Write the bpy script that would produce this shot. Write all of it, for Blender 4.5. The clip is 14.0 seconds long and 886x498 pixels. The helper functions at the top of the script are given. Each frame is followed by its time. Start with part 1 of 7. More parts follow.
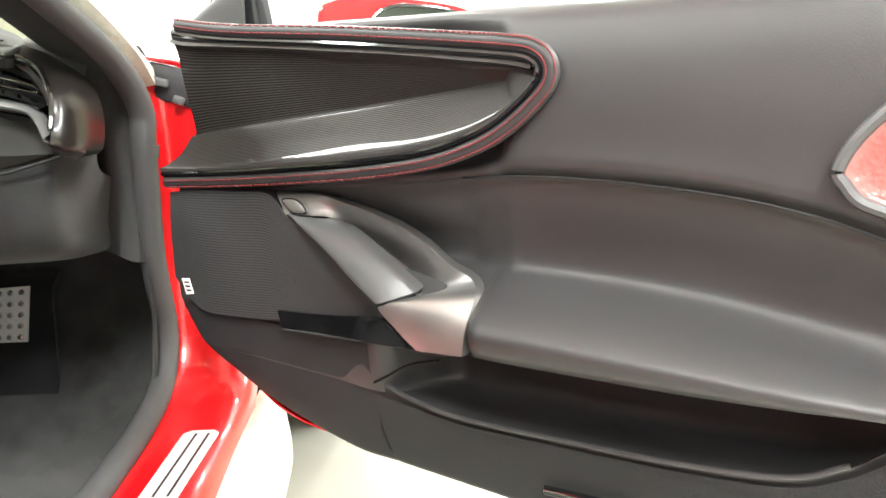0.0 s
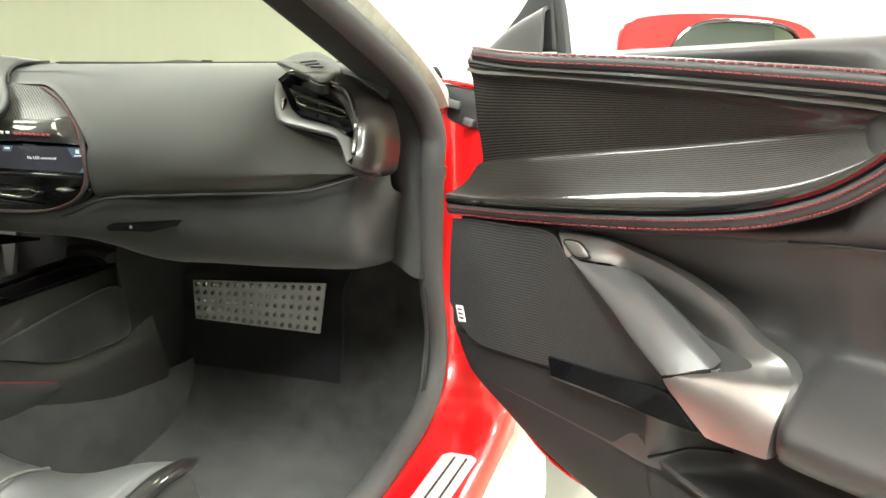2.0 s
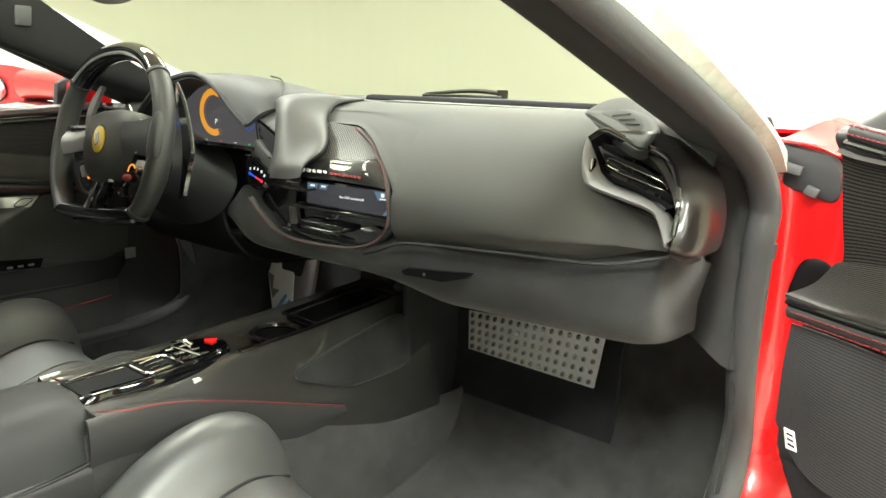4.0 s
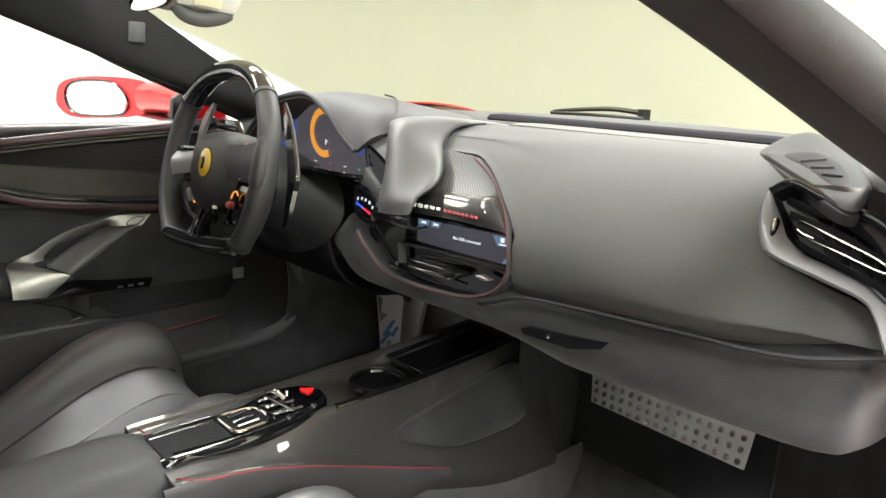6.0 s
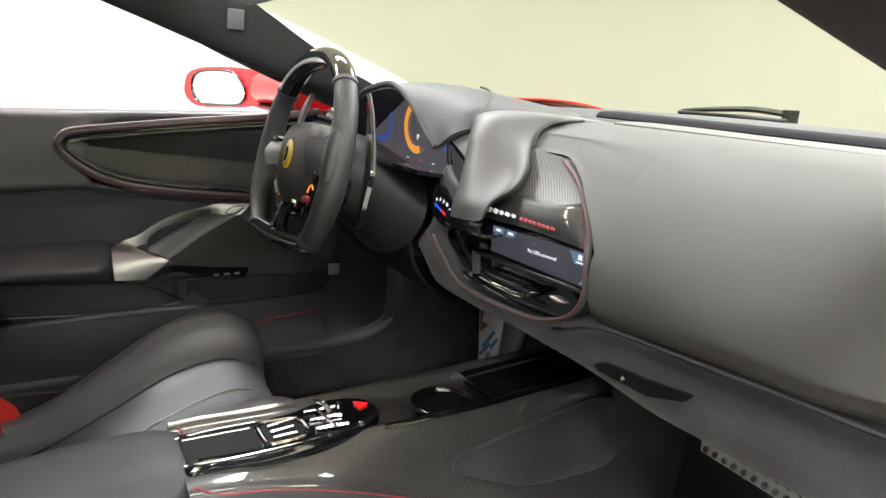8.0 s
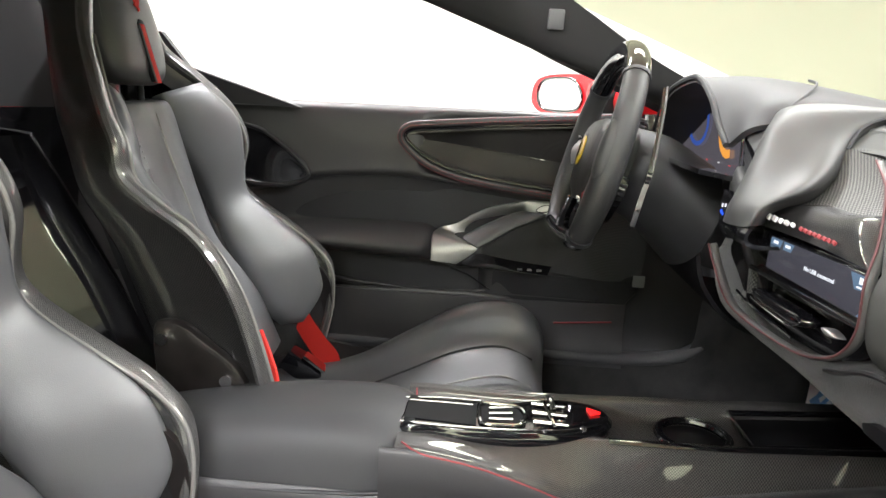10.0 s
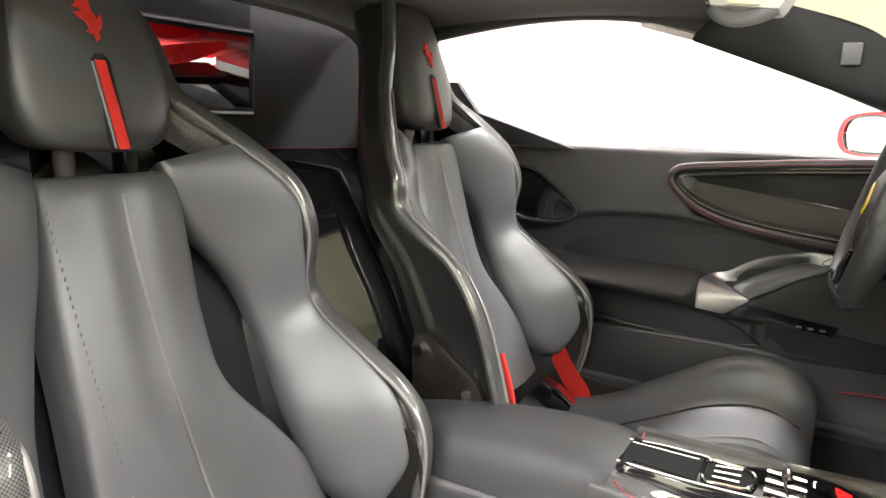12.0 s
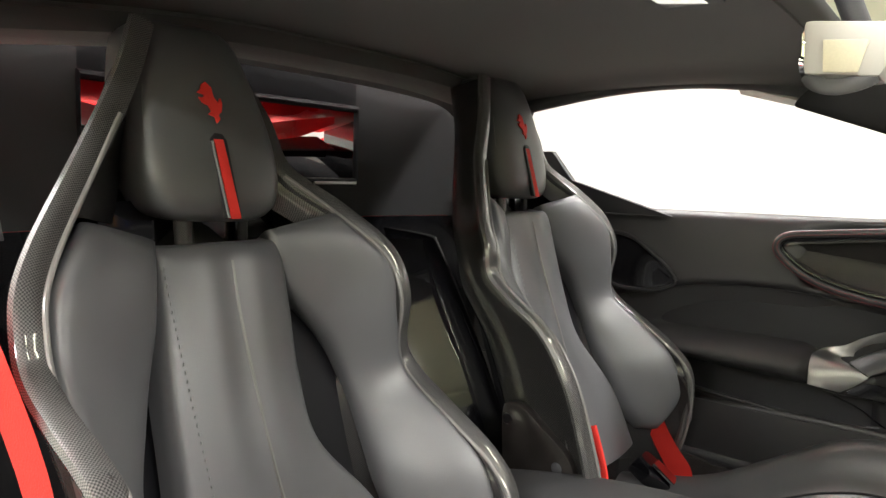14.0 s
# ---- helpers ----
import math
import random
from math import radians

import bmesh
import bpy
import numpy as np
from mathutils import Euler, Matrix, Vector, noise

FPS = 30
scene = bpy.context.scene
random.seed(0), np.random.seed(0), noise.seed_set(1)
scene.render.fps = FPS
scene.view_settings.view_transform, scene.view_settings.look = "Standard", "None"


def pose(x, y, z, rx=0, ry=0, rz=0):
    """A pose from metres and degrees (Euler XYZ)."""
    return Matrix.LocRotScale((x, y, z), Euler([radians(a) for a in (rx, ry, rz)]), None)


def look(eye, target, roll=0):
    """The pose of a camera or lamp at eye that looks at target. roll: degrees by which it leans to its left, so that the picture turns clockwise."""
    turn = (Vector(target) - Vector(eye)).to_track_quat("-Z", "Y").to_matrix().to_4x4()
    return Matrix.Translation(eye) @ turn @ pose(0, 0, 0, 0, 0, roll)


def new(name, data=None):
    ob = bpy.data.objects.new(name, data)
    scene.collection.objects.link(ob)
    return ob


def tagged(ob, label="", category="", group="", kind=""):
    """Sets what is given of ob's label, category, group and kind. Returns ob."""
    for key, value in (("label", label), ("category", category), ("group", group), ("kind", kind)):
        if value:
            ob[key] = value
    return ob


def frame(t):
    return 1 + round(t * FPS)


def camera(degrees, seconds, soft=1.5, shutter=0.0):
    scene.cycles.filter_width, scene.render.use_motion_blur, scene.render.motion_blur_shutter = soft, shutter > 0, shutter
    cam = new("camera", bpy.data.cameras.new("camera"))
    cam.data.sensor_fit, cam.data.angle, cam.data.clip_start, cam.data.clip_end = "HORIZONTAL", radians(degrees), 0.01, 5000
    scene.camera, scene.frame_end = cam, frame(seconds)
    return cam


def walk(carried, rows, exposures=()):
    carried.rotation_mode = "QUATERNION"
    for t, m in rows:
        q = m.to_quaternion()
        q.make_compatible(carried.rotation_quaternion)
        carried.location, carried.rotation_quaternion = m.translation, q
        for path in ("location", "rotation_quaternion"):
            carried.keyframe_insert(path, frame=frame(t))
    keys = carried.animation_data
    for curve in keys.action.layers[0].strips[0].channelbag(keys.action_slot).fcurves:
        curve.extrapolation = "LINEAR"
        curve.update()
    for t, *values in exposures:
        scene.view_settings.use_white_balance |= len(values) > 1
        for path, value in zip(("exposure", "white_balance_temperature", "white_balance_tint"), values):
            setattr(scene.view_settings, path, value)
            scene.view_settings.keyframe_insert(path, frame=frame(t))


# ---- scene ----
cam = camera(65.6, 14.0)
PATH = [
    (0, (0.989, -0.04, 0.815), (1.186, 1.913, 0.434), -0.1),
    (0.5, (0.984, -0.011, 0.821), (1.065, 1.952, 0.447), 0.1),
    (1, (0.979, 0.009, 0.828), (0.908, 1.973, 0.455), 0.4),
    (1.5, (0.968, 0.017, 0.837), (0.683, 1.961, 0.466), 0.9),
    (2, (0.966, 0.027, 0.849), (0.41, 1.909, 0.464), 1.0),
    (2.5, (0.963, 0.034, 0.879), (0.178, 1.83, 0.483), 1.4),
    (3, (0.952, 0.044, 0.905), (-0.006, 1.752, 0.497), 1.8),
    (3.5, (0.907, 0.077, 0.924), (-0.178, 1.702, 0.502), 2.0),
    (4, (0.864, 0.091, 0.935), (-0.33, 1.637, 0.505), 2.1),
    (6.5, (0.728, 0.241, 0.98), (-0.734, 1.527, 0.524), 2.5),
    (7, (0.715, 0.28, 0.98), (-0.782, 1.525, 0.522), 2.7),
    (9.5, (0.737, 0.488, 0.932), (-1.199, 0.652, 0.457), 3.6),
    (10, (0.739, 0.534, 0.926), (-1.205, 0.428, 0.467), 3.5),
    (10.5, (0.747, 0.566, 0.928), (-1.172, 0.229, 0.477), 3.3),
    (11, (0.756, 0.591, 0.929), (-1.115, 0.035, 0.491), 3.0),
    (11.5, (0.76, 0.608, 0.934), (-1.031, -0.176, 0.51), 2.7),
    (12, (0.762, 0.625, 0.938), (-0.958, -0.315, 0.541), 2.5),
    (12.5, (0.762, 0.627, 0.941), (-0.913, -0.407, 0.587), 2.4),
    (13, (0.764, 0.636, 0.943), (-0.87, -0.476, 0.64), 2.2),
    (13.5, (0.768, 0.642, 0.945), (-0.836, -0.524, 0.69), 2.1),
    (14, (0.768, 0.644, 0.944), (-0.814, -0.56, 0.722), 1.9),
]
EXPOSURE = [(0, 0.7, 6650, 5), (1, 0.75, 6750, 2), (2, 0.68, 6850, 0), (4, 0.84, 6950, -1), (6.5, 0.84, 6500, 12), (9.5, 0.95, 6450, 13), (11, 1.17, 6500, 13), (12.5, 1.22, 6700, 13), (13.5, 1.12, 6750, 13), (14, 0.6, 6750, 13)]
walk(cam, [(t, look(eye, target, roll)) for t, eye, target, roll in PATH], EXPOSURE)

# ---- light ----
world = bpy.data.worlds.new("showroom_air")
scene.world = world
world.use_nodes = True
world.node_tree.nodes["Background"].inputs[0].default_value = (0.9, 0.95, 1.0, 1)
world.node_tree.nodes["Background"].inputs[1].default_value = 0.05

# added lamps, placed and weighted to brighten the door, seats, dash and walls
LAMPS = [(-2.1, -1.2, 105), (-2.1, 1.4, 105), (-2.1, 4.3, 105), (-0.3, -3.6, 105), (0.2, 3.5, 105), (2.4, 4.3, 140), (1.3, -2.0, 210), (3.0, -1.0, 150), (5.6, -1.2, 150), (5.6, 1.8, 190)]
for lx, ly, watts in LAMPS:
    lamp = bpy.data.lights.new("added_ceiling_lamp", "AREA")
    lamp.shape, lamp.size, lamp.size_y, lamp.energy, lamp.color = "RECTANGLE", 0.5, 1.8, watts, (0.97, 0.985, 1.0)
    new("added_ceiling_lamp", lamp).matrix_world = pose(lx, ly, 3.36)


# ---- materials ----
def material(name):
    m = bpy.data.materials.new(name)
    m.use_nodes = True
    return m, m.node_tree.nodes, m.node_tree.links, m.node_tree.nodes["Principled BSDF"]


def surface(name, colour, rough=0.5, metal=0.0, grain=0.0, size=400.0, wear=0.15, stain=6.0, coat=0.0, sheen=0.0, depth=0.0006, spec=0.5, low=0.35, high=1.05):
    """A procedural surface: colour with two scales of variation, fine grain as bump and gloss that varies."""
    m, nodes, links, b = material(name)
    tc = nodes.new("ShaderNodeTexCoord")
    big = nodes.new("ShaderNodeTexNoise")
    big.inputs["Scale"].default_value, big.inputs["Detail"].default_value = stain, 5
    fine = nodes.new("ShaderNodeTexNoise")
    fine.inputs["Scale"].default_value, fine.inputs["Detail"].default_value = size, 3
    links.new(tc.outputs["Object"], big.inputs["Vector"])
    links.new(tc.outputs["Object"], fine.inputs["Vector"])
    both = nodes.new("ShaderNodeMath")
    both.operation = "MULTIPLY_ADD"
    links.new(fine.outputs[0], both.inputs[0])
    both.inputs[1].default_value = 0.4
    links.new(big.outputs[0], both.inputs[2])
    ramp = nodes.new("ShaderNodeMapRange")
    ramp.inputs["From Min"].default_value, ramp.inputs["From Max"].default_value = low, high
    ramp.inputs["To Min"].default_value, ramp.inputs["To Max"].default_value = 1 - wear, 1 + wear
    links.new(both.outputs[0], ramp.inputs["Value"])
    mul = nodes.new("ShaderNodeVectorMath")
    mul.operation = "SCALE"
    mul.inputs[0].default_value = colour
    links.new(ramp.outputs[0], mul.inputs["Scale"])
    links.new(mul.outputs[0], b.inputs["Base Color"])
    gl = nodes.new("ShaderNodeMapRange")
    gl.inputs["To Min"].default_value, gl.inputs["To Max"].default_value = rough * 0.88, min(1, rough * 1.12)
    links.new(big.outputs[0], gl.inputs["Value"])
    links.new(gl.outputs[0], b.inputs["Roughness"])
    b.inputs["Metallic"].default_value = metal
    b.inputs["Coat Weight"].default_value = coat
    b.inputs["Coat Roughness"].default_value = 0.04
    b.inputs["Specular IOR Level"].default_value = spec
    b.inputs["Sheen Weight"].default_value = sheen
    b.inputs["Sheen Roughness"].default_value = 0.5
    if grain:
        cells = nodes.new("ShaderNodeTexVoronoi")
        cells.inputs["Scale"].default_value = size
        links.new(tc.outputs["Object"], cells.inputs["Vector"])
        bump = nodes.new("ShaderNodeBump")
        bump.inputs["Strength"].default_value, bump.inputs["Distance"].default_value = grain, depth
        links.new(cells.outputs[0], bump.inputs["Height"])
        links.new(bump.outputs[0], b.inputs["Normal"])
    return m


def weave(name, cell_u, cell_v, dark, light, rough=0.3, coat=1.0, metal=0.3, spec=0.5):
    """Woven fibre under clear lacquer: two crossing threads from the surface's own metres."""
    m, nodes, links, b = material(name)
    uv = nodes.new("ShaderNodeUVMap")
    mp = nodes.new("ShaderNodeMapping")
    mp.inputs["Scale"].default_value = (1 / cell_u, 1 / cell_v, 1)
    links.new(uv.outputs[0], mp.inputs[0])
    chk = nodes.new("ShaderNodeTexChecker")
    chk.inputs["Scale"].default_value = 1
    chk.inputs["Color1"].default_value, chk.inputs["Color2"].default_value = (*dark, 1), (*light, 1)
    links.new(mp.outputs[0], chk.inputs["Vector"])
    tc = nodes.new("ShaderNodeTexCoord")
    big = nodes.new("ShaderNodeTexNoise")
    big.inputs["Scale"].default_value = 9
    links.new(tc.outputs["Object"], big.inputs["Vector"])
    vary = nodes.new("ShaderNodeMapRange")
    vary.inputs["To Min"].default_value, vary.inputs["To Max"].default_value = 0.7, 1.3
    links.new(big.outputs[0], vary.inputs["Value"])
    mul = nodes.new("ShaderNodeVectorMath")
    mul.operation = "SCALE"
    links.new(chk.outputs["Color"], mul.inputs[0])
    links.new(vary.outputs[0], mul.inputs["Scale"])
    links.new(mul.outputs[0], b.inputs["Base Color"])
    bump = nodes.new("ShaderNodeBump")
    bump.inputs["Strength"].default_value, bump.inputs["Distance"].default_value = 0.5, 0.0005
    links.new(chk.outputs["Fac"], bump.inputs["Height"])
    links.new(bump.outputs[0], b.inputs["Normal"])
    b.inputs["Roughness"].default_value, b.inputs["Metallic"].default_value = rough, metal
    b.inputs["Coat Weight"].default_value, b.inputs["Coat Roughness"].default_value = coat, 0.03
    b.inputs["Specular IOR Level"].default_value = spec
    return m


def glowing(name, colour, strength, base=(0.01, 0.01, 0.012)):
    m, nodes, links, b = material(name)
    b.inputs["Base Color"].default_value = (*base, 1)
    b.inputs["Roughness"].default_value = 0.15
    b.inputs["Emission Color"].default_value = (*colour, 1)
    b.inputs["Emission Strength"].default_value = strength
    return m


def pane(name, tint, gloss_share):
    """Thin glass: tinted clear pane with a reflecting surface."""
    m, nodes, links, b = material(name)
    clear = nodes.new("ShaderNodeBsdfTransparent")
    clear.inputs[0].default_value = (*tint, 1)
    gloss = nodes.new("ShaderNodeBsdfGlossy")
    gloss.inputs["Roughness"].default_value = 0.02
    mix = nodes.new("ShaderNodeMixShader")
    mix.inputs[0].default_value = gloss_share
    links.new(clear.outputs[0], mix.inputs[1])
    links.new(gloss.outputs[0], mix.inputs[2])
    links.new(mix.outputs[0], nodes["Material Output"].inputs[0])
    return m


LEATHER = surface("leather", (0.034, 0.033, 0.034), 0.46, grain=0.2, size=800, wear=0.12, stain=7, depth=0.0003, spec=0.55)
PIPEGLINT = surface("pale_piping_and_crease_glint", (0.16, 0.155, 0.145), 0.3, wear=0.1, coat=0.6)
SEAT = surface("seat_leather", (0.076, 0.077, 0.079), 0.40, grain=0.25, size=900, wear=0.14, stain=9, depth=0.0003, spec=0.75)
ARMHIDE = surface("armrest_leather", (0.036, 0.036, 0.037), 0.55, grain=0.25, size=900, wear=0.14, stain=9, depth=0.0003, spec=0.28)
DASH = surface("dash_leather", (0.066, 0.067, 0.063), 0.6, grain=0.25, size=900, wear=0.12, stain=5, depth=0.0003, spec=0.2)
PODTRIM = surface("demister_plastic", (0.02, 0.02, 0.0195), 0.6, grain=0.2, size=900, wear=0.12, stain=9, spec=0.25)
PODHIDE = surface("pod_leather", (0.045, 0.045, 0.044), 0.5, grain=0.2, size=900, wear=0.1, stain=5, depth=0.0003, spec=0.55)
SKIRT = surface("console_leather", (0.038, 0.037, 0.038), 0.5, grain=0.25, size=900, wear=0.12, stain=8, depth=0.0003)
SUEDE = surface("suede", (0.028, 0.028, 0.029), 0.95, grain=0.6, size=700, wear=0.4, stain=11, sheen=0.25, spec=0.1, low=0.5, high=0.9)
# carpet of the sides, darker than the floor's to put their shade into the colour
SHADECARPET = surface("carpet", (0.03, 0.03, 0.03), 1.0, grain=0.7, size=1300, wear=0.3, stain=22, sheen=0.2, depth=0.0008, spec=0.1, low=0.5, high=0.9)
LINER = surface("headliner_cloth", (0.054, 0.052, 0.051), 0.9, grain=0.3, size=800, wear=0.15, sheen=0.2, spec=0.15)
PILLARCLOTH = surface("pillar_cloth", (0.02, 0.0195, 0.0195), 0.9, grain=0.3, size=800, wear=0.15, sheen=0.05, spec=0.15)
LINING = surface("quarter_lining", (0.024, 0.024, 0.025), 0.8, grain=0.2, size=800, wear=0.15, spec=0.2)
TRIM = surface("matt_plastic", (0.014, 0.014, 0.016), 0.6, grain=0.3, size=700, wear=0.15)
SATIN = surface("satin_plastic", (0.075, 0.075, 0.077), 0.38, grain=0.15, size=900, wear=0.1)
RUBBER = surface("rubber_seal", (0.052, 0.052, 0.054), 0.65, grain=0.2, size=500, wear=0.2)
TYRE = surface("tyre_rubber", (0.02, 0.02, 0.02), 0.7, grain=0.3, size=200, wear=0.2)
BLACK = surface("gloss_black", (0.006, 0.006, 0.007), 0.08, coat=1.0, wear=0.2)
RED = surface("red_paint", (0.62, 0.004, 0.008), 0.28, coat=1.0, wear=0.04, stain=3)
STITCH = surface("red_thread", (0.24, 0.028, 0.032), 0.7, wear=0.3, size=900)
GREYSTITCH = surface("grey_thread", (0.16, 0.16, 0.16), 0.7, wear=0.3, size=900)
STRAP = surface("red_webbing", (0.72, 0.03, 0.02), 0.75, grain=0.6, size=500, wear=0.15)
ALU = surface("satin_aluminium", (0.45, 0.446, 0.44), 0.45, metal=1.0, wear=0.08, stain=30)
VENTMETAL = surface("dull_metal", (0.095, 0.094, 0.092), 0.42, metal=0.3, wear=0.08, stain=30)
STEEL = surface("pressed_steel", (0.82, 0.81, 0.80), 0.55, metal=0.5, grain=0.1, size=300, wear=0.12, stain=25)
CHROME = surface("chrome", (0.75, 0.75, 0.75), 0.1, metal=1.0, wear=0.04)
CARBON = weave("carbon_twill", 0.0017, 0.0017, (0.004, 0.004, 0.004), (0.06, 0.057, 0.055), rough=0.45, metal=0.0, spec=0.4)
CARBONLINE = weave("carbon_lines", 0.6, 0.0010, (0.004, 0.004, 0.004), (0.05, 0.046, 0.043), rough=0.5, coat=0.35, metal=0.0, spec=0.2)
MESHGREY = weave("grey_mesh", 0.0022, 0.0022, (0.03, 0.03, 0.03), (0.13, 0.13, 0.12), rough=0.6, coat=0.0, metal=0.0)
SPEAKER = weave("speaker_mesh", 0.0026, 0.0026, (0.006, 0.006, 0.006), (0.10, 0.098, 0.09), rough=0.45, coat=0.0, metal=0.0)
WHEELHIDE = surface("wheel_leather", (0.024, 0.024, 0.024), 0.42, grain=0.5, size=1100, wear=0.2, stain=20, depth=0.0004, spec=0.45)
FILMGLEAM = surface("pale_film_and_wall_gleam", (0.5, 0.51, 0.45), 0.3, grain=0.4, size=60, wear=0.25, stain=12, depth=0.004)
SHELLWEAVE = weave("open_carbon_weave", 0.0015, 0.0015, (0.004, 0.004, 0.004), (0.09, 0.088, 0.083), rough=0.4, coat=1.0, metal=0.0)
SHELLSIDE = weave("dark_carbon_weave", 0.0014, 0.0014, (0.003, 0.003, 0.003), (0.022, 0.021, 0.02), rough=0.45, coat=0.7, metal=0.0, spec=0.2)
LINECLOTH = weave("lined_cloth", 0.6, 0.0012, (0.014, 0.014, 0.015), (0.042, 0.042, 0.044), rough=0.6, coat=0.0, metal=0.0)
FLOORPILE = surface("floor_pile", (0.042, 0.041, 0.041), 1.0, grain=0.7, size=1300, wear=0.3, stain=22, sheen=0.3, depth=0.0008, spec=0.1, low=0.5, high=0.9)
DARKMAT = surface("dark_mat", (0.015, 0.015, 0.017), 0.95, grain=0.5, size=500, wear=0.3, spec=0.1)
DOORBASE = surface("door_base_plastic", (0.022, 0.022, 0.024), 0.75, grain=0.5, size=600, wear=0.25, stain=15, spec=0.25)
FOOTSHADE = surface("footrest_shade", (0.022, 0.022, 0.024), 1.0, grain=0.7, size=1300, wear=0.3, stain=22, sheen=0.1, depth=0.0008, spec=0.1)
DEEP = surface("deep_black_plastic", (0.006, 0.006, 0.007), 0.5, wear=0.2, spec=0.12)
DEEPSTITCH = surface("deep_red_thread", (0.075, 0.02, 0.022), 0.7, wear=0.3, size=900)
DARKSTITCH = surface("dark_red_thread", (0.16, 0.015, 0.018), 0.7, wear=0.3, size=900)
PALEGREY = surface("pale_wall_paint", (0.55, 0.55, 0.54), 0.75, grain=0.1, size=120, wear=0.03, stain=1.5)
WHITE = surface("white_wall_paint", (0.84, 0.84, 0.82), 0.75, grain=0.1, size=120, wear=0.03, stain=1.5)
GREYWALL = surface("grey_wall_paint", (0.45, 0.45, 0.44), 0.75, grain=0.1, size=120, wear=0.04, stain=1.5)
DIMCREAM = surface("dimmed_green_paint", (0.5, 0.52, 0.4), 0.75, grain=0.1, size=120, wear=0.04, stain=1.5)
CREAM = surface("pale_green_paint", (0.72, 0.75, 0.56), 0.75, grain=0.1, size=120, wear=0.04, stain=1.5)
FLOORING = surface("pale_resin_floor", (0.42, 0.415, 0.37), 0.2, wear=0.1, stain=2.2, coat=0.4)
DIMMED = surface("dimmed_mirror_glass", (0.16, 0.18, 0.17), 0.03, metal=1.0, wear=0.01)
LACQUER = surface("lacquered_carbon", (0.013, 0.011, 0.010), 0.3, wear=0.5, stain=40, size=900, coat=0.25, spec=0.3)
MIRROR = surface("mirror_glass", (0.9, 0.9, 0.9), 0.02, metal=1.0, wear=0.01)
WINDSCREEN = pane("tinted_windscreen", (0.47, 0.485, 0.365), 0.012)
CLEAR = pane("clear_side_glass", (0.97, 0.98, 0.97), 0.004)
TAILLENS = surface("red_lamp_lens", (0.30, 0.10, 0.09), 0.15, wear=0.3, grain=0.8, size=250, coat=1.0)
PANEL = glowing("lit_panel", (1, 0.99, 0.96), 9.0)


# ---- mesh tools ----
BASE = {}


def thing(name, base, label, category, group="", kind=""):
    ob = new(name)
    ob.location, ob.empty_display_size = base, 0.05
    BASE[ob.name] = Vector(base)
    return tagged(ob, label, category, group, kind)


def part(name, bm, mat, parent, label="", smooth=True, angle=40):
    """Link a bmesh drawn in world metres as one mesh under a thing or a part."""
    base = BASE[parent.name]
    bmesh.ops.recalc_face_normals(bm, faces=bm.faces[:])
    bmesh.ops.translate(bm, verts=bm.verts[:], vec=-base)
    for face in bm.faces:
        face.smooth = smooth
    for edge in bm.edges:
        if len(edge.link_faces) == 2 and edge.calc_face_angle(0) > radians(angle):
            edge.smooth = False
    me = bpy.data.meshes.new(name)
    bm.to_mesh(me)
    bm.free()
    me.materials.append(mat)
    ob = new(name, me)
    ob.parent = parent
    BASE[ob.name] = base
    return tagged(ob, label)


def single(name, bm, mat, label, category, kind="", smooth=True):
    """A thing that is one mesh, or a piece of the setting."""
    for face in bm.faces:
        face.smooth = smooth
    for edge in bm.edges:
        if len(edge.link_faces) == 2 and edge.calc_face_angle(0) > radians(40):
            edge.smooth = False
    me = bpy.data.meshes.new(name)
    bm.to_mesh(me)
    bm.free()
    me.materials.append(mat)
    ob = new(name, me)
    BASE[ob.name] = Vector((0, 0, 0))
    return tagged(ob, label, category, "", kind)


def curve(points, n, closed=False):
    """n places along a smooth line through the given ones."""
    pts = [Vector(p) for p in points]
    k = len(pts)
    if k == 2 and not closed:
        return [pts[0].lerp(pts[1], i / (n - 1)) for i in range(n)]
    out, spans = [], k if closed else k - 1
    for i in range(n):
        f = i * spans / (n if closed else n - 1)
        a = min(int(f), spans - 1)
        t = f - a
        if closed:
            p0, p1, p2, p3 = (pts[(a + j) % k] for j in (-1, 0, 1, 2))
        else:
            p1, p2 = pts[a], pts[a + 1]
            p0 = pts[a - 1] if a else p1 * 2 - p2
            p3 = pts[a + 2] if a + 2 < k else p2 * 2 - p1
        out.append(0.5 * ((2 * p1) + (p2 - p0) * t + (2 * p0 - 5 * p1 + 4 * p2 - p3) * t * t + (3 * p1 - p0 - 3 * p2 + p3) * t ** 3))
    return out


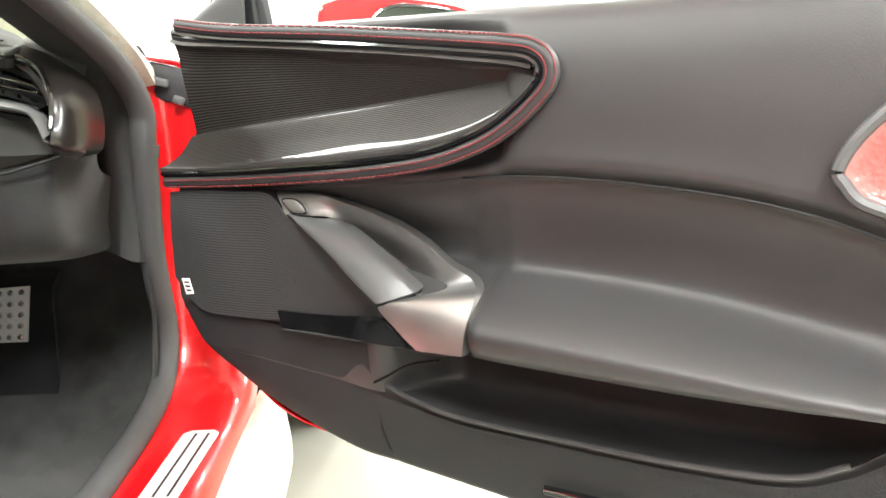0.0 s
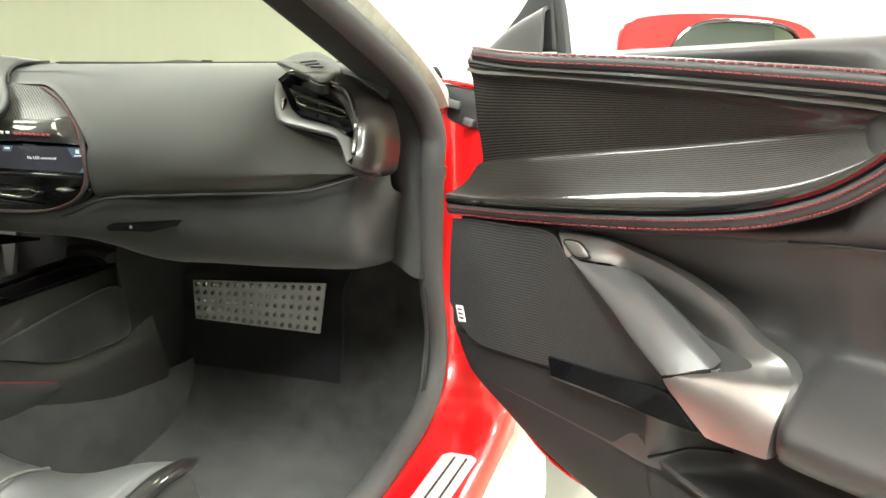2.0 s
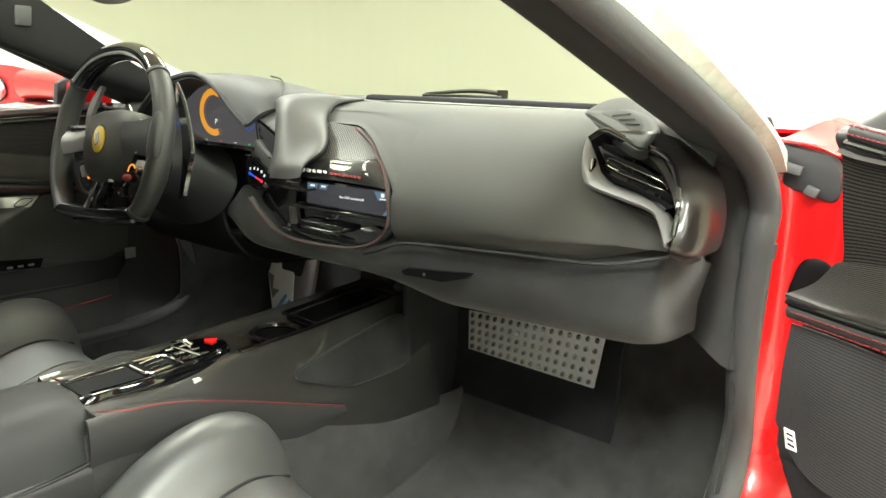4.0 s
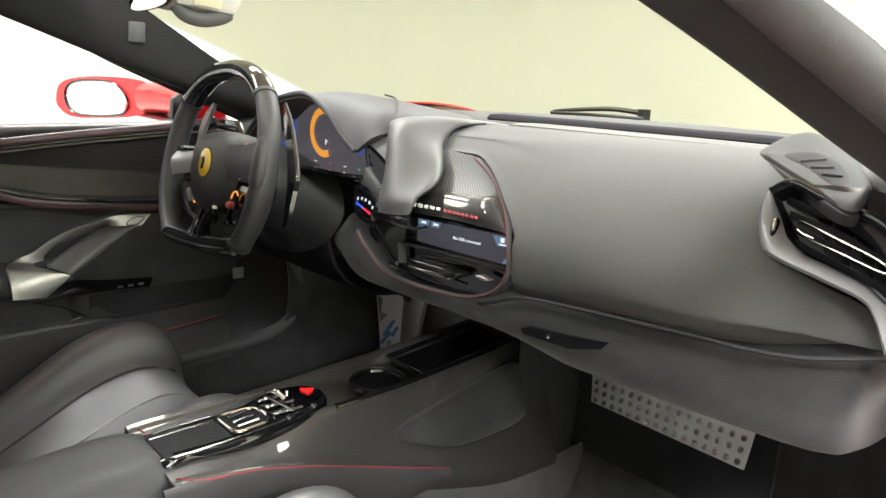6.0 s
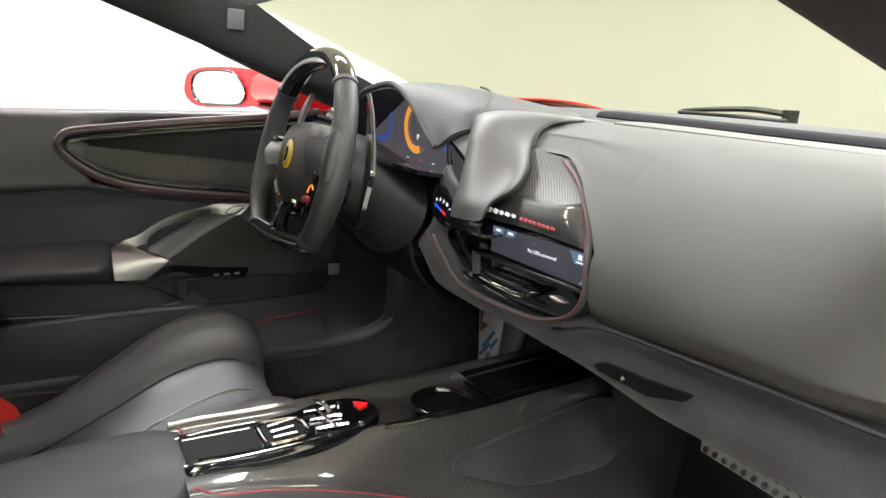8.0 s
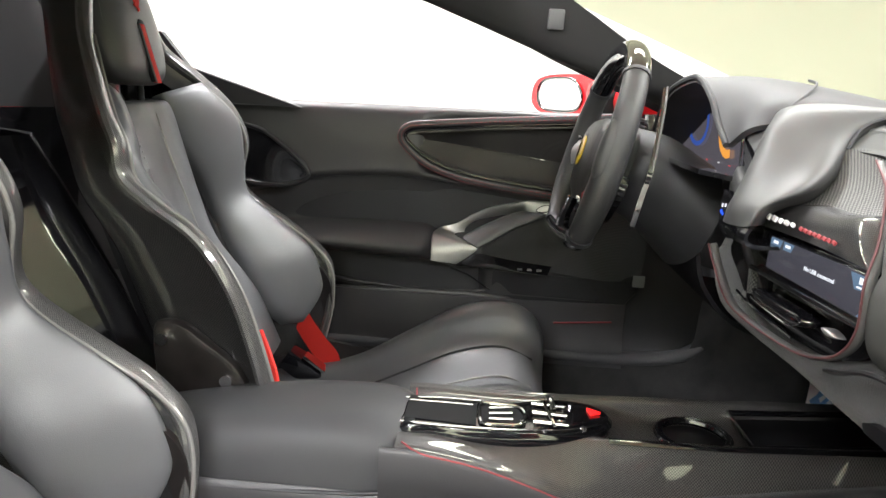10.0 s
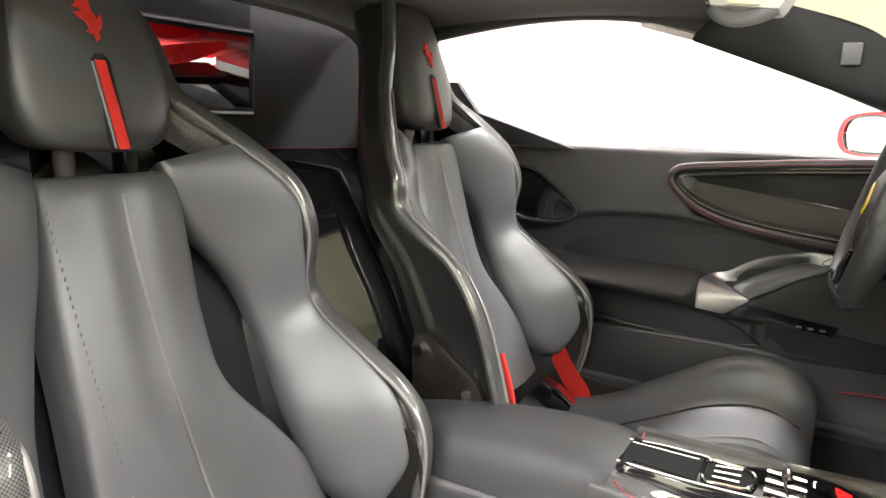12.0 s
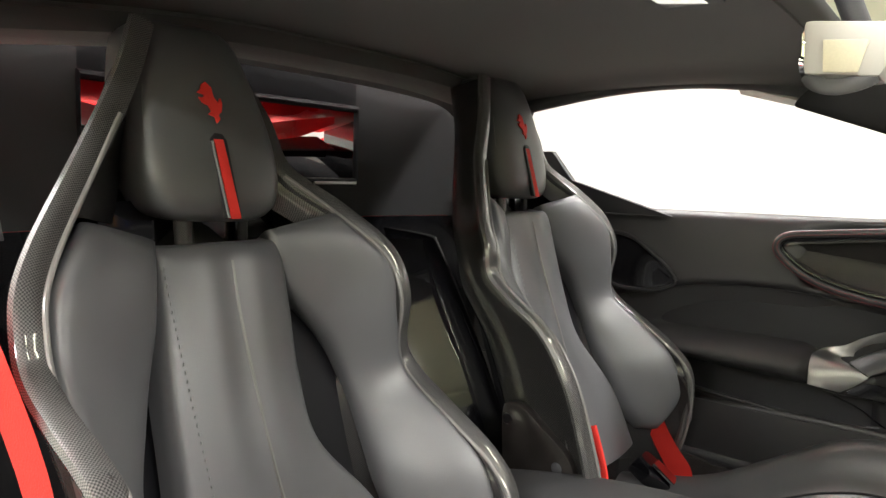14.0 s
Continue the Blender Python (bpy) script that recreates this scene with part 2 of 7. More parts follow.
def skin(rows, wrap=False, loop=False, bm=None):
    """Faces between rows of places; wrap joins each row's end to its start, loop the last row to the first. UV in metres."""
    bm = bm or bmesh.new()
    uv = bm.loops.layers.uv.verify()
    vs = [[bm.verts.new(p) for p in r] for r in rows]
    us = [0.0]
    for a, b in zip(rows, rows[1:]):
        us.append(us[-1] + (Vector(a[len(a) // 2]) - Vector(b[len(b) // 2])).length)
    us.append(us[-1] + 0.01)
    vv = [0.0]
    mid = rows[len(rows) // 2]
    for a, b in zip(mid, mid[1:]):
        vv.append(vv[-1] + (Vector(a) - Vector(b)).length)
    vv.append(vv[-1] + 0.01)
    m, n = len(rows), len(rows[0])
    for i in range(m if loop else m - 1):
        for j in range(n if wrap else n - 1):
            q = (vs[i][j], vs[i][(j + 1) % n], vs[(i + 1) % m][(j + 1) % n], vs[(i + 1) % m][j])
            if len({id(v) for v in q}) < 4:
                continue
            face = bm.faces.new(q)
            for lp, c in zip(face.loops, ((us[i], vv[j]), (us[i], vv[j + 1]), (us[i + 1], vv[j + 1]), (us[i + 1], vv[j]))):
                lp[uv].uv = c
    return bm, vs


def loft(sections, nu, nv, thick=0.0, wrap=False):
    """A smooth sheet through a few sections, given a thickness where asked."""
    rows = [curve(s, nv, wrap) for s in sections]
    cols = [curve([r[j] for r in rows], nu) for j in range(nv)]
    bm, _ = skin([[c[i] for c in cols] for i in range(nu)], wrap)
    if thick:
        bmesh.ops.recalc_face_normals(bm, faces=bm.faces[:])
        bmesh.ops.solidify(bm, geom=bm.faces[:], thickness=thick)
    return bm


def sweep(path, size, sides=12, closed=False, up=(0, 0, 1), square=2.0, bm=None, ease=False):
    """A rod along a path; size: a number, (across, along up), or a list of them along the path; square > 2 makes it boxier."""
    pts = [Vector(p) for p in path]
    n = len(pts)
    rows = []
    for i, p in enumerate(pts):
        a, b = (pts[i - 1], pts[(i + 1) % n]) if closed else (pts[max(i - 1, 0)], pts[min(i + 1, n - 1)])
        d = (b - a).normalized()
        u = Vector(up)
        side = d.cross(u)
        side = side.normalized() if side.length > 1e-6 else Vector((1, 0, 0))
        top = side.cross(d).normalized()
        s = size
        if isinstance(size, list):
            f = i * (len(size) - 1) / max(n - 1, 1)
            k = min(int(f), len(size) - 2)
            s0, s1 = (v if isinstance(v, tuple) else (v, v) for v in (size[k], size[k + 1]))
            s = tuple(x + (y - x) * (f - k) for x, y in zip(s0, s1))
        w, h = s if isinstance(s, tuple) else (s, s)
        row = []
        for j in range(sides):
            g = 2 * math.pi * j / sides
            c, v = math.cos(g), math.sin(g)
            row.append(p + side * w * math.copysign(abs(c) ** (2 / square), c) + top * h * math.copysign(abs(v) ** (2 / square), v))
        rows.append(row)
    bm, vs = skin(rows, True, closed, bm)
    if not closed:
        for ring, q, s in ((vs[0], pts[0], -1), (vs[-1], pts[-1], 1)):
            bm.faces.new(ring if s > 0 else ring[::-1])
    return bm


def cushion(inner, outer, puff, face, back=0.02, n=12, m=26, fat=2.6, taper=0.12):
    """An upholstered strip between two lines: puffed towards face, rounded at its ends and sides, closed behind."""
    a, b = curve(inner, m), curve(outer, m)
    face = Vector(face).normalized()
    rows = []
    for i in range(m):
        e = min(i, m - 1 - i) / (m - 1) / taper
        k = 1.0 if e >= 1 else (1 - (1 - e) ** 2) ** 0.5
        row = []
        for j in range(n + 1):
            t = j / n
            g = (1 - abs(2 * t - 1) ** fat) ** (1 / 2.2)
            row.append(a[i].lerp(b[i], t) + face * puff * g * (0.25 + 0.75 * k))
        row += [b[i].lerp(a[i], t) - face * back for t in (0.02, 0.5, 0.98)]
        rows.append(row)
    bm, vs = skin(rows, True)
    bm.faces.new(vs[0][::-1])
    bm.faces.new(vs[-1])
    return bm


def pad(outline, frame_of, height, depth, n=56, rings=7, fat=2.6, closed_back=True, smooth_line=True):
    """A domed plate: outline of (u, v) pairs round its middle, frame_of(u, v, h) gives the place."""
    line = curve([(u, v, 0) for u, v in outline], n, True) if smooth_line else outline_fill(outline, n)
    c = sum(line, Vector()) / len(line)
    rows = []
    if closed_back:
        rows.append([frame_of(*(c + (p - c) * 0.02).to_2d(), -depth) for p in line])
        rows.append([frame_of(*(c + (p - c) * 0.985).to_2d(), -depth) for p in line])
    rows.append([frame_of(p.x, p.y, -depth * 0.5) for p in line])
    for k in range(rings + 1):
        s = math.cos(k / rings * math.pi / 2) if k < rings else 0.02
        h = height * (1 - s ** fat) ** (1 / fat)
        rows.append([frame_of(*(c + (p - c) * s).to_2d(), h) for p in line])
    bm, vs = skin(rows, True)
    bm.faces.new(vs[-1])
    uv = bm.loops.layers.uv.verify()
    place = {}
    scale = [1.0] + [math.cos(k / rings * math.pi / 2) if k < rings else 0.02 for k in range(rings + 1)]
    if closed_back:
        scale = [0.02, 0.985] + scale
    for ring, s in zip(vs, scale):
        for v, p in zip(ring, line):
            place[v] = (c + (p - c) * s).to_2d()
    for f in bm.faces:
        for lp in f.loops:
            if lp.vert in place:
                lp[uv].uv = place[lp.vert]
    return bm


def outline_fill(outline, n):
    """n places along a straight-sided closed outline, corners kept."""
    pts = [Vector((u, v, 0)) for u, v in outline]
    out = []
    per = max(2, n // len(pts))
    for a, b in zip(pts, pts[1:] + pts[:1]):
        out += [a.lerp(b, i / per) for i in range(per)]
    return out


def block(centre, size, bevel=0.004, turn=None, bm=None, seg=2):
    """A box with rounded edges."""
    own = bmesh.new()
    bmesh.ops.create_cube(own, size=1.0)
    bmesh.ops.scale(own, vec=size, verts=own.verts[:])
    if bevel:
        bmesh.ops.bevel(own, geom=own.edges[:], offset=bevel, segments=seg, affect="EDGES", profile=0.6)
    m = Matrix.Translation(centre) @ (turn.to_4x4() if turn else Matrix())
    own.transform(m)
    if bm is None:
        own.loops.layers.uv.verify()
        return own
    me = bpy.data.meshes.new("piece")
    own.to_mesh(me)
    own.free()
    bm.from_mesh(me)
    bpy.data.meshes.remove(me)
    return bm


def turned(rx=0, ry=0, rz=0):
    return Euler([radians(a) for a in (rx, ry, rz)]).to_matrix()


def prism(outline, frame_of, h0, h1, bevel=0.0, n=0):
    """A straight-sided plate from an outline of (u, v) between two heights."""
    line = [Vector((u, v, 0)) for u, v in outline] if not n else curve([(u, v, 0) for u, v in outline], n, True)
    bm = bmesh.new()
    lo = [bm.verts.new(frame_of(p.x, p.y, h0)) for p in line]
    hi = [bm.verts.new(frame_of(p.x, p.y, h1)) for p in line]
    k = len(line)
    bm.faces.new(lo[::-1])
    bm.faces.new(hi)
    for i in range(k):
        bm.faces.new((lo[i], lo[(i + 1) % k], hi[(i + 1) % k], hi[i]))
    bmesh.ops.recalc_face_normals(bm, faces=bm.faces[:])
    if bevel:
        bmesh.ops.bevel(bm, geom=bm.edges[:], offset=bevel, segments=2, affect="EDGES", profile=0.6)
    uv = bm.loops.layers.uv.verify()
    for f in bm.faces:
        for lp in f.loops:
            lp[uv].uv = (lp.vert.co.x + lp.vert.co.y, lp.vert.co.z)
    return bm


def lettering(text, size, m, mat, parent, name):
    """Words in the built-in font, as flat mesh."""
    cu = bpy.data.curves.new(name, "FONT")
    cu.body, cu.size, cu.extrude, cu.align_x, cu.align_y = text, size, 0.0002, "CENTER", "CENTER"
    tmp = new("tmp", cu)
    bpy.context.view_layer.update()
    me = bpy.data.meshes.new_from_object(tmp)
    bpy.data.objects.remove(tmp)
    bm = bmesh.new()
    bm.from_mesh(me)
    bpy.data.meshes.remove(me)
    bm.transform(m)
    return part(name, bm, mat, parent, smooth=False)


# ---- showroom ----
def slab(name, centre, size, mat, label, category):
    return single(name, block(centre, size, 0), mat, label, category, "structure", smooth=False)


slab("floor", (0.5, 1.0, -0.05), (15, 16, 0.1), FLOORING, "glossy pale resin showroom floor", "floor")
slab("ceiling", (0.5, 1.0, 3.55), (15, 16, 0.2), WHITE, "plain white showroom ceiling", "ceiling")
bend = [(2.1, 7.0), (-2.9, 7.0)] + [(-2.9 - 3.0 * math.sin(radians(a)), 4.0 + 3.0 * math.cos(radians(a))) for a in range(3, 90, 3)] + [(-5.9, 4.0), (-5.9, -5.0)]
back = [(2.1, 7.2), (-2.9, 7.2)] + [(-2.9 - 3.2 * math.sin(radians(a)), 4.0 + 3.2 * math.cos(radians(a))) for a in range(3, 90, 3)] + [(-6.1, 4.0), (-6.1, -5.0)]
bowed, _ = skin([[(a[0], a[1], -0.05), (a[0], a[1], 3.45), (b[0], b[1], 3.45), (b[0], b[1], -0.05)] for a, b in zip(bend, back)], True)
bmesh.ops.recalc_face_normals(bowed, faces=bowed.faces[:])
single("wall_north_west", bowed, PALEGREY, "pale showroom wall, curved at the corner", "wall", "structure", smooth=False)
# the east wall's pale green, dimmed in colour to look less bright through the windscreen
slab("wall_north_east", (4.65, 7.1, 1.7), (5.1, 0.2, 3.5), DIMCREAM, "pale green wall section, dimmed in its colour", "wall")
slab("wall_east", (7.1, 1.0, 1.7), (0.2, 12.0, 3.5), CREAM, "pale green painted showroom wall", "wall")
# south wall is out of view, added in grey to limit bounced light
slab("unseen_wall_south", (0.6, -5.1, 1.7), (13.2, 0.2, 3.5), GREYWALL, "unseen grey wall added to temper the bounced light", "wall")
# glowing panels drawn at the added lamps
for lx, ly, watts in LAMPS:
    cl = thing("added_ceiling_light", (lx, ly, 3.4), "added white flat ceiling light panel, switched on", "ceiling light", "ceiling lights")
    part("frame", block((lx, ly, 3.42), (0.56, 1.86, 0.06), 0.006), ALU, cl)
    part("diffuser", block((lx, ly, 3.386), (0.5, 1.8, 0.012), 0.002), PANEL, cl)

# ---- the car's shell ----
car = thing("sports_car", (0, 0, 0.1), "red sports car shell with dark cabin lining", "car")


def xmirror(sections):
    return [[(-x, y, z) for x, y, z in s] for s in sections]


# carpeted floor, up the bulkhead
part("floor_carpet", loft([[(x, -0.36, 0.24), (x, 0.2, 0.2), (x, 0.75, 0.19), (x, 1.06, 0.2), (x, 1.2, 0.25), (x, 1.3, 0.4), (x, 1.33, 0.6), (x, 1.3, 0.72)] for x in (-0.63, -0.3, 0.0, 0.3, 0.58)], 24, 40, 0.012), FLOORPILE, car, "dark grey cut-pile carpet")
for s in (1, -1):
    side = [[(0.658, 0.99, 0.6), (0.658, 1.0, 0.5), (0.655, 0.97, 0.4), (0.652, 0.8, 0.372), (0.652, 0.4, 0.372), (0.652, -0.36, 0.385)],
            [(0.635, 1.08, 0.6), (0.638, 1.06, 0.47), (0.635, 1.0, 0.34), (0.63, 0.82, 0.31), (0.628, 0.4, 0.3), (0.628, -0.36, 0.32)],
            [(0.575, 1.31, 0.6), (0.59, 1.26, 0.38), (0.595, 1.1, 0.23), (0.6, 0.84, 0.2), (0.6, 0.4, 0.19), (0.6, -0.36, 0.22)]]
    part("side_carpet", loft(side if s > 0 else xmirror(side), 14, 40, 0.006), SHADECARPET, car, "dark grey carpet up the sill, shaded in its colour")
    kick = [[(0.655, 0.985, 0.605), (0.655, 0.99, 0.7), (0.655, 1.0, 0.78), (0.652, 1.0, 0.86)],
            [(0.63, 1.02, 0.6), (0.63, 1.02, 0.7), (0.625, 1.01, 0.79), (0.615, 1.0, 0.87)],
            [(0.57, 1.10, 0.6), (0.57, 1.10, 0.7), (0.565, 1.09, 0.79), (0.56, 1.06, 0.88)],
            [(0.42, 1.29, 0.6), (0.42, 1.29, 0.7), (0.42, 1.27, 0.79), (0.42, 1.22, 0.89)]]
    part("kick_panel", loft(kick if s > 0 else xmirror(kick), 12, 14, 0.008), SHADECARPET, car, "dark grey carpeted kick panel, shaded in its colour")
    # sill and front jamb in body colour
    way = [(-0.5, 0.385), (0.1, 0.378), (0.7, 0.376), (0.93, 0.378), (1.03, 0.41), (1.075, 0.5), (1.075, 0.65), (1.06, 0.76), (1.05, 0.86)]
    grow = [(0.0, -0.012)] * 4 + [(0.008, -0.01), (0.012, 0), (0.012, 0), (0.012, 0), (0.012, 0)]
    jamb = []
    for x, k in ((0.655, -1.0), (0.68, 0.0), (0.73, 0.0), (0.765, 0.3), (0.785, 1.6), (0.79, 4.0)):
        jamb.append([(s * x, y + gy * k, z + gz * k) for (y, z), (gy, gz) in zip(way, grow)])
    part("door_jamb", loft(jamb, 20, 70, 0.004), RED, car, "glossy red painted sill and door jamb")
    part("rocker", loft([[(s * 0.786, y, 0.352), (s * 0.81, y, 0.345), (s * 0.832, y, 0.30), (s * 0.835, y, 0.2), (s * 0.79, y, 0.13)] for y in (-0.5, 0.2, 0.7, 1.1)], 10, 14, 0.006), FILMGLEAM, car, "sill wrapped in pale protective film")
    # weather seal round the door opening
    seal = [(0.5, -0.28, 1.03), (0.53, -0.1, 1.078), (0.54, 0.1, 1.108), (0.545, 0.28, 1.108), (0.56, 0.45, 1.075), (0.595, 0.62, 1.012), (0.63, 0.79, 0.945), (0.652, 0.93, 0.885), (0.663, 0.99, 0.825), (0.662, 0.992, 0.765), (0.66, 1.0, 0.61), (0.66, 1.035, 0.49), (0.66, 1.0, 0.415), (0.66, 0.88, 0.386), (0.66, 0.6, 0.385), (0.66, 0.1, 0.387), (0.655, -0.32, 0.4)]
    part("door_seal", sweep(curve([(s * x, y, z + (0.016 if s < 0 and z > 1.0 and y < 0.6 else 0.0)) for x, y, z in seal], 120), (0.015, 0.019), 12, up=(s, 0, 0)), RUBBER, car, "grey rubber door seal")
    part("seal_joint", sweep(curve([(s * 0.663, 0.993, 0.775), (s * 0.662, 0.993, 0.757)], 3), (0.017, 0.021), 12, up=(s, 0, 0)), RUBBER, car)
    # windscreen pillar: inner lining, and outer cover whose pale colour paints the wall's reflection
    pil = [[(0.5, 0.40, 1.078), (0.528, 0.55, 1.03), (0.542, 0.66, 0.992), (0.548, 0.78, 0.955), (0.55, 0.93, 0.915), (0.555, 1.05, 0.88)],
           [(0.525, 0.42, 1.07), (0.555, 0.56, 1.018), (0.575, 0.67, 0.978), (0.588, 0.8, 0.935), (0.6, 0.93, 0.89), (0.605, 1.02, 0.86)],
           [(0.555, 0.45, 1.075), (0.59, 0.62, 1.01), (0.61, 0.71, 0.972), (0.63, 0.8, 0.938), (0.648, 0.92, 0.885), (0.658, 0.985, 0.84)]]
    pil.insert(0, [(0.5, 0.47, 1.145), (0.515, 0.628, 1.099), (0.518, 0.691, 1.066), (0.522, 0.779, 1.012), (0.535, 0.875, 0.966), (0.56, 1.05, 0.90)])
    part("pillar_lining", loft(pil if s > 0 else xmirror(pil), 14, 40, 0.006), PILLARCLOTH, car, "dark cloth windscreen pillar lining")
    cover = [[(0.545, 0.3, 1.13), (0.60, 0.6, 1.05), (0.64, 0.8, 0.985), (0.662, 0.95, 0.925), (0.668, 1.05, 0.885)],
             [(0.57, 0.3, 1.12), (0.62, 0.62, 1.035), (0.655, 0.8, 0.965), (0.673, 0.95, 0.905), (0.675, 1.03, 0.86)]]
    part("pillar_cover", loft(cover if s > 0 else xmirror(cover), 5, 30, 0.02), FILMGLEAM, car, "windscreen pillar coloured pale for the wall's reflection")
    plate = [(0.648, 0.893), (0.70, 0.887), (0.724, 0.879), (0.735, 0.852), (0.729, 0.826), (0.70, 0.832), (0.672, 0.840), (0.652, 0.856)]
    hinge = part("hinge_cover", pad(plate, lambda u, v, h: Vector((s * u, 1.052 - h, v)), 0.006, 0.014, 40, 4, fat=4), TRIM, car, "black moulded hinge cover")
    part("hinge_bracket", block((s * 0.676, 1.036, 0.865), (0.03, 0.012, 0.012), 0.003, turned(ry=s * 14)), SATIN, hinge)
    block_bm = block((s * 0.704, 1.037, 0.838), (0.016, 0.012, 0.012), 0.003, turned(ry=s * 20))
    part("hinge_bracket", block_bm, SATIN, hinge)
    part("wing_edge", sweep(curve([(s * 0.655, 1.045, 0.899), (s * 0.70, 1.045, 0.893), (s * 0.728, 1.045, 0.883)], 10), (0.004, 0.003), 8), RED, car)
    # front wing and rear quarter in red
    wing = [[(0.66, 1.05, 0.90), (0.70, 1.2, 0.93), (0.72, 1.6, 0.93), (0.70, 2.1, 0.80), (0.62, 2.5, 0.66), (0.46, 2.78, 0.50)], [(0.75, 1.06, 0.875), (0.82, 1.25, 0.90), (0.85, 1.6, 0.92), (0.82, 2.1, 0.78), (0.74, 2.5, 0.63), (0.56, 2.77, 0.47)], [(0.80, 1.09, 0.80), (0.90, 1.25, 0.80), (0.95, 1.6, 0.82), (0.93, 2.1, 0.68), (0.86, 2.48, 0.54), (0.66, 2.74, 0.40)], [(0.81, 1.1, 0.4), (0.93, 1.25, 0.45), (0.97, 1.75, 0.74), (0.95, 2.2, 0.5), (0.90, 2.46, 0.28), (0.70, 2.72, 0.22)]]
    part("front_wing", loft(wing if s > 0 else xmirror(wing), 18, 40, 0.004), RED, car, "glossy red front wing")
    quarter = [[(0.40, -0.62, 1.0), (0.42, -0.8, 0.99), (0.42, -1.2, 0.94), (0.41, -1.6, 0.87), (0.38, -1.98, 0.80)], [(0.62, -0.40, 0.93), (0.66, -0.8, 0.96), (0.64, -1.2, 0.95), (0.6, -1.6, 0.9), (0.54, -1.98, 0.80)], [(0.80, -0.48, 0.87), (0.88, -0.8, 0.92), (0.88, -1.2, 0.91), (0.82, -1.6, 0.85), (0.72, -1.95, 0.74)], [(0.84, -0.5, 0.6), (0.96, -0.85, 0.74), (0.97, -1.2, 0.74), (0.92, -1.6, 0.64), (0.80, -1.92, 0.56)], [(0.82, -0.5, 0.2), (0.93, -0.75, 0.56), (0.94, -1.1, 0.6), (0.92, -1.5, 0.32), (0.80, -1.9, 0.3)]]
    part("rear_quarter", loft(quarter if s > 0 else xmirror(quarter), 22, 26, 0.004), RED, car, "glossy red rear quarter")
    rear_post = [[(0.565, -0.40, 1.10), (0.50, -0.66, 1.035), (0.44, -1.1, 0.955)], [(0.66, -0.44, 0.99), (0.66, -0.66, 0.985), (0.6, -1.1, 0.955)], [(0.72, -0.46, 0.885), (0.74, -0.66, 0.94), (0.68, -1.1, 0.95)]]
    part("rear_post", loft(rear_post if s > 0 else xmirror(rear_post), 10, 16, 0.004), RED, car)
    for wy, wr in ((1.84, 0.335), (-0.95, 0.345)):
        ring = [(wr - 0.06, 0.0), (wr - 0.012, 0.012), (wr, 0.05), (wr, 0.2), (wr - 0.012, 0.238), (wr - 0.06, 0.25)]
        tyre = [[(s * (0.93 - w), wy + r * math.cos(k * 0.1963), wr + r * math.sin(k * 0.1963)) for r, w in ring] for k in range(32)]
        wheel_part = part("wheel", skin(tyre, False, True)[0], TYRE, car, "black road tyre")
        disc = [[(s * (0.905 - d), wy + r * math.cos(k * 0.1963), wr + r * math.sin(k * 0.1963)) for r, d in ((0.02, 0.03), (0.06, 0.02), (wr - 0.09, 0.05), (wr - 0.065, 0.005), (wr - 0.055, 0.02), (wr - 0.06, 0.2))] for k in range(32)]
        part("rim", skin(disc, False, True)[0], ALU, wheel_part, "silver alloy rim")
part("bonnet", loft([[(x, 1.42 - 0.25 * abs(x) ** 2, 0.905), (x, 1.7, 0.885 + 0.05 * x * x), (x * 0.95, 2.2, 0.77), (x * 0.86, 2.6, 0.62), (x * 0.66, 2.8, 0.5)] for x in (-0.72, -0.35, 0.0, 0.35, 0.72)], 24, 30, 0.006), RED, car, "glossy red bonnet")
part("nose", loft([[(x, 2.80 - 0.2 * x * x, 0.505), (x * 1.05, 2.87 - 0.3 * x * x, 0.42), (x * 1.1, 2.87 - 0.35 * x * x, 0.28), (x * 1.08, 2.8 - 0.35 * x * x, 0.17), (x, 2.3, 0.14)] for x in (-0.7, -0.45, -0.2, 0.0, 0.2, 0.45, 0.7)], 24, 18, 0.006), RED, car, "plain red nose")
part("tail", loft([[(x, -1.98 + 0.05 * x * x, 0.81), (x * 1.05, -2.05 + 0.1 * x * x, 0.72), (x * 1.08, -2.05 + 0.15 * x * x, 0.5), (x * 1.05, -1.98 + 0.15 * x * x, 0.28), (x, -1.7, 0.2)] for x in (-0.76, -0.45, -0.2, 0.0, 0.2, 0.45, 0.76)], 24, 18, 0.006), RED, car, "plain red tail")
part("underbody", block((0, 0.4, 0.13), (1.5, 4.3, 0.03), 0.004), TRIM, car)
part("jamb_recess", pad([(0.690, 0.694), (0.693, 0.72), (0.702, 0.746), (0.722, 0.752), (0.735, 0.742), (0.732, 0.722), (0.712, 0.70)], lambda u, v, h: Vector((u, 1.062 - h, v)), 0.003, 0.006, 36, 3, fat=5), DEEP, car, "black recess in the door jamb")
part("sill_plate", prism([(0.700, 0.55), (0.742, 0.55), (0.766, 0.885), (0.758, 0.894), (0.727, 0.894), (0.717, 0.885)], lambda u, v, h: Vector((u, v, 0.377 + h)), 0.0, 0.003, 0.001), STEEL, car, "brushed steel sill plate with two slots")
for dx in (0.0, 0.017):
    part("plate_slot", prism([(0.724 + dx, 0.72), (0.727 + dx, 0.72), (0.7375 + dx, 0.882), (0.7345 + dx, 0.882)], lambda u, v, h: Vector((u, v, 0.3795 + h)), 0.0, 0.0012), TRIM, car)
for k in range(5):
    part("plate_mark", block((0.722 + 0.002 * k, 0.69 - 0.03 * k, 0.3805), (0.018, 0.007, 0.0012), 0, turned(rz=-6)), TRIM, car)

# roof lining, header and rails
liner = []
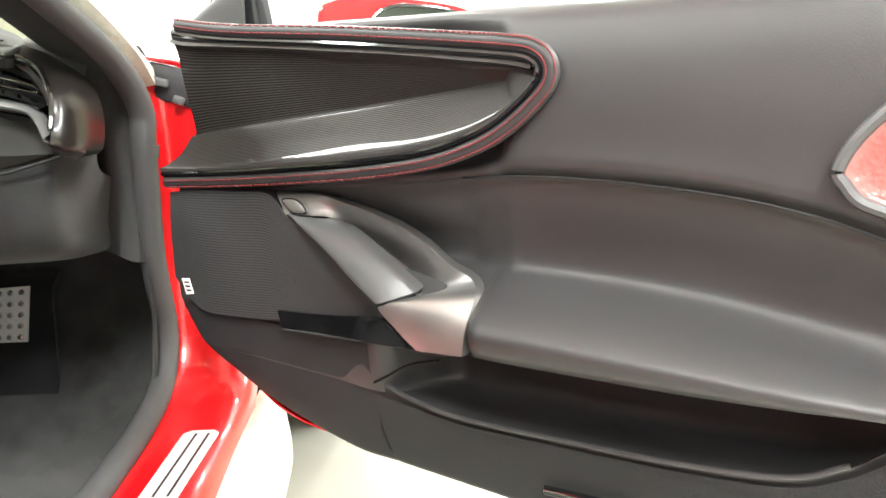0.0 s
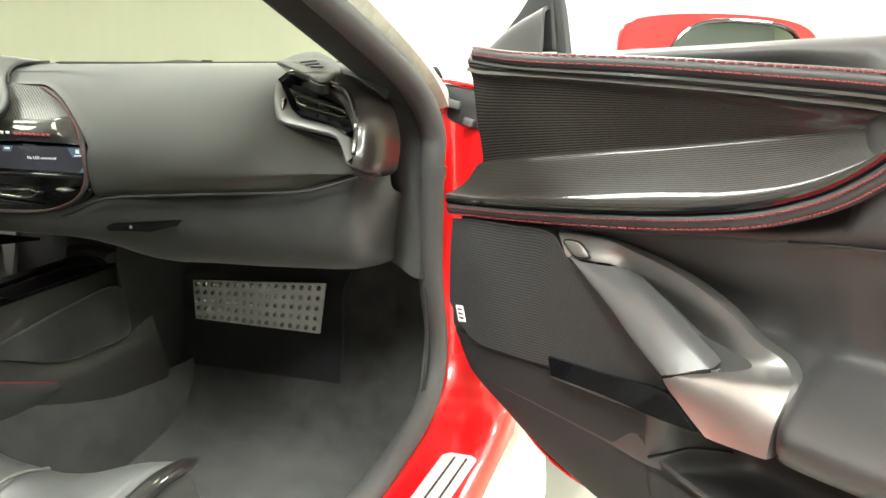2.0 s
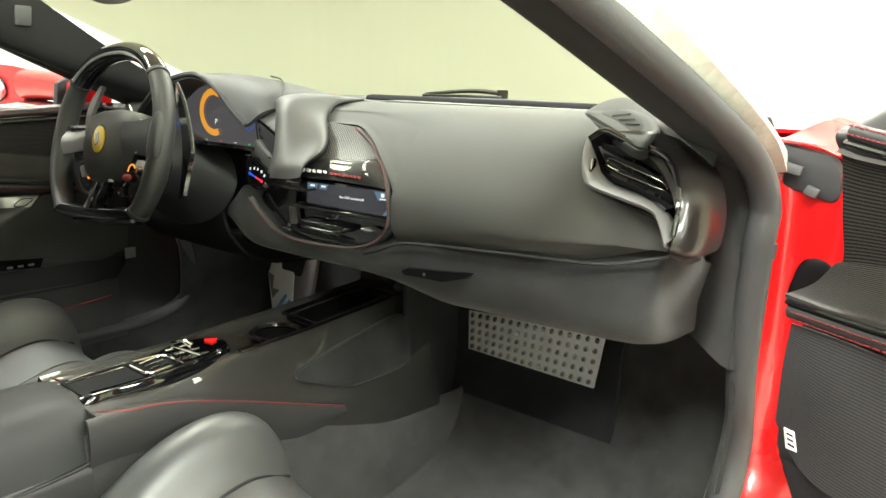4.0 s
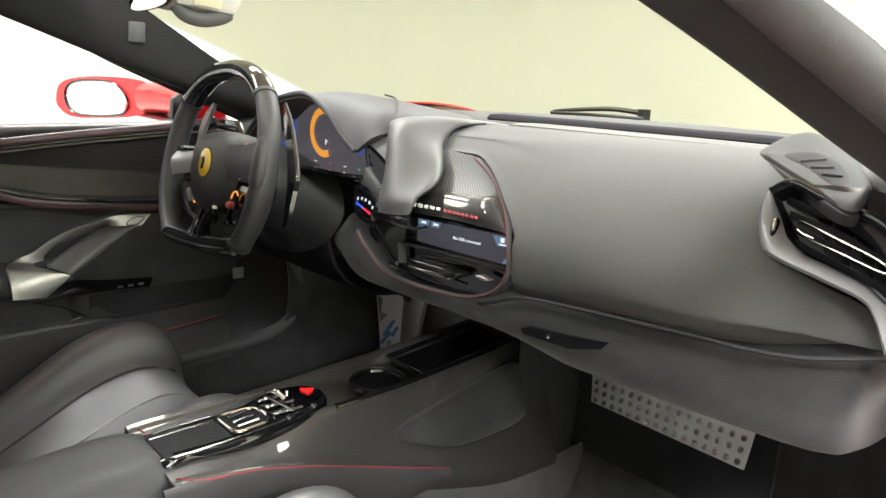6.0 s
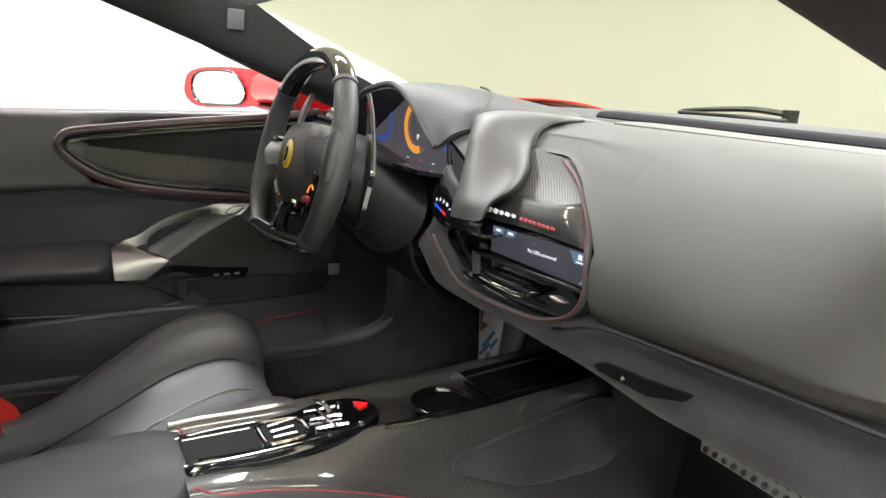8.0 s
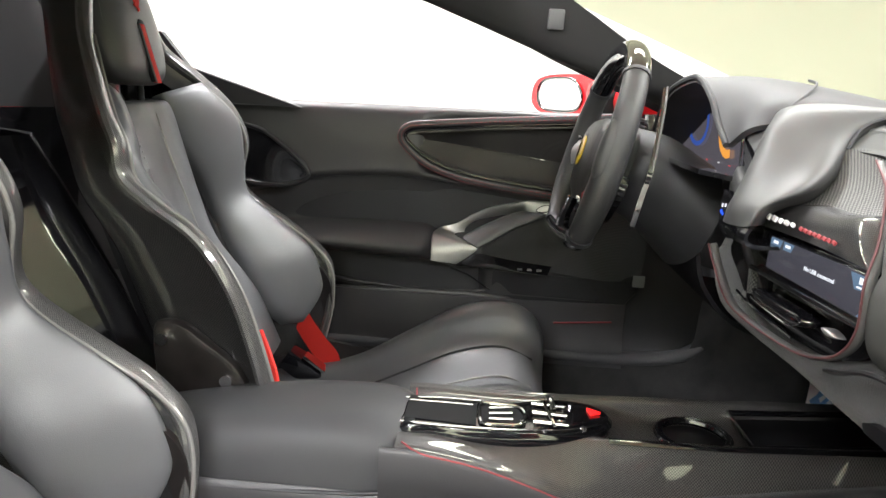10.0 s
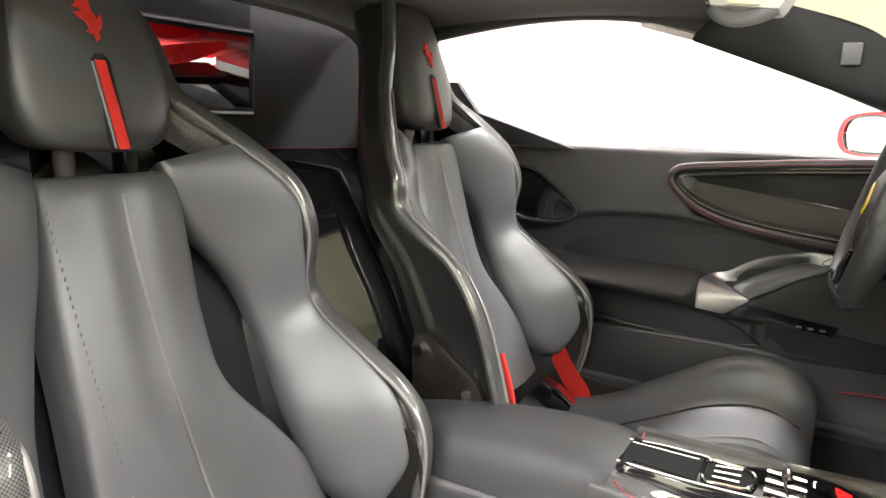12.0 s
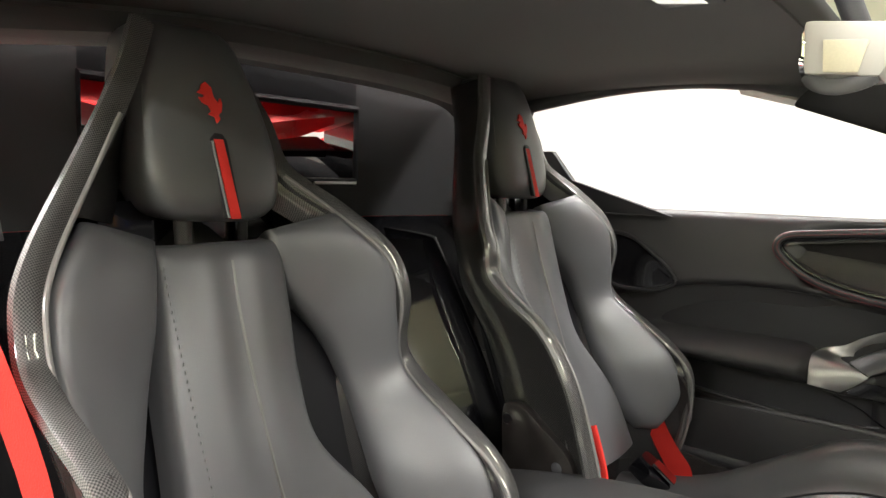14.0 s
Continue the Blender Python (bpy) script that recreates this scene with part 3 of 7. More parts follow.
for x, y0, z0, z1, z2, z3, z4 in ((0.0, 0.45, 1.155, 1.166, 1.172, 1.155, 1.115), (0.25, 0.455, 1.152, 1.163, 1.168, 1.15, 1.112), (0.43, 0.46, 1.142, 1.15, 1.152, 1.135, 1.10), (0.51, 0.48, 1.12, 1.128, 1.132, 1.112, 1.07), (0.548, 0.50, 1.082, 1.112, 1.126, 1.097, 1.04)):
    sec = [(x, y0, z0), (x, y0 - 0.1, z1), (x, 0.15, z2), (x, -0.12, z3), (x, -0.3, z4)]
    liner.append(sec)
    if x:
        liner.insert(0, [(-q[0], q[1], q[2]) for q in sec])
part("headliner", loft(liner, 40, 40, 0.01), LINER, car, "dark cloth roof lining")
skinroof = [[(x, 0.42, 1.18 - 0.2 * x * x), (x, 0.15, 1.205 - 0.2 * x * x), (x, -0.15, 1.195 - 0.2 * x * x), (x, -0.36, 1.16 - 0.2 * x * x)] for x in (-0.56, -0.3, 0, 0.3, 0.56)]
part("roof", loft(skinroof, 20, 20, 0.004), RED, car)
part("header_rail", sweep(curve([(-0.51, 0.475, 1.135), (-0.25, 0.46, 1.155), (0.0, 0.455, 1.16), (0.25, 0.46, 1.155), (0.51, 0.475, 1.135)], 30), (0.03, 0.012), 12), LINER, car)
part("roof_crossbeam", sweep(curve([(-0.53, -0.16, 1.075), (-0.25, -0.18, 1.112), (0.0, -0.185, 1.118), (0.25, -0.18, 1.112), (0.53, -0.16, 1.075)], 30), (0.05, 0.022), 14, square=2.6), LINER, car, "dark lined roof crossbeam behind the seats")

# windscreen and cowl
glass = [[(x, 0.47 + 0.02 * x * x, 1.175 - 0.09 * x * x), (x * 1.0, 0.72, 1.105 - 0.16 * x * x), (x * 1.05, 1.05 - 0.3 * x * x, 1.015 - 0.16 * x * x), (x * 1.16, 1.46 - 1.2 * x * x, 0.905)] for x in (-0.53, -0.3, 0.0, 0.3, 0.53)]
ws = part("windscreen", loft(glass, 24, 20), WINDSCREEN, car, "raked windscreen with a green tint")
ws.visible_shadow = False
part("cowl", loft([[(x, 1.14 - 0.1 * x * x, 0.912), (x, 1.2 - 0.2 * x * x, 0.93 - 0.02 * x * x), (x, 1.34 - 0.5 * x * x, 0.936 - 0.03 * x * x), (x, 1.45 - 0.7 * x * x, 0.91)] for x in (-0.62, -0.3, 0, 0.3, 0.62)], 24, 14, 0.006), TRIM, car, "black windscreen cowl")
wip = thing("wiper", (0.0, 1.38, 0.926), "black parked windscreen wiper", "wiper")
part("arm", sweep(curve([(0.03, 1.36, 0.948), (-0.05, 1.37, 0.952), (-0.14, 1.36, 0.946), (-0.17, 1.34, 0.942)], 14), [(0.012, 0.005), (0.01, 0.005), (0.007, 0.004), (0.005, 0.003)], 8), TRIM, wip)
part("blade", sweep(curve([(0.06, 1.31, 0.939), (-0.05, 1.33, 0.94), (-0.17, 1.335, 0.939)], 20), (0.004, 0.0035), 8), TRIM, wip)
part("hub", sweep(curve([(0.03, 1.36, 0.93), (0.03, 1.36, 0.955)], 3), 0.012, 12, up=(0, 1, 0)), TRIM, wip)

# rear bulkhead with its window
hole_x, hole_z = (-0.315, 0.272), (0.917, 1.072)


def bulkhead(x0, x1, z0, z1, nx, nz):
    rows = []
    for i in range(nx + 1):
        x = x0 + (x1 - x0) * i / nx
        rows.append([(x, -0.43 + 0.22 * max(0, abs(x) - 0.36) ** 1.3 * 2.2 - 0.1 * max(0, 0.85 - z), z) for z in (z0 + (z1 - z0) * j / nz for j in range(nz + 1))])
    return skin(rows)[0]


part("bulkhead_side", bulkhead(-0.68, hole_x[0], 0.84, 1.2, 10, 8), LINING, car, "dark leather rear quarter lining")
part("bulkhead_side", bulkhead(hole_x[1], 0.68, 0.84, 1.2, 10, 8), LINING, car, "dark leather rear quarter lining")
part("bulkhead_sill", bulkhead(hole_x[0], hole_x[1], 0.84, hole_z[0], 10, 4), LINING, car)
part("bulkhead_top", bulkhead(hole_x[0], hole_x[1], hole_z[1], 1.2, 10, 4), DEEP, car)
part("bulkhead_lower", bulkhead(-0.68, 0.68, 0.22, 0.8395, 20, 8), BLACK, car, "gloss black lower rear trim")
part("lining_seam", sweep(curve([(-0.6, -0.325, 0.85), (-0.6, -0.32, 0.92), (-0.59, -0.32, 1.0), (-0.56, -0.33, 1.06)], 14), 0.002, 6), TRIM, car)
part("rear_window_frame", sweep([(hole_x[0], -0.428, hole_z[0]), (hole_x[1], -0.428, hole_z[0]), (hole_x[1], -0.428, hole_z[1]), (hole_x[0], -0.428, hole_z[1])], 0.008, 8, closed=True, up=(0, 1, 0)), DEEP, car)
part("rear_window_sill", block((-0.25, -0.424, 0.914), (0.12, 0.012, 0.006), 0.002), ALU, car)
part("engine_cover", loft([[(x, -0.62, 1.005), (x, -0.8, 1.005), (x, -1.2, 0.945), (x, -1.6, 0.875), (x * 0.95, -1.99, 0.805)] for x in (-0.44, -0.2, 0, 0.2, 0.44)], 14, 20, 0.01), RED, car, "glossy red engine cover")
part("roof_edge", loft([[(x, -0.47, 1.105), (x, -0.55, 1.065), (x, -0.66, 1.042)] for x in (-0.42, 0.0, 0.42)], 6, 8, 0.01), RED, car, "red roof edge over the rear window")
for s in (1, -1):
    part("engine_scoop", loft([[(s * 0.0, -0.60, 1.0), (s * 0.0, -0.60, 1.022)], [(s * 0.14, -0.58, 0.998), (s * 0.14, -0.58, 1.03)], [(s * 0.24, -0.55, 1.008), (s * 0.24, -0.55, 1.046)], [(s * 0.33, -0.52, 1.044), (s * 0.33, -0.52, 1.06)]], 14, 5, 0.014), RED, car, "red engine cover flank behind the rear window")
part("engine_mesh", loft([[(x, -0.52, 0.972 + 0.05 * abs(x)), (x, -0.58, 1.0 + 0.05 * abs(x))] for x in (-0.34, -0.17, 0, 0.17, 0.34)], 8, 4, 0.004), CARBON, car, "woven carbon edge over the engine bay")
part("engine_bay_wall", loft([[(x, -0.48, 0.86), (x, -0.51, 0.93), (x, -0.54, 0.985)] for x in (-0.52, 0, 0.52)], 6, 6, 0.01), BLACK, car)
for s in (1, -1):
    part("engine_bay_side", loft([[(s * 0.40, y, 0.85), (s * 0.42, y, 0.95), (s * 0.43, y, 1.12)] for y in (-0.46, -0.55, -0.64)], 6, 6, 0.008), BLACK, car)
# gloss trim between the seats
trim = [[(x, 0.2415 - 0.7 * x - 0.5 * z - 0.9 * (x + 0.1) ** 2 - 0.35 * (z - 0.63) ** 2 - 16 * max(0.0, -0.14 - x) ** 2, z) for z in (0.83, 0.76, 0.68, 0.6, 0.5, 0.4, 0.3)] for x in (0.1, 0.05, 0.0, -0.05, -0.1, -0.15, -0.19, -0.23, -0.27)]
part("seat_divider", loft(trim, 40, 34, 0.006), BLACK, car, "gloss black moulded trim between the seats")
part("divider_rib", sweep(curve([(-0.2, -0.16, 0.81), (-0.15, -0.06, 0.68), (-0.14, 0.0, 0.5), (-0.14, 0.03, 0.38)], 20), (0.02, 0.014), 10), BLACK, car)
part("divider_cap", loft([[(0.05, -0.30, 0.84), (-0.04, -0.2, 0.835), (-0.12, -0.14, 0.825), (-0.2, -0.17, 0.82), (-0.28, -0.28, 0.82)], [(0.05, -0.29, 0.80), (-0.04, -0.16, 0.80), (-0.11, -0.10, 0.785), (-0.2, -0.13, 0.78), (-0.28, -0.26, 0.78)]], 6, 24, 0.02), BLACK, car)


# ---- doors ----
def along(table, s):
    """The value at s of a line through (place, value) pairs."""
    if s <= table[0][0]:
        return table[0][1]
    for (a, u), (b, v) in zip(table, table[1:]):
        if s <= b:
            return u + (v - u) * (s - a) / (b - a)
    return table[-1][1]


def door(name, place, dz, label, with_mirror):
    """place(s, n, z): s along the door from its hinge, n towards the cabin."""
    base = place(0.0, -0.12, 0.1)
    root = thing(name, base, label, "car door")

    def P(s, n, z):
        return Vector(place(s, n, z + dz))

    TOP = [(0.0, 0.906), (0.16, 0.896), (0.4, 0.892), (1.05, 0.884)]
    SEAM = [(0.0, 0.716), (0.2, 0.722), (0.34, 0.736), (0.42, 0.744), (0.49, 0.749), (0.572, 0.748), (0.658, 0.741), (0.714, 0.731), (0.755, 0.719), (1.05, 0.63)]
    ARM = [(0.438, 0.0), (0.446, 0.5), (0.458, 0.95), (0.48, 1.05), (0.70, 1.05), (0.85, 0.75), (1.05, 0.3)]
    HOLLOW = [(0.16, 0.2), (0.2, 0.9), (0.26, 1.5), (0.40, 1.6), (0.46, 1.1), (0.62, 1.0), (0.8, 0.6), (1.05, 0.2)]
    DENT = [(0.0, 0.06), (0.40, 0.06), (0.46, 0.02), (0.48, 0.0)]
    LIP = [(0.3, 0.518), (0.424, 0.511), (0.536, 0.517), (0.633, 0.524), (0.711, 0.535), (0.75, 0.554), (0.79, 0.585), (1.05, 0.6)]
    UNDER = [(0.0, 0.57), (0.40, 0.574), (0.46, 0.587), (0.61, 0.592), (0.77, 0.602), (1.05, 0.61)]
    FOOT = [(0.003, 0.52), (0.035, 0.478), (0.09, 0.447), (0.166, 0.426), (0.25, 0.411), (0.6, 0.412), (0.8, 0.44), (1.05, 0.50)]

    def prof(s, pocket):
        top, seam, arm, hol, dent, under, foot = (along(k, s) for k in (TOP, SEAM, ARM, HOLLOW, DENT, UNDER, FOOT))
        f = 0.022 if s < 0.05 else 0.0
        lip = min(max(along(LIP, s), foot + 0.03), under - 0.012)
        hi, lo = top - 0.03, seam + 0.012
        pts = [(0, -0.105, top - 0.012), (0, -0.045, top + 0.003), (0, -0.014, top - 0.004), (0, -0.003 - 0.4 * dent, hi), (f, 0.001 - dent, (hi + lo) / 2 + 0.01), (f, -dent, lo + 0.02), (0, -0.001 - 0.3 * dent, lo), (0, -0.006 - 0.006 * hol, seam + 0.002), (0, -0.009 - 0.008 * hol, seam - 0.003)]
        v = 0.648 - 0.1 * max(0.0, s - 0.6)
        pts += [(0, -0.006 - 0.018 * hol, seam + (v - seam) * 0.22), (0, -0.004 - 0.036 * hol, seam + (v - seam) * 0.6), (0, -0.002 - 0.04 * hol, v + 0.012), (0, -0.002 - 0.032 * hol + 0.012 * arm, v)]
        pts += [(0, 0.0 - 0.01 * hol + 0.024 * arm, v + (under - v) * 0.25), (0, 0.036 * arm, v + (under - v) * 0.52), (0, 0.036 * arm, v + (under - v) * 0.78), (0, -0.001 + 0.026 * arm, under + 0.003), (0, -0.004 + 0.010 * arm, under - 0.004)]
        pts += [(0, -0.006 - 0.075 * pocket, under - 0.010), (0, -0.008 - 0.082 * pocket, (under + lip) / 2), (0, -0.012 - 0.072 * pocket, lip - 0.004), (0, -0.014 - 0.008 * pocket, lip - 0.003), (0, -0.014 + 0.006 * pocket, lip - 0.002), (0, -0.016 + 0.004 * pocket, lip - 0.008)]
        pts += [(0, -0.026, foot + (lip - foot) * 0.5), (0, -0.045, foot + (lip - foot) * 0.12), (0, -0.055, foot), (0, -0.1, foot - 0.004)]
        return [P(s + q, n, z) for q, n, z in pts]

    rows = [prof(s, k) for s, k in ((0.003, 0), (0.035, 0), (0.09, 0), (0.166, 0), (0.25, 0), (0.318, 0.0), (0.345, 0.45), (0.37, 0.9), (0.40, 1.0), (0.425, 1.0), (0.438, 1.0), (0.448, 1.0), (0.46, 1.0), (0.48, 1.0), (0.54, 1.0), (0.633, 1.0), (0.711, 0.9), (0.75, 0.55), (0.80, 0.1), (0.92, 0.0), (1.05, 0.0))]
    part("panel", loft(rows, 150, 140), LEATHER, root, "dark grey leather door lining with armrest and pocket")
    part("outer_skin", loft([[P(s, -0.06, 0.885), P(s, -0.125, 0.86), P(s, -0.165, 0.7), P(s, -0.15, 0.5), P(s, -0.12, b + 0.005), P(s, -0.065, b)] for s, b in ((0.0, 0.55), (0.035, 0.47), (0.09, 0.428), (0.166, 0.41), (0.3, 0.415), (0.7, 0.43), (1.06, 0.51))], 40, 24, 0.003), RED, root, "glossy red outer door skin")
    # insert with its long crease
    ins = []
    for s, zt, zb in ((0.012, 0.889, 0.734), (0.06, 0.884, 0.736), (0.13, 0.879, 0.741), (0.21, 0.873, 0.748), (0.29, 0.866, 0.756), (0.37, 0.859, 0.766), (0.43, 0.852, 0.781), (0.475, 0.847, 0.803), (0.499, 0.842, 0.824)):
        h = zt - zb
        dip = 0.026 * min(1, h / 0.11)
        f = 0.016 if s < 0.05 else 0.0
        zc = min(0.786 + 0.118 * (s - 0.098), zt - 0.2 * h)
        ins.append([P(s + f * 1.4, 0.009, zt), P(s + f * 1.2, -0.12 * dip, zt - 0.05 * h), P(s + f, -dip * 0.62, zc + 0.45 * (zt - zc)), P(s + f, -dip * 0.97, zc + 0.1 * (zt - zc)), P(s + f * 0.8, -dip, zc), P(s + f * 0.5, -dip * 0.86, zc - 0.12 * (zc - zb)), P(s, -dip * 0.45, zb + 0.42 * (zc - zb)), P(s - f, 0.0, zb + 0.07 * (zc - zb)), P(s - f, 0.010, zb)])
    part("insert", loft(ins, 60, 50, 0.004), CARBONLINE, root, "creased woven carbon door insert under clear lacquer")
    rim = [(0.042, 0.894), (0.132, 0.882), (0.291, 0.869), (0.412, 0.857), (0.476, 0.850), (0.496, 0.846), (0.505, 0.838), (0.501, 0.826), (0.474, 0.802), (0.441, 0.784), (0.388, 0.768), (0.292, 0.754), (0.127, 0.739), (0.0, 0.731)]
    facing = P(0.2, 1.0, 0.8) - P(0.2, 0.0, 0.8)

    def line(off, lift=0.0, n=90):
        pts = curve([(u, v, 0) for u, v in rim], n)
        out = []
        for i, p in enumerate(pts):
            d = (pts[min(i + 1, n - 1)] - pts[max(i - 1, 0)]).normalized()
            out.append(P(p.x - d.y * off, 0.010 - off * 0.45 + lift, p.y + d.x * off))
        return out

    part("insert_piping", sweep(line(0.0), 0.0032, 8, up=facing), BLACK, root)
    part("insert_bead", sweep(line(0.0038), 0.0014, 6, up=facing), DEEP, root)
    part("insert_border", sweep(line(0.010), (0.0078, 0.006), 10, up=facing), LEATHER, root)
    for off, lift in ((0.0085, 0.0066), (0.016, 0.0082)):
        thread, way = bmesh.new(), line(off, lift, 540)
        for i in range(0, 537, 3):
            sweep(way[i:i + 3], 0.0008, 5, up=facing, bm=thread)
        part("seam", thread, DARKSTITCH, root, "dark red contrast stitching")
    part("panel_seam", sweep(curve([P(s, 0.001 - 0.011 * along(HOLLOW, s), along(SEAM, s)) for s in (0.42, 0.49, 0.572, 0.658, 0.714, 0.755, 0.9)], 50), 0.0012, 6), TRIM, root)
    # ribbed speaker field in front of the handle
    field = [[P(s, 0.001, zt), P(s, 0.004, zt * 0.6 + zb * 0.4), P(s, 0.003, zb)] for s, zt, zb in ((0.002, 0.708, 0.60), (0.05, 0.712, 0.565), (0.12, 0.715, 0.566), (0.176, 0.716, 0.572), (0.205, 0.693, 0.578), (0.24, 0.678, 0.582), (0.275, 0.659, 0.586), (0.307, 0.638, 0.591), (0.336, 0.616, 0.598))]
    part("speaker_field", loft(field, 40, 12, 0.002), LINECLOTH, root, "dark ribbed speaker covering")
    # pull handle
    outer = [(0.179, 0.718, -0.008), (0.212, 0.718, -0.010), (0.243, 0.717, -0.014), (0.269, 0.711, -0.018), (0.301, 0.703, -0.022), (0.333, 0.692, -0.026), (0.363, 0.677, -0.029), (0.393, 0.657, -0.03), (0.421, 0.648, -0.026), (0.435, 0.640, -0.016), (0.441, 0.634, -0.004), (0.443, 0.620, 0.009), (0.442, 0.606, 0.016), (0.441, 0.584, 0.019)]
    inner = [(0.203, 0.695, 0.002), (0.23, 0.695, -0.004), (0.25, 0.694, -0.014), (0.262, 0.683, -0.032), (0.295, 0.668, -0.038), (0.329, 0.645, -0.042), (0.349, 0.631, -0.042), (0.360, 0.624, -0.038), (0.370, 0.622, -0.028), (0.375, 0.628, 0.0), (0.358, 0.624, 0.016), (0.344, 0.618, 0.022), (0.365, 0.597, 0.020), (0.387, 0.579, 0.017)]
    arch = [[P(o[0], o[2] - 0.014, o[1]), P(o[0] * 0.985 + i[0] * 0.015, o[2], o[1] * 0.985 + i[1] * 0.015), P(o[0] * 0.66 + i[0] * 0.34, o[2] * 0.66 + i[2] * 0.34 + 0.001, o[1] * 0.66 + i[1] * 0.34), P(o[0] * 0.33 + i[0] * 0.67, o[2] * 0.33 + i[2] * 0.67 + 0.001, o[1] * 0.33 + i[1] * 0.67), P(i[0], i[2], i[1]), P(i[0], i[2] - 0.012, i[1])] for o, i in zip(outer, inner)]
    handle = part("handle", loft(arch, 80, 11, 0.002), ALU, root, "satin aluminium door pull surround", angle=28)
    part("handle_recess", loft([[P(0.235, -0.03, 0.690), P(0.26, -0.036, 0.690)], [P(0.275, -0.038, 0.66), P(0.30, -0.042, 0.672)], [P(0.315, -0.036, 0.63), P(0.34, -0.044, 0.642)], [P(0.345, -0.02, 0.618), P(0.372, -0.034, 0.622)]], 14, 6, 0.003), SATIN, handle)
    left = [(0.207, 0.696, 0.002), (0.238, 0.681, 0.009), (0.275, 0.662, 0.015), (0.307, 0.641, 0.019), (0.344, 0.620, 0.0225)]
    right = [(0.252, 0.693, -0.012), (0.288, 0.682, -0.004), (0.328, 0.663, 0.002), (0.357, 0.646, 0.004), (0.376, 0.632, 0.001)]
    bar = []
    for l, r in zip(left, right):
        m = [(a + b) / 2 for a, b in zip(l, r)]
        bar.append([P(l[0] + 0.004, l[2] - 0.02, l[1]), P(l[0], l[2] - 0.003, l[1]), P(l[0] * 0.88 + r[0] * 0.12, l[2] + 0.004, l[1] * 0.88 + r[1] * 0.12), P(m[0], m[2] + 0.008, m[1]), P(l[0] * 0.15 + r[0] * 0.85, r[2] + 0.006, l[1] * 0.15 + r[1] * 0.85), P(r[0], r[2] - 0.002, r[1]), P(r[0] - 0.006, r[2] - 0.024, r[1])])
    part("grip", loft(bar, 30, 18, 0.003), SATIN, handle, "broad dark satin grip bar")
    part("grip_joint", sweep([P(0.3445, 0.0245, 0.6185), P(0.355, 0.019, 0.6225), P(0.377, 0.003, 0.6305)], 0.0014, 6), DEEP, handle)
    btn = [(0.197, 0.711), (0.214, 0.712), (0.226, 0.706), (0.231, 0.699), (0.215, 0.698), (0.204, 0.704)]
    part("release_button", pad(btn, lambda u, v, h: P(u, 0.010 - 0.085 * (u - 0.12) + 0.22 * (0.7 - v) + h, v), 0.0012, 0.004, 24, 3), ALU, handle)
    part("button_gap", sweep(curve([P(u, 0.0095 - 0.085 * (u - 0.12) + 0.22 * (0.7 - v), v) for u, v in btn], 30, True), 0.0012, 6, closed=True), TRIM, handle)
    slot = part("switch_strip", loft([[P(0.190, 0.005, 0.586), P(0.197, 0.006, 0.567)], [P(0.269, 0.008, 0.594), P(0.269, 0.008, 0.572)], [P(0.338, 0.014, 0.604), P(0.34, 0.014, 0.577)], [P(0.36, 0.015, 0.598), P(0.379, 0.016, 0.581)]], 20, 4, 0.004), BLACK, root, "gloss black switch strip")
    if with_mirror:
        for k in range(3):
            part("switch_mark", block(P(0.215 + 0.02 * k, 0.0125, 0.577), (0.003, 0.010, 0.004), 0), GREYSTITCH, slot)
    for dn, dzz in ((0.010, 0.0), (0.012, -0.007)):
        part("strip_lip", sweep([P(0.198, dn - 0.003, 0.573 + dzz), P(0.28, dn, 0.579 + dzz), P(0.372, dn + 0.006, 0.588 + dzz)], 0.0014, 6), TRIM, slot)
    if not with_mirror:
        tag = part("tag", prism([(0.016, 0.600), (0.031, 0.602), (0.038, 0.583), (0.023, 0.580)], lambda u, v, h: P(u, h, v), 0.004, 0.0062, 0.0005), WHITE, root, "small white printed sticker")
        for k in range(3):
            part("print_bar", prism([(0.021 + 0.002 * k, 0.597 - 0.005 * k), (0.030 + 0.002 * k, 0.598 - 0.005 * k), (0.031 + 0.002 * k, 0.596 - 0.005 * k), (0.022 + 0.002 * k, 0.595 - 0.005 * k)], lambda u, v, h: P(u, h, v), 0.0062, 0.0066), TRIM, tag)
    # rear vent panel behind the armrest
    tri = [(0.724, 0.768), (0.728, 0.756), (0.745, 0.742), (0.80, 0.732), (0.88, 0.742), (0.90, 0.78), (0.885, 0.84), (0.84, 0.852), (0.78, 0.832), (0.74, 0.796)] if not with_mirror else [(0.703, 0.750), (0.706, 0.738), (0.72, 0.728), (0.76, 0.718), (0.84, 0.722), (0.88, 0.76), (0.86, 0.83), (0.81, 0.832), (0.765, 0.806), (0.722, 0.772)]
    part("rear_vent", pad(tri, lambda u, v, h: P(u, 0.009 + h, v), -0.006, 0.012, 48, 5), TAILLENS if not with_mirror else BLACK, root, "dark red lamp lens in a black rim" if not with_mirror else "gloss black triangular vent panel")
    part("vent_rim", sweep(curve([P(u, 0.008, v) for u, v in tri], 60, True), 0.0045, 8, closed=True), TRIM if with_mirror else SATIN, root)
    # pocket edge and its latch
    if with_mirror:
        part("pocket_ledge", sweep(curve([P(0.262, -0.012, 0.494), P(0.285, -0.008, 0.502), P(0.318, -0.004, 0.506), P(0.40, -0.002, 0.508), P(0.47, -0.001, 0.507), P(0.58, 0.0, 0.503), P(0.70, -0.002, 0.498), P(0.8, -0.006, 0.495)], 40), (0.006, 0.010), 12, up=(0, 0, 1)), LEATHER, root, "rounded leather ledge of the door pocket")
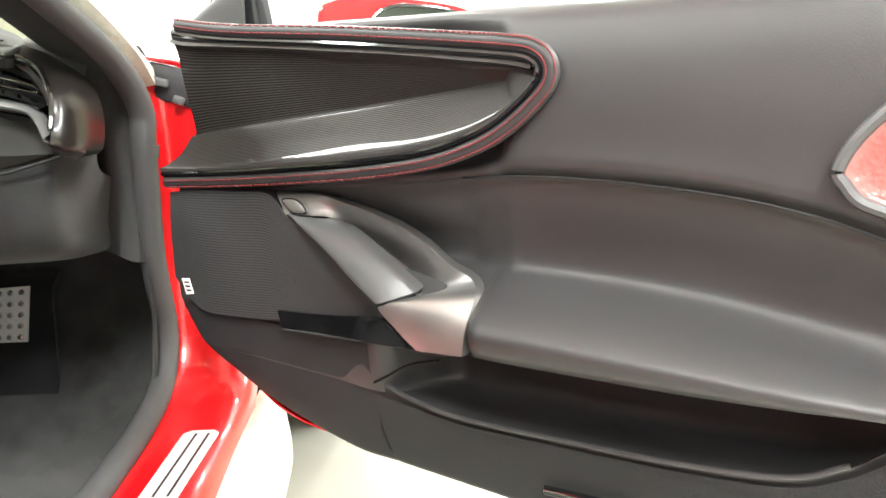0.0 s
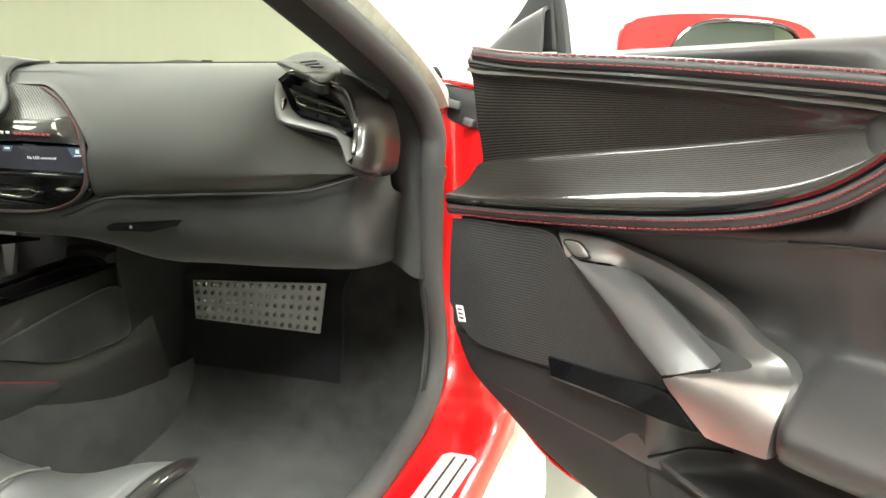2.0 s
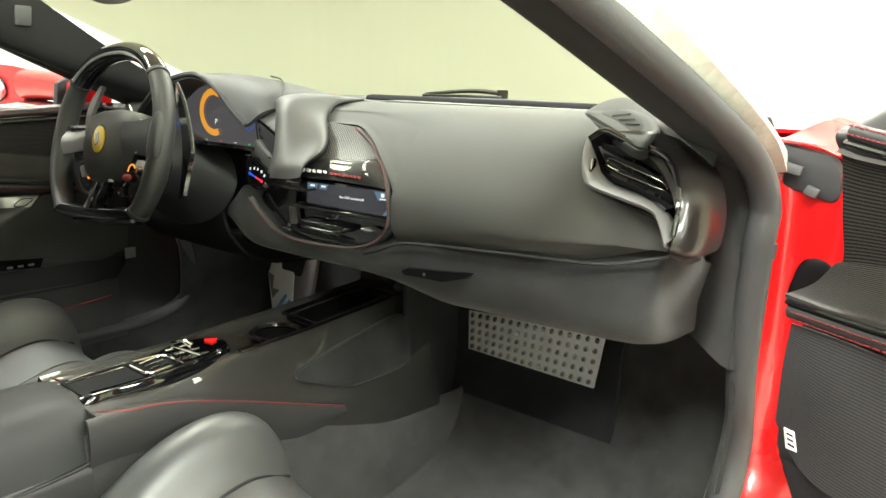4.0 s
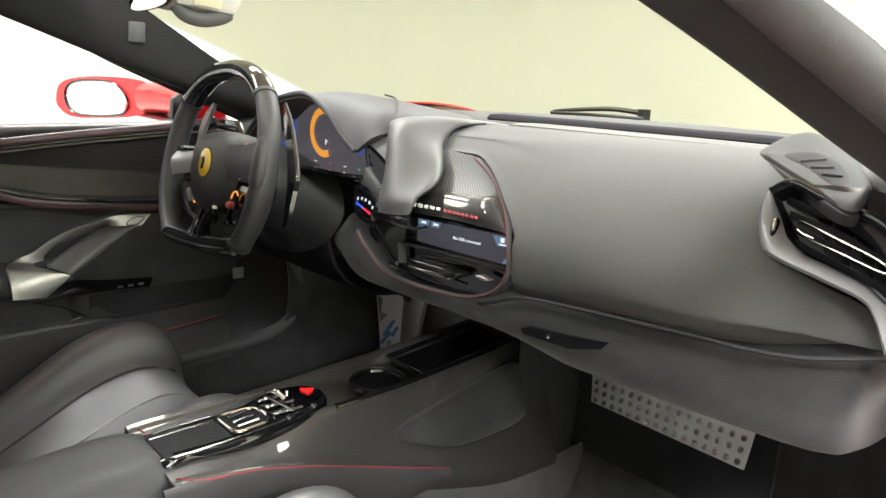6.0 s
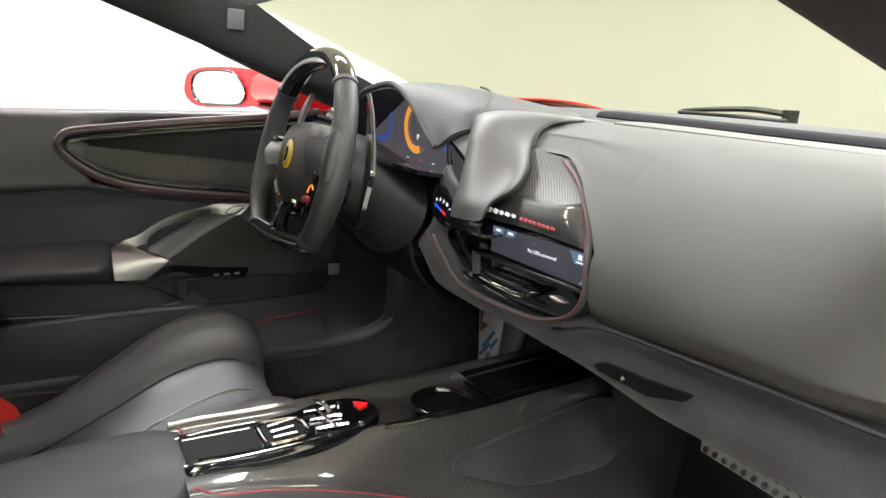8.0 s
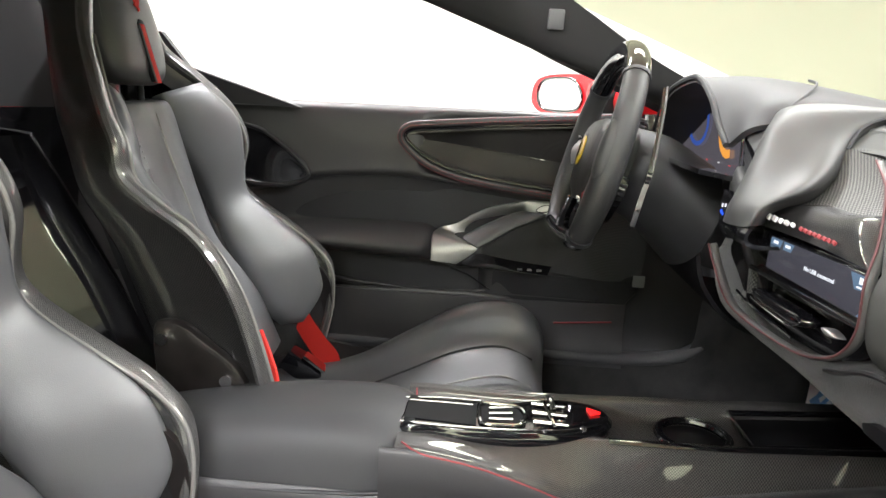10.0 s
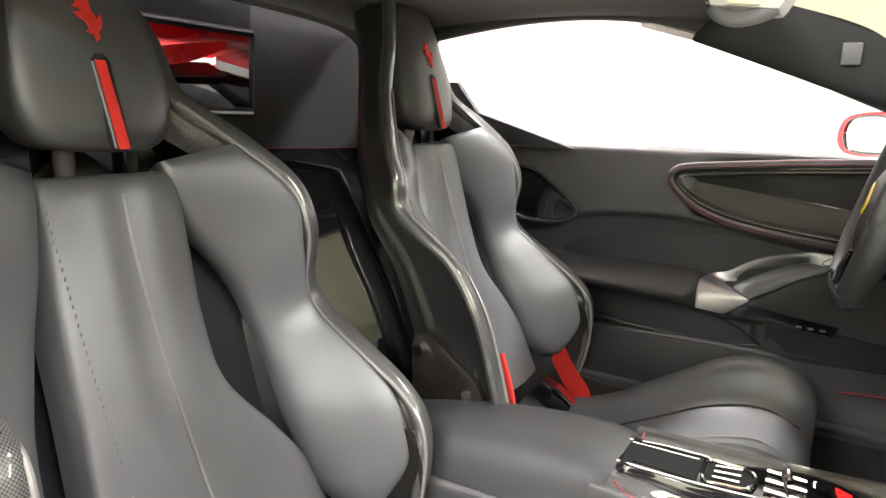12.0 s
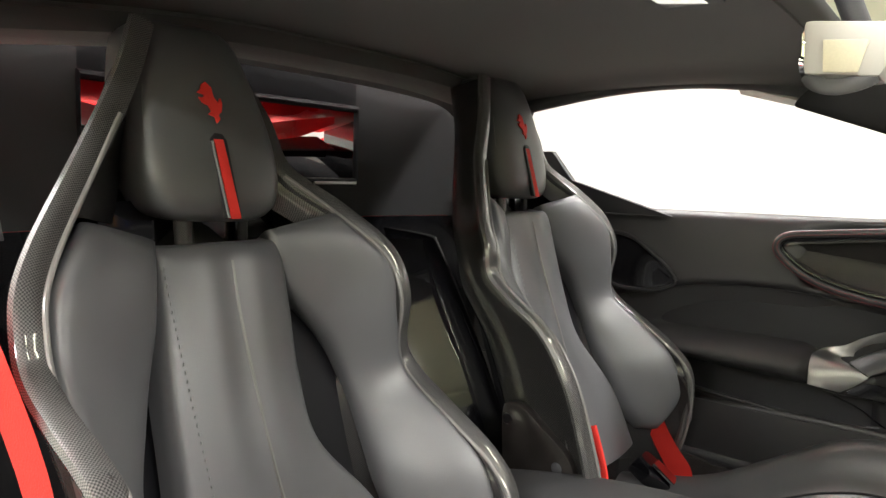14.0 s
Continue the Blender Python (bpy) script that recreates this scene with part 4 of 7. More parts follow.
    part("pocket_edge", sweep(curve([P(0.318, -0.016, 0.520), P(0.36, -0.010, 0.514), P(0.424, -0.004, 0.511), P(0.536, -0.004, 0.517), P(0.633, -0.004, 0.524), P(0.711, -0.006, 0.535), P(0.75, -0.010, 0.554)], 40), 0.0026, 8), LEATHER, root)
    part("pocket_seam", sweep(curve([P(0.314, -0.008, 0.522), P(0.335, -0.008, 0.535), P(0.362, -0.006, 0.552), P(0.40, -0.002, 0.566)], 14), 0.0016, 6), DEEP, root)
    low = -0.032 if with_mirror else 0.0
    latch = part("pocket_latch", sweep([P(0.51, -0.018, 0.455 + low), P(0.60, -0.018, 0.462 + low)], (0.004, 0.005), 8), BLACK, root)
    if with_mirror:
        part("latch_edge", sweep([P(0.505, -0.012, 0.452 + low), P(0.55, -0.012, 0.456 + low), P(0.605, -0.012, 0.463 + low)], 0.0012, 6), CHROME, latch)
    # black lower covering of the door
    cover = []
    for u in (0.004, 0.035, 0.09, 0.166, 0.25, 0.31):
        under, foot = along(UNDER, u), along(FOOT, u)
        lip = min(max(along(LIP, u), foot + 0.03), under - 0.012)
        cover.append([P(u, -0.003, under - 0.008), P(u, -0.005, (under + lip) / 2), P(u, -0.0105, lip), P(u, -0.0135, lip - 0.008), P(u, -0.0235, foot + (lip - foot) * 0.5), P(u, -0.0425, foot + (lip - foot) * 0.12), P(u, -0.053, foot - 0.001)])
    part("lower_cover", loft(cover, 30, 24), DOORBASE, root, "black textured lower door covering")
    cover = []
    for u in (0.312, 0.36, 0.425, 0.54, 0.633, 0.711, 0.75, 0.80, 0.92, 1.045):
        foot = along(FOOT, u)
        lip = min(max(along(LIP, u), foot + 0.03), along(UNDER, u) - 0.012)
        cover.append([P(u, -0.010, lip - 0.010), P(u, -0.0235, foot + (lip - foot) * 0.5), P(u, -0.0425, foot + (lip - foot) * 0.12), P(u, -0.053, foot - 0.001)])
    part("lower_cover", loft(cover, 50, 16), DOORBASE, root, "black textured lower door covering")
    # mirror sail
    sail = [(0.004, 0.910), (0.118, 0.905), (0.106, 0.998), (0.06, 0.952)] if not with_mirror else [(0.0, 0.89), (0.115, 0.89), (0.11, 0.945), (0.08, 0.965)]
    part("mirror_sail", prism(sail, lambda u, v, h: P(u, -0.044 + h, v), -0.02, 0.0, 0.003), TRIM, root, "dark triangular mirror sail panel")
    if not with_mirror:
        part("sail_pad", loft([[P(0.006, -0.04, 0.914), P(0.008, -0.034, 0.908), P(0.008, -0.03, 0.90)], [P(0.035, -0.042, 0.929), P(0.035, -0.034, 0.922), P(0.035, -0.028, 0.90)], [P(0.06, -0.042, 0.940), P(0.06, -0.034, 0.932), P(0.06, -0.028, 0.90)], [P(0.108, -0.042, 0.953), P(0.11, -0.034, 0.945), P(0.116, -0.028, 0.90)]], 20, 12, 0.004), LEATHER, root, "leather pad at the foot of the mirror sail")
        part("sail_post", sweep([P(0.138, -0.044, 0.896), P(0.128, -0.044, 0.945), P(0.114, -0.044, 0.993)], [(0.006, 0.010), (0.005, 0.009), (0.003, 0.006)], 8), TRIM, root)
    return root


def right_door(s, n, z):
    return (0.737 + 0.775 * s - 0.632 * n, 0.848 - 0.632 * s - 0.775 * n, z)


def left_door(s, n, z):
    return (-0.662 + n, 0.875 - s, z)


pdoor = door("passenger_door", right_door, 0.014, "open red car door with dark leather and carbon inner panel", False)
ddoor = door("driver_door", left_door, -0.010, "closed red car door with dark leather and carbon inner panel", True)

# driver's door glass and mirror
win = [[(-0.675, y, 0.878), (-0.66, y, 0.95), (-0.60, y, zt - 0.04), (-0.55, y, zt)] for y, zt in ((-0.25, 1.04), (-0.09, 1.075), (0.1, 1.11), (0.3, 1.112), (0.47, 1.08), (0.62, 1.02), (0.74, 0.96), (0.80, 0.92))]
wg = part("window_glass", loft(win, 24, 10), CLEAR, ddoor, "clear side window")
wg.visible_shadow = False
part("window_corner", prism([(0.095, 0.868), (-0.38, 0.868), (-0.38, 1.0), (-0.19, 1.0), (-0.136, 0.935), (-0.02, 0.902)], lambda u, v, h: Vector((-0.66 + h, u + 0.06, v)), -0.01, 0.008, 0.002), TRIM, ddoor, "black quarter panel behind the side window")


def door_mirror(root, place, dz, drop, glass, ds=0.0):
    """Housing, glass and arm, in the door's own s, n, z."""
    def M(u, v, h):
        return Vector(place(0.172 + ds - 0.555 * u + 0.832 * h, -0.338 + 0.832 * u + 0.555 * h, 0.934 + v + dz))

    def Q(s, n, z):
        return Vector(place(s, n, z + dz))

    mirr = part("door_mirror", pad([(-0.115, -0.005), (-0.10, 0.03), (-0.05, 0.046), (0.05, 0.05), (0.13, 0.042), (0.15, 0.02), (0.14, -0.02), (0.08, -0.04), (-0.06, -0.047), (-0.105, -0.03)], lambda u, v, h: M(u, v, -0.004 - h), 0.075, 0.006, 48, 7), RED, root, "glossy red door mirror housing")
    part("mirror_glass", pad([(-0.085, 0.0), (-0.07, 0.03), (-0.02, 0.04), (0.05, 0.036), (0.085, 0.0), (0.07, -0.032), (0.0, -0.04), (-0.065, -0.034)], lambda u, v, h: M(u, v, 0.004 + h), 0.001, 0.003, 40, 3), glass, mirr, "mirror glass")
    part("glass_bezel", sweep(curve([M(u, v, 0.005) for u, v in [(-0.085, 0.0), (-0.07, 0.03), (-0.02, 0.04), (0.05, 0.036), (0.085, 0.0), (0.07, -0.032), (0.0, -0.04), (-0.065, -0.034)]], 50, True), 0.003, 8, closed=True), BLACK, mirr)
    part("mirror_arm", sweep(curve([Q(0.08, -0.238, 0.94 - 0.4 * drop), Q(0.065, -0.138, 0.938 - drop), Q(0.045, -0.018 - 2 * drop, 0.925 - drop)], 10), [(0.045, 0.036), (0.04, 0.032), (0.045, 0.03)], 14, square=2.6), RED, mirr)
    part("mirror_foot", sweep(curve([Q(0.085, -0.238, 0.90 - drop), Q(0.075, -0.118, 0.895 - drop), Q(0.055, -0.018 - 2 * drop, 0.885 - drop)], 8), (0.035, 0.008), 10), BLACK, mirr)


door_mirror(ddoor, left_door, -0.010, 0.0, MIRROR)
door_mirror(pdoor, right_door, -0.002, 0.085, DIMMED, -0.03)


# ---- dashboard ----
dash = thing("dashboard", (0, 1.0, 0.6), "dark leather dashboard with red stitching, screens and vents", "dashboard")
part("top_pad", loft([[(x, 1.16, 0.918), (x, 1.05, 0.923), (x, 0.995, 0.921), (x, 0.955, 0.91), (x, 0.92 - a, 0.885), (x, 0.888 - a, 0.845), (x, 0.863 - a, 0.80), (x, 0.855 - a, 0.768), (x, 0.862 - a, 0.742 + b), (x, 0.885 - a, 0.722 + b), (x, 0.93, 0.715 + b)] for x, a, b in ((0.163, -0.008, -0.014), (0.24, 0.0, -0.004), (0.34, 0.006, 0.006), (0.44, 0.006, 0.012), (0.52, -0.012, 0.022), (0.585, -0.02, 0.04), (0.615, -0.025, 0.055))], 46, 50, 0.0), DASH, dash, "padded dark leather dashboard top")
FACE = [(0.70, 0.866), (0.768, 0.863), (0.80, 0.871), (0.845, 0.896), (0.885, 0.928), (0.91, 0.955), (0.921, 0.995)]


def face_y(z):
    """Front of the dash top at this height."""
    for (z0, y0), (z1, y1) in zip(FACE, FACE[1:]):
        if z <= z1:
            return y0 + (y1 - y0) * (z - z0) / (z1 - z0)
    return 0.995


brow = []
for x, zb in ((-0.06, 0.884), (-0.03, 0.884), (0.0, 0.884), (0.036, 0.882), (0.078, 0.863), (0.112, 0.839), (0.14, 0.815), (0.1635, 0.79)):
    zs = [0.91 + (zb - 0.91) * (k / 5) for k in range(6)]
    brow.append([(x, 1.16, 0.918), (x, 1.05, 0.923), (x, 0.995, 0.921)] + [(x, face_y(z), z) for z in zs] + [(x, face_y(zb) + 0.02, zb - 0.006)])
part("brow", loft(brow, 30, 30, 0.005), DASH, dash, "leather brow over the centre screen")
pod = [[(-0.155, 1.12, 0.905), (-0.155, 0.99, 0.91), (-0.152, 0.93, 0.90), (-0.135, 0.905, 0.88), (-0.115, 0.885, 0.85), (-0.098, 0.865, 0.82), (-0.085, 0.85, 0.805), (-0.08, 0.845, 0.79)],
       [(-0.142, 1.12, 0.917), (-0.140, 0.98, 0.928), (-0.134, 0.893, 0.923), (-0.108, 0.864, 0.901), (-0.086, 0.845, 0.868), (-0.071, 0.828, 0.834), (-0.063, 0.816, 0.812), (-0.061, 0.812, 0.795)],
       [(-0.10, 1.12, 0.919), (-0.10, 0.98, 0.932), (-0.098, 0.897, 0.931), (-0.076, 0.860, 0.909), (-0.053, 0.840, 0.873), (-0.039, 0.821, 0.838), (-0.031, 0.809, 0.816), (-0.03, 0.807, 0.797)],
       [(-0.06, 1.12, 0.919), (-0.06, 0.99, 0.930), (-0.066, 0.93, 0.926), (-0.054, 0.89, 0.903), (-0.024, 0.866, 0.869), (-0.004, 0.838, 0.842), (-0.001, 0.817, 0.822), (0.0, 0.810, 0.800)],
       [(-0.05, 1.12, 0.917), (-0.05, 0.99, 0.924), (-0.054, 0.955, 0.916), (-0.046, 0.925, 0.893), (-0.010, 0.893, 0.862), (0.014, 0.857, 0.842), (0.013, 0.826, 0.824), (0.012, 0.814, 0.803)],
       [(-0.05, 1.12, 0.912), (-0.06, 0.99, 0.912), (-0.075, 0.965, 0.90), (-0.075, 0.955, 0.88), (-0.05, 0.93, 0.85), (-0.02, 0.89, 0.832), (-0.02, 0.85, 0.815), (-0.02, 0.84, 0.80)]]
part("centre_pod", loft(pod, 50, 44), PODHIDE, dash, "soft draped centre pod in grey leather")
part("pod_seam", sweep(curve([(-0.03, 1.0, 0.926), (-0.05, 0.965, 0.921), (-0.053, 0.94, 0.907), (-0.042, 0.925, 0.886)], 20), 0.0022, 6), TRIM, dash)
part("pod_base", loft([[(x, 0.814 + 0.1 * abs(x + 0.02), 0.799), (x, 0.811 + 0.1 * abs(x + 0.02), 0.791), (x, 0.818 + 0.1 * abs(x + 0.02), 0.783), (x, 0.86, 0.784)] for x in (-0.075, -0.05, -0.01, 0.012)], 14, 10, 0.004), BLACK, dash)
# lower part in suede, with the glove box latch
low = [[(x, 0.90, 0.735 + b), (x, 0.885 + c, 0.715 + b), (x, 0.875 + c, 0.695 + b * 0.8), (x, 0.878 + c, 0.668 + b * 0.6), (x, 0.905 + c, 0.63 + b * 0.6), (x, 0.95 + c, 0.606 + b * 0.6), (x, 1.05, 0.59 + b * 0.5), (x, 1.2, 0.60)] for x, b, c in ((0.2, 0.008, 0.0), (0.3, 0.006, 0.002), (0.45, 0.014, 0.0), (0.56, 0.035, 0.0))]
low = [[(x, 0.90, 0.708), (x, 0.885 + c, 0.692), (x, 0.878 + c, 0.674), (x, 0.882 + c, 0.657), (x, 0.896 + c, 0.647), (x, 0.96, 0.647), (x, 1.06, 0.65), (x, 1.2, 0.65)] for x, c in ((0.02, 0.0), (0.1, 0.0))] + low
low.insert(0, [(-0.1, 0.868, 0.735), (-0.1, 0.866, 0.71), (-0.1, 0.865, 0.685), (-0.1, 0.87, 0.662), (-0.1, 0.888, 0.648), (-0.1, 0.96, 0.647), (-0.1, 1.06, 0.65), (-0.1, 1.2, 0.65)])
low.insert(0, [(-0.2, 0.872, 0.765), (-0.2, 0.868, 0.73), (-0.2, 0.866, 0.70), (-0.2, 0.868, 0.672), (-0.2, 0.885, 0.653), (-0.2, 0.96, 0.65), (-0.2, 1.06, 0.65), (-0.2, 1.2, 0.65)])
low.insert(0, [(-0.28, 0.90, 0.73), (-0.28, 0.885, 0.715), (-0.28, 0.88, 0.702), (-0.28, 0.885, 0.692), (-0.28, 0.90, 0.685), (-0.28, 0.96, 0.68), (-0.28, 1.06, 0.68), (-0.28, 1.2, 0.68)])
low.append([(0.59, 0.915, 0.795), (0.59, 0.905, 0.772), (0.588, 0.90, 0.748), (0.585, 0.905, 0.722), (0.58, 0.93, 0.698), (0.575, 0.97, 0.68), (0.57, 1.07, 0.66), (0.56, 1.2, 0.64)])
low.append([(0.614, 0.985, 0.80), (0.614, 0.97, 0.79), (0.612, 0.965, 0.778), (0.608, 0.965, 0.765), (0.602, 0.98, 0.75), (0.596, 1.01, 0.735), (0.588, 1.08, 0.72), (0.57, 1.2, 0.70)])
part("glove_box", loft(low, 40, 36, 0.006), SUEDE, dash, "dark suede glove box front")
part("latch", prism([(0.187, 0.673), (0.202, 0.680), (0.27, 0.687), (0.317, 0.691), (0.309, 0.682), (0.27, 0.671), (0.225, 0.670), (0.193, 0.667)], lambda u, v, h: Vector((u, 0.8755 - 0.012 * math.sin(max(0.0, min(1.0, (u - 0.14) / 0.2)) * 3.1416) - h, v)), -0.004, 0.0035, 0.0008), DEEP, dash, "black glove box latch")
part("latch_key", sweep([(0.238, 0.863, 0.677), (0.238, 0.858, 0.677)], 0.003, 10), CHROME, dash)
part("dash_seam", sweep(curve([(0.10, 0.872, 0.684), (0.132, 0.868, 0.694), (0.169, 0.866, 0.710), (0.204, 0.865, 0.718), (0.271, 0.864, 0.724), (0.353, 0.863, 0.730), (0.428, 0.863, 0.735), (0.489, 0.862, 0.739), (0.537, 0.864, 0.746), (0.60, 0.868, 0.765)], 40), 0.0026, 6), TRIM, dash)
part("knee_panel", loft([[(x, 0.86, 0.80), (x, 0.85, 0.74), (x, 0.87, 0.66), (x, 0.95, 0.60), (x, 1.15, 0.58)] for x in (-0.6, -0.45, -0.34, -0.25)], 16, 20, 0.006), DARKMAT, dash, "black lower dash over the driver's knees")
part("dash_end", loft([[(x, 1.12, 0.9), (x, 0.98, 0.912), (x, 0.88, 0.9), (x, 0.845, 0.86), (x, 0.84, 0.8), (x, 0.86, 0.76)] for x in (-0.63, -0.58, -0.5)], 10, 24, 0.006), DASH, dash)
part("demister_mesh", loft([[(x, 1.045 - 0.09 * x * x, 0.9255 - 0.006 * x), (x, 1.085 - 0.11 * x * x, 0.9275 - 0.006 * x), (x, 1.125 - 0.12 * x * x + 0.008 * math.sin(26 * x), 0.9265 - 0.006 * x)] for x in (-0.02, 0.04, 0.1, 0.16, 0.22, 0.28, 0.34, 0.40, 0.43)], 60, 8, 0.003), MESHGREY, dash, "fine grey demister mesh")
part("screen_edge_trim", loft([[(x, 1.118 - 0.12 * x * x, 0.928 - 0.004 * x), (x, 1.128 - 0.12 * x * x, 0.935 - 0.006 * x), (x, 1.165 - 0.12 * x * x, 0.936 - 0.006 * x)] for x in (-0.14, 0.0, 0.15, 0.3, 0.42, 0.5)], 30, 6, 0.004), DARKMAT, dash, "black trim along the foot of the windscreen")

# centre screen in its stitched niche
def N(u, v, h):
    return Vector((u - 0.12 * h, 0.847 + 0.12 * u - h + 0.8 * max(0.0, v - 0.79), v + (0.5 * h if v > 0.79 else 0.0)))


niche = [(-0.02, 0.878), (0.035, 0.878), (0.078, 0.858), (0.112, 0.834), (0.14, 0.81), (0.157, 0.785), (0.159, 0.748), (0.148, 0.722), (0.12, 0.703), (0.065, 0.691), (-0.055, 0.694), (-0.108, 0.726), (-0.135, 0.752), (-0.10, 0.79), (-0.04, 0.83)]
part("niche_liner", block((0.03, 0.965, 0.775), (0.30, 0.02, 0.2), 0.004), TRIM, dash)
part("niche_back", pad(niche, lambda u, v, h: N(u, v, h - 0.02), -0.002, 0.01, 60, 4), BLACK, dash, "gloss black centre panel")
part("niche_rim", sweep(curve([N(u, v, 0.001) for u, v in niche[1:13]], 70), (0.0026, 0.005), 10, up=(0, 1, 0)), PODHIDE, dash)
part("niche_stitching", sweep(curve([N(u * 1.01, v, 0.0065) for u, v in niche[1:13]], 70), 0.0012, 6), DEEPSTITCH, dash, "dark red stitching round the centre screen")
part("speaker_mesh", loft([[N(x, z0, -0.006), N(x * 0.99, z0 + 0.5 * (z1 - z0), -0.012), N(x * 0.98, z1, -0.006)] for x, z0, z1 in ((-0.05, 0.822, 0.888), (-0.01, 0.824, 0.89), (0.04, 0.824, 0.888), (0.08, 0.824, 0.868), (0.112, 0.82, 0.838))], 30, 16, 0.002), SPEAKER, dash, "fine black speaker mesh")
badge = part("badge_strip", loft([[(x, 0.847 + 0.12 * x, z0), (x, 0.850 + 0.12 * x, z0 + 0.35 * (z1 - z0)), (x, 0.857 + 0.12 * x, z0 + 0.75 * (z1 - z0)), (x * 0.99, 0.866 + 0.12 * x, z1), (x * 0.98, 0.885 + 0.12 * x, z1 + 0.002)] for x, z0, z1 in ((-0.036, 0.797, 0.812), (-0.018, 0.798, 0.823), (0.02, 0.799, 0.829), (0.07, 0.799, 0.829), (0.105, 0.798, 0.834), (0.128, 0.797, 0.824), (0.15, 0.795, 0.804))], 40, 16, 0.003), SHELLSIDE, dash, "woven carbon strip over the screen")
for k in range(5):
    part("badge_mark", block((-0.012 + 0.0115 * k, 0.8435 + 0.12 * (0.0115 * k - 0.012), 0.811), (0.0085 if k % 2 else 0.006, 0.003, 0.0065 - 0.0006 * k), 0.001, turned(rx=-22, ry=8)), STEEL, badge)
for k in range(8):
    part("badge_mark", block((0.046 + 0.0078 * k, 0.8455 + 0.12 * (0.046 + 0.0078 * k), 0.8095 - 0.0002 * k), (0.0062, 0.002, 0.0038), 0.0008, turned(rx=-22, ry=12)), STITCH, badge)
part("strip_edge", sweep(curve([N(-0.034, 0.7965, 0.0015), N(0.05, 0.7978, 0.0015), N(0.148, 0.7945, 0.0015)], 20), 0.0009, 6), CHROME, dash)
SCREEN = glowing("screen_glass", (0.05, 0.05, 0.062), 0.5)
TEXTW = glowing("screen_text", (0.9, 0.95, 1.0), 0.6)
TEXTB = glowing("screen_blue", (0.16, 0.28, 0.42), 0.35)
part("screen_bezel", prism([(-0.036, 0.748), (0.158, 0.745), (0.156, 0.7945), (-0.036, 0.796)], N, -0.014, -0.0015, 0.001), BLACK, dash)
scr = part("screen", prism([(-0.008, 0.757), (0.157, 0.752), (0.155, 0.791), (-0.008, 0.791)], N, -0.006, 0.0005, 0.0005), SCREEN, dash, "lit centre screen, dark blue")
face = Matrix(((1, 0, 0), (0.12, 0, -1), (0, 1, 0))).to_4x4()
lettering("No USB connected", 0.0062, Matrix.Translation(N(0.086, 0.7735, 0.0012)) @ face, TEXTW, scr, "message")
for u, w in ((0.006, 0.022), (0.029, 0.018)):
    part("screen_tab", prism([(u - w / 2, 0.7822), (u + w / 2 - 0.004, 0.7822), (u + w / 2, 0.7903), (u - w / 2, 0.7903)], N, 0.0006, 0.001), TEXTB, scr)
    part("tab_mark", prism([(u - 0.005, 0.7855), (u + 0.004, 0.7855), (u + 0.004, 0.7885), (u - 0.005, 0.7885)], N, 0.0011, 0.0013), TEXTW, scr)
part("screen_tab", prism([(0.138, 0.7755), (0.1555, 0.7765), (0.1545, 0.7895), (0.130, 0.7895)], N, 0.0006, 0.001), TEXTB, scr)
part("tab_mark", prism([(0.1435, 0.7815), (0.1495, 0.7815), (0.1495, 0.7875), (0.1435, 0.7875)], N, 0.0011, 0.0013), TEXTW, scr)
part("tab_mark", prism([(0.141, 0.7775), (0.153, 0.7775), (0.153, 0.7792), (0.141, 0.7792)], N, 0.0011, 0.0013), TEXTW, scr)
part("screen_corner", prism([(0.147, 0.7535), (0.1565, 0.7535), (0.1562, 0.7645)], N, 0.0006, 0.001), TEXTB, scr)
part("shelf_lip", sweep(curve([N(-0.036, 0.7495, 0.002), N(0.05, 0.748, 0.003), N(0.158, 0.7455, 0.001)], 20), (0.0022, 0.003), 8), BLACK, dash)
part("switch_bar", pad([(-0.031, 0.727), (-0.02, 0.7145), (0.02, 0.7125), (0.058, 0.712), (0.075, 0.7215), (0.06, 0.7265), (0.01, 0.7275)], lambda u, v, h: N(u, v, -0.006 + h), 0.008, 0.01, 40, 4, fat=4), BLACK, dash, "gloss black switch bar")
part("switch_edge", sweep(curve([N(-0.023, 0.7165, 0.0025), N(0.02, 0.7128, 0.0025), N(0.056, 0.7122, 0.0025), N(0.0725, 0.7205, 0.0025), N(0.064, 0.7245, 0.0025)], 30), 0.0009, 6), CHROME, dash, "thin chrome switch edge")
part("start_knob", pad([(0.103, 0.727), (0.114, 0.7295), (0.128, 0.7255), (0.116, 0.7225)], lambda u, v, h: N(u, v, -0.002 + h), 0.005, 0.006, 24, 4), ALU, dash)
part("side_grille", prism([(-0.056, 0.744), (-0.046, 0.745), (-0.042, 0.716), (-0.052, 0.714)], N, -0.012, -0.006, 0.0006), SPEAKER, dash)
part("grille_hook", prism([(-0.069, 0.7065), (-0.054, 0.7025), (-0.0545, 0.716), (-0.0575, 0.7085)], N, -0.008, -0.003, 0.0008), VENTMETAL, dash)
part("niche_ledge", sweep(curve([N(-0.07, 0.7115, -0.004), N(-0.034, 0.7065, -0.002), N(0.02, 0.7025, 0.0), N(0.06, 0.70, 0.0)], 20), 0.0016, 6), BLACK, dash)

# climate dial and middle vent on the pod's flank
def flank(y0):
    return lambda u, v, h: Vector((u, y0 - h, v))


fv = part("flank_vent", pad([(-0.143, 0.891), (-0.083, 0.861), (-0.08, 0.823), (-0.116, 0.828), (-0.135, 0.853)], flank(0.85), -0.004, 0.02, 50, 4, smooth_line=False), DEEP, dash, "black middle air vent")
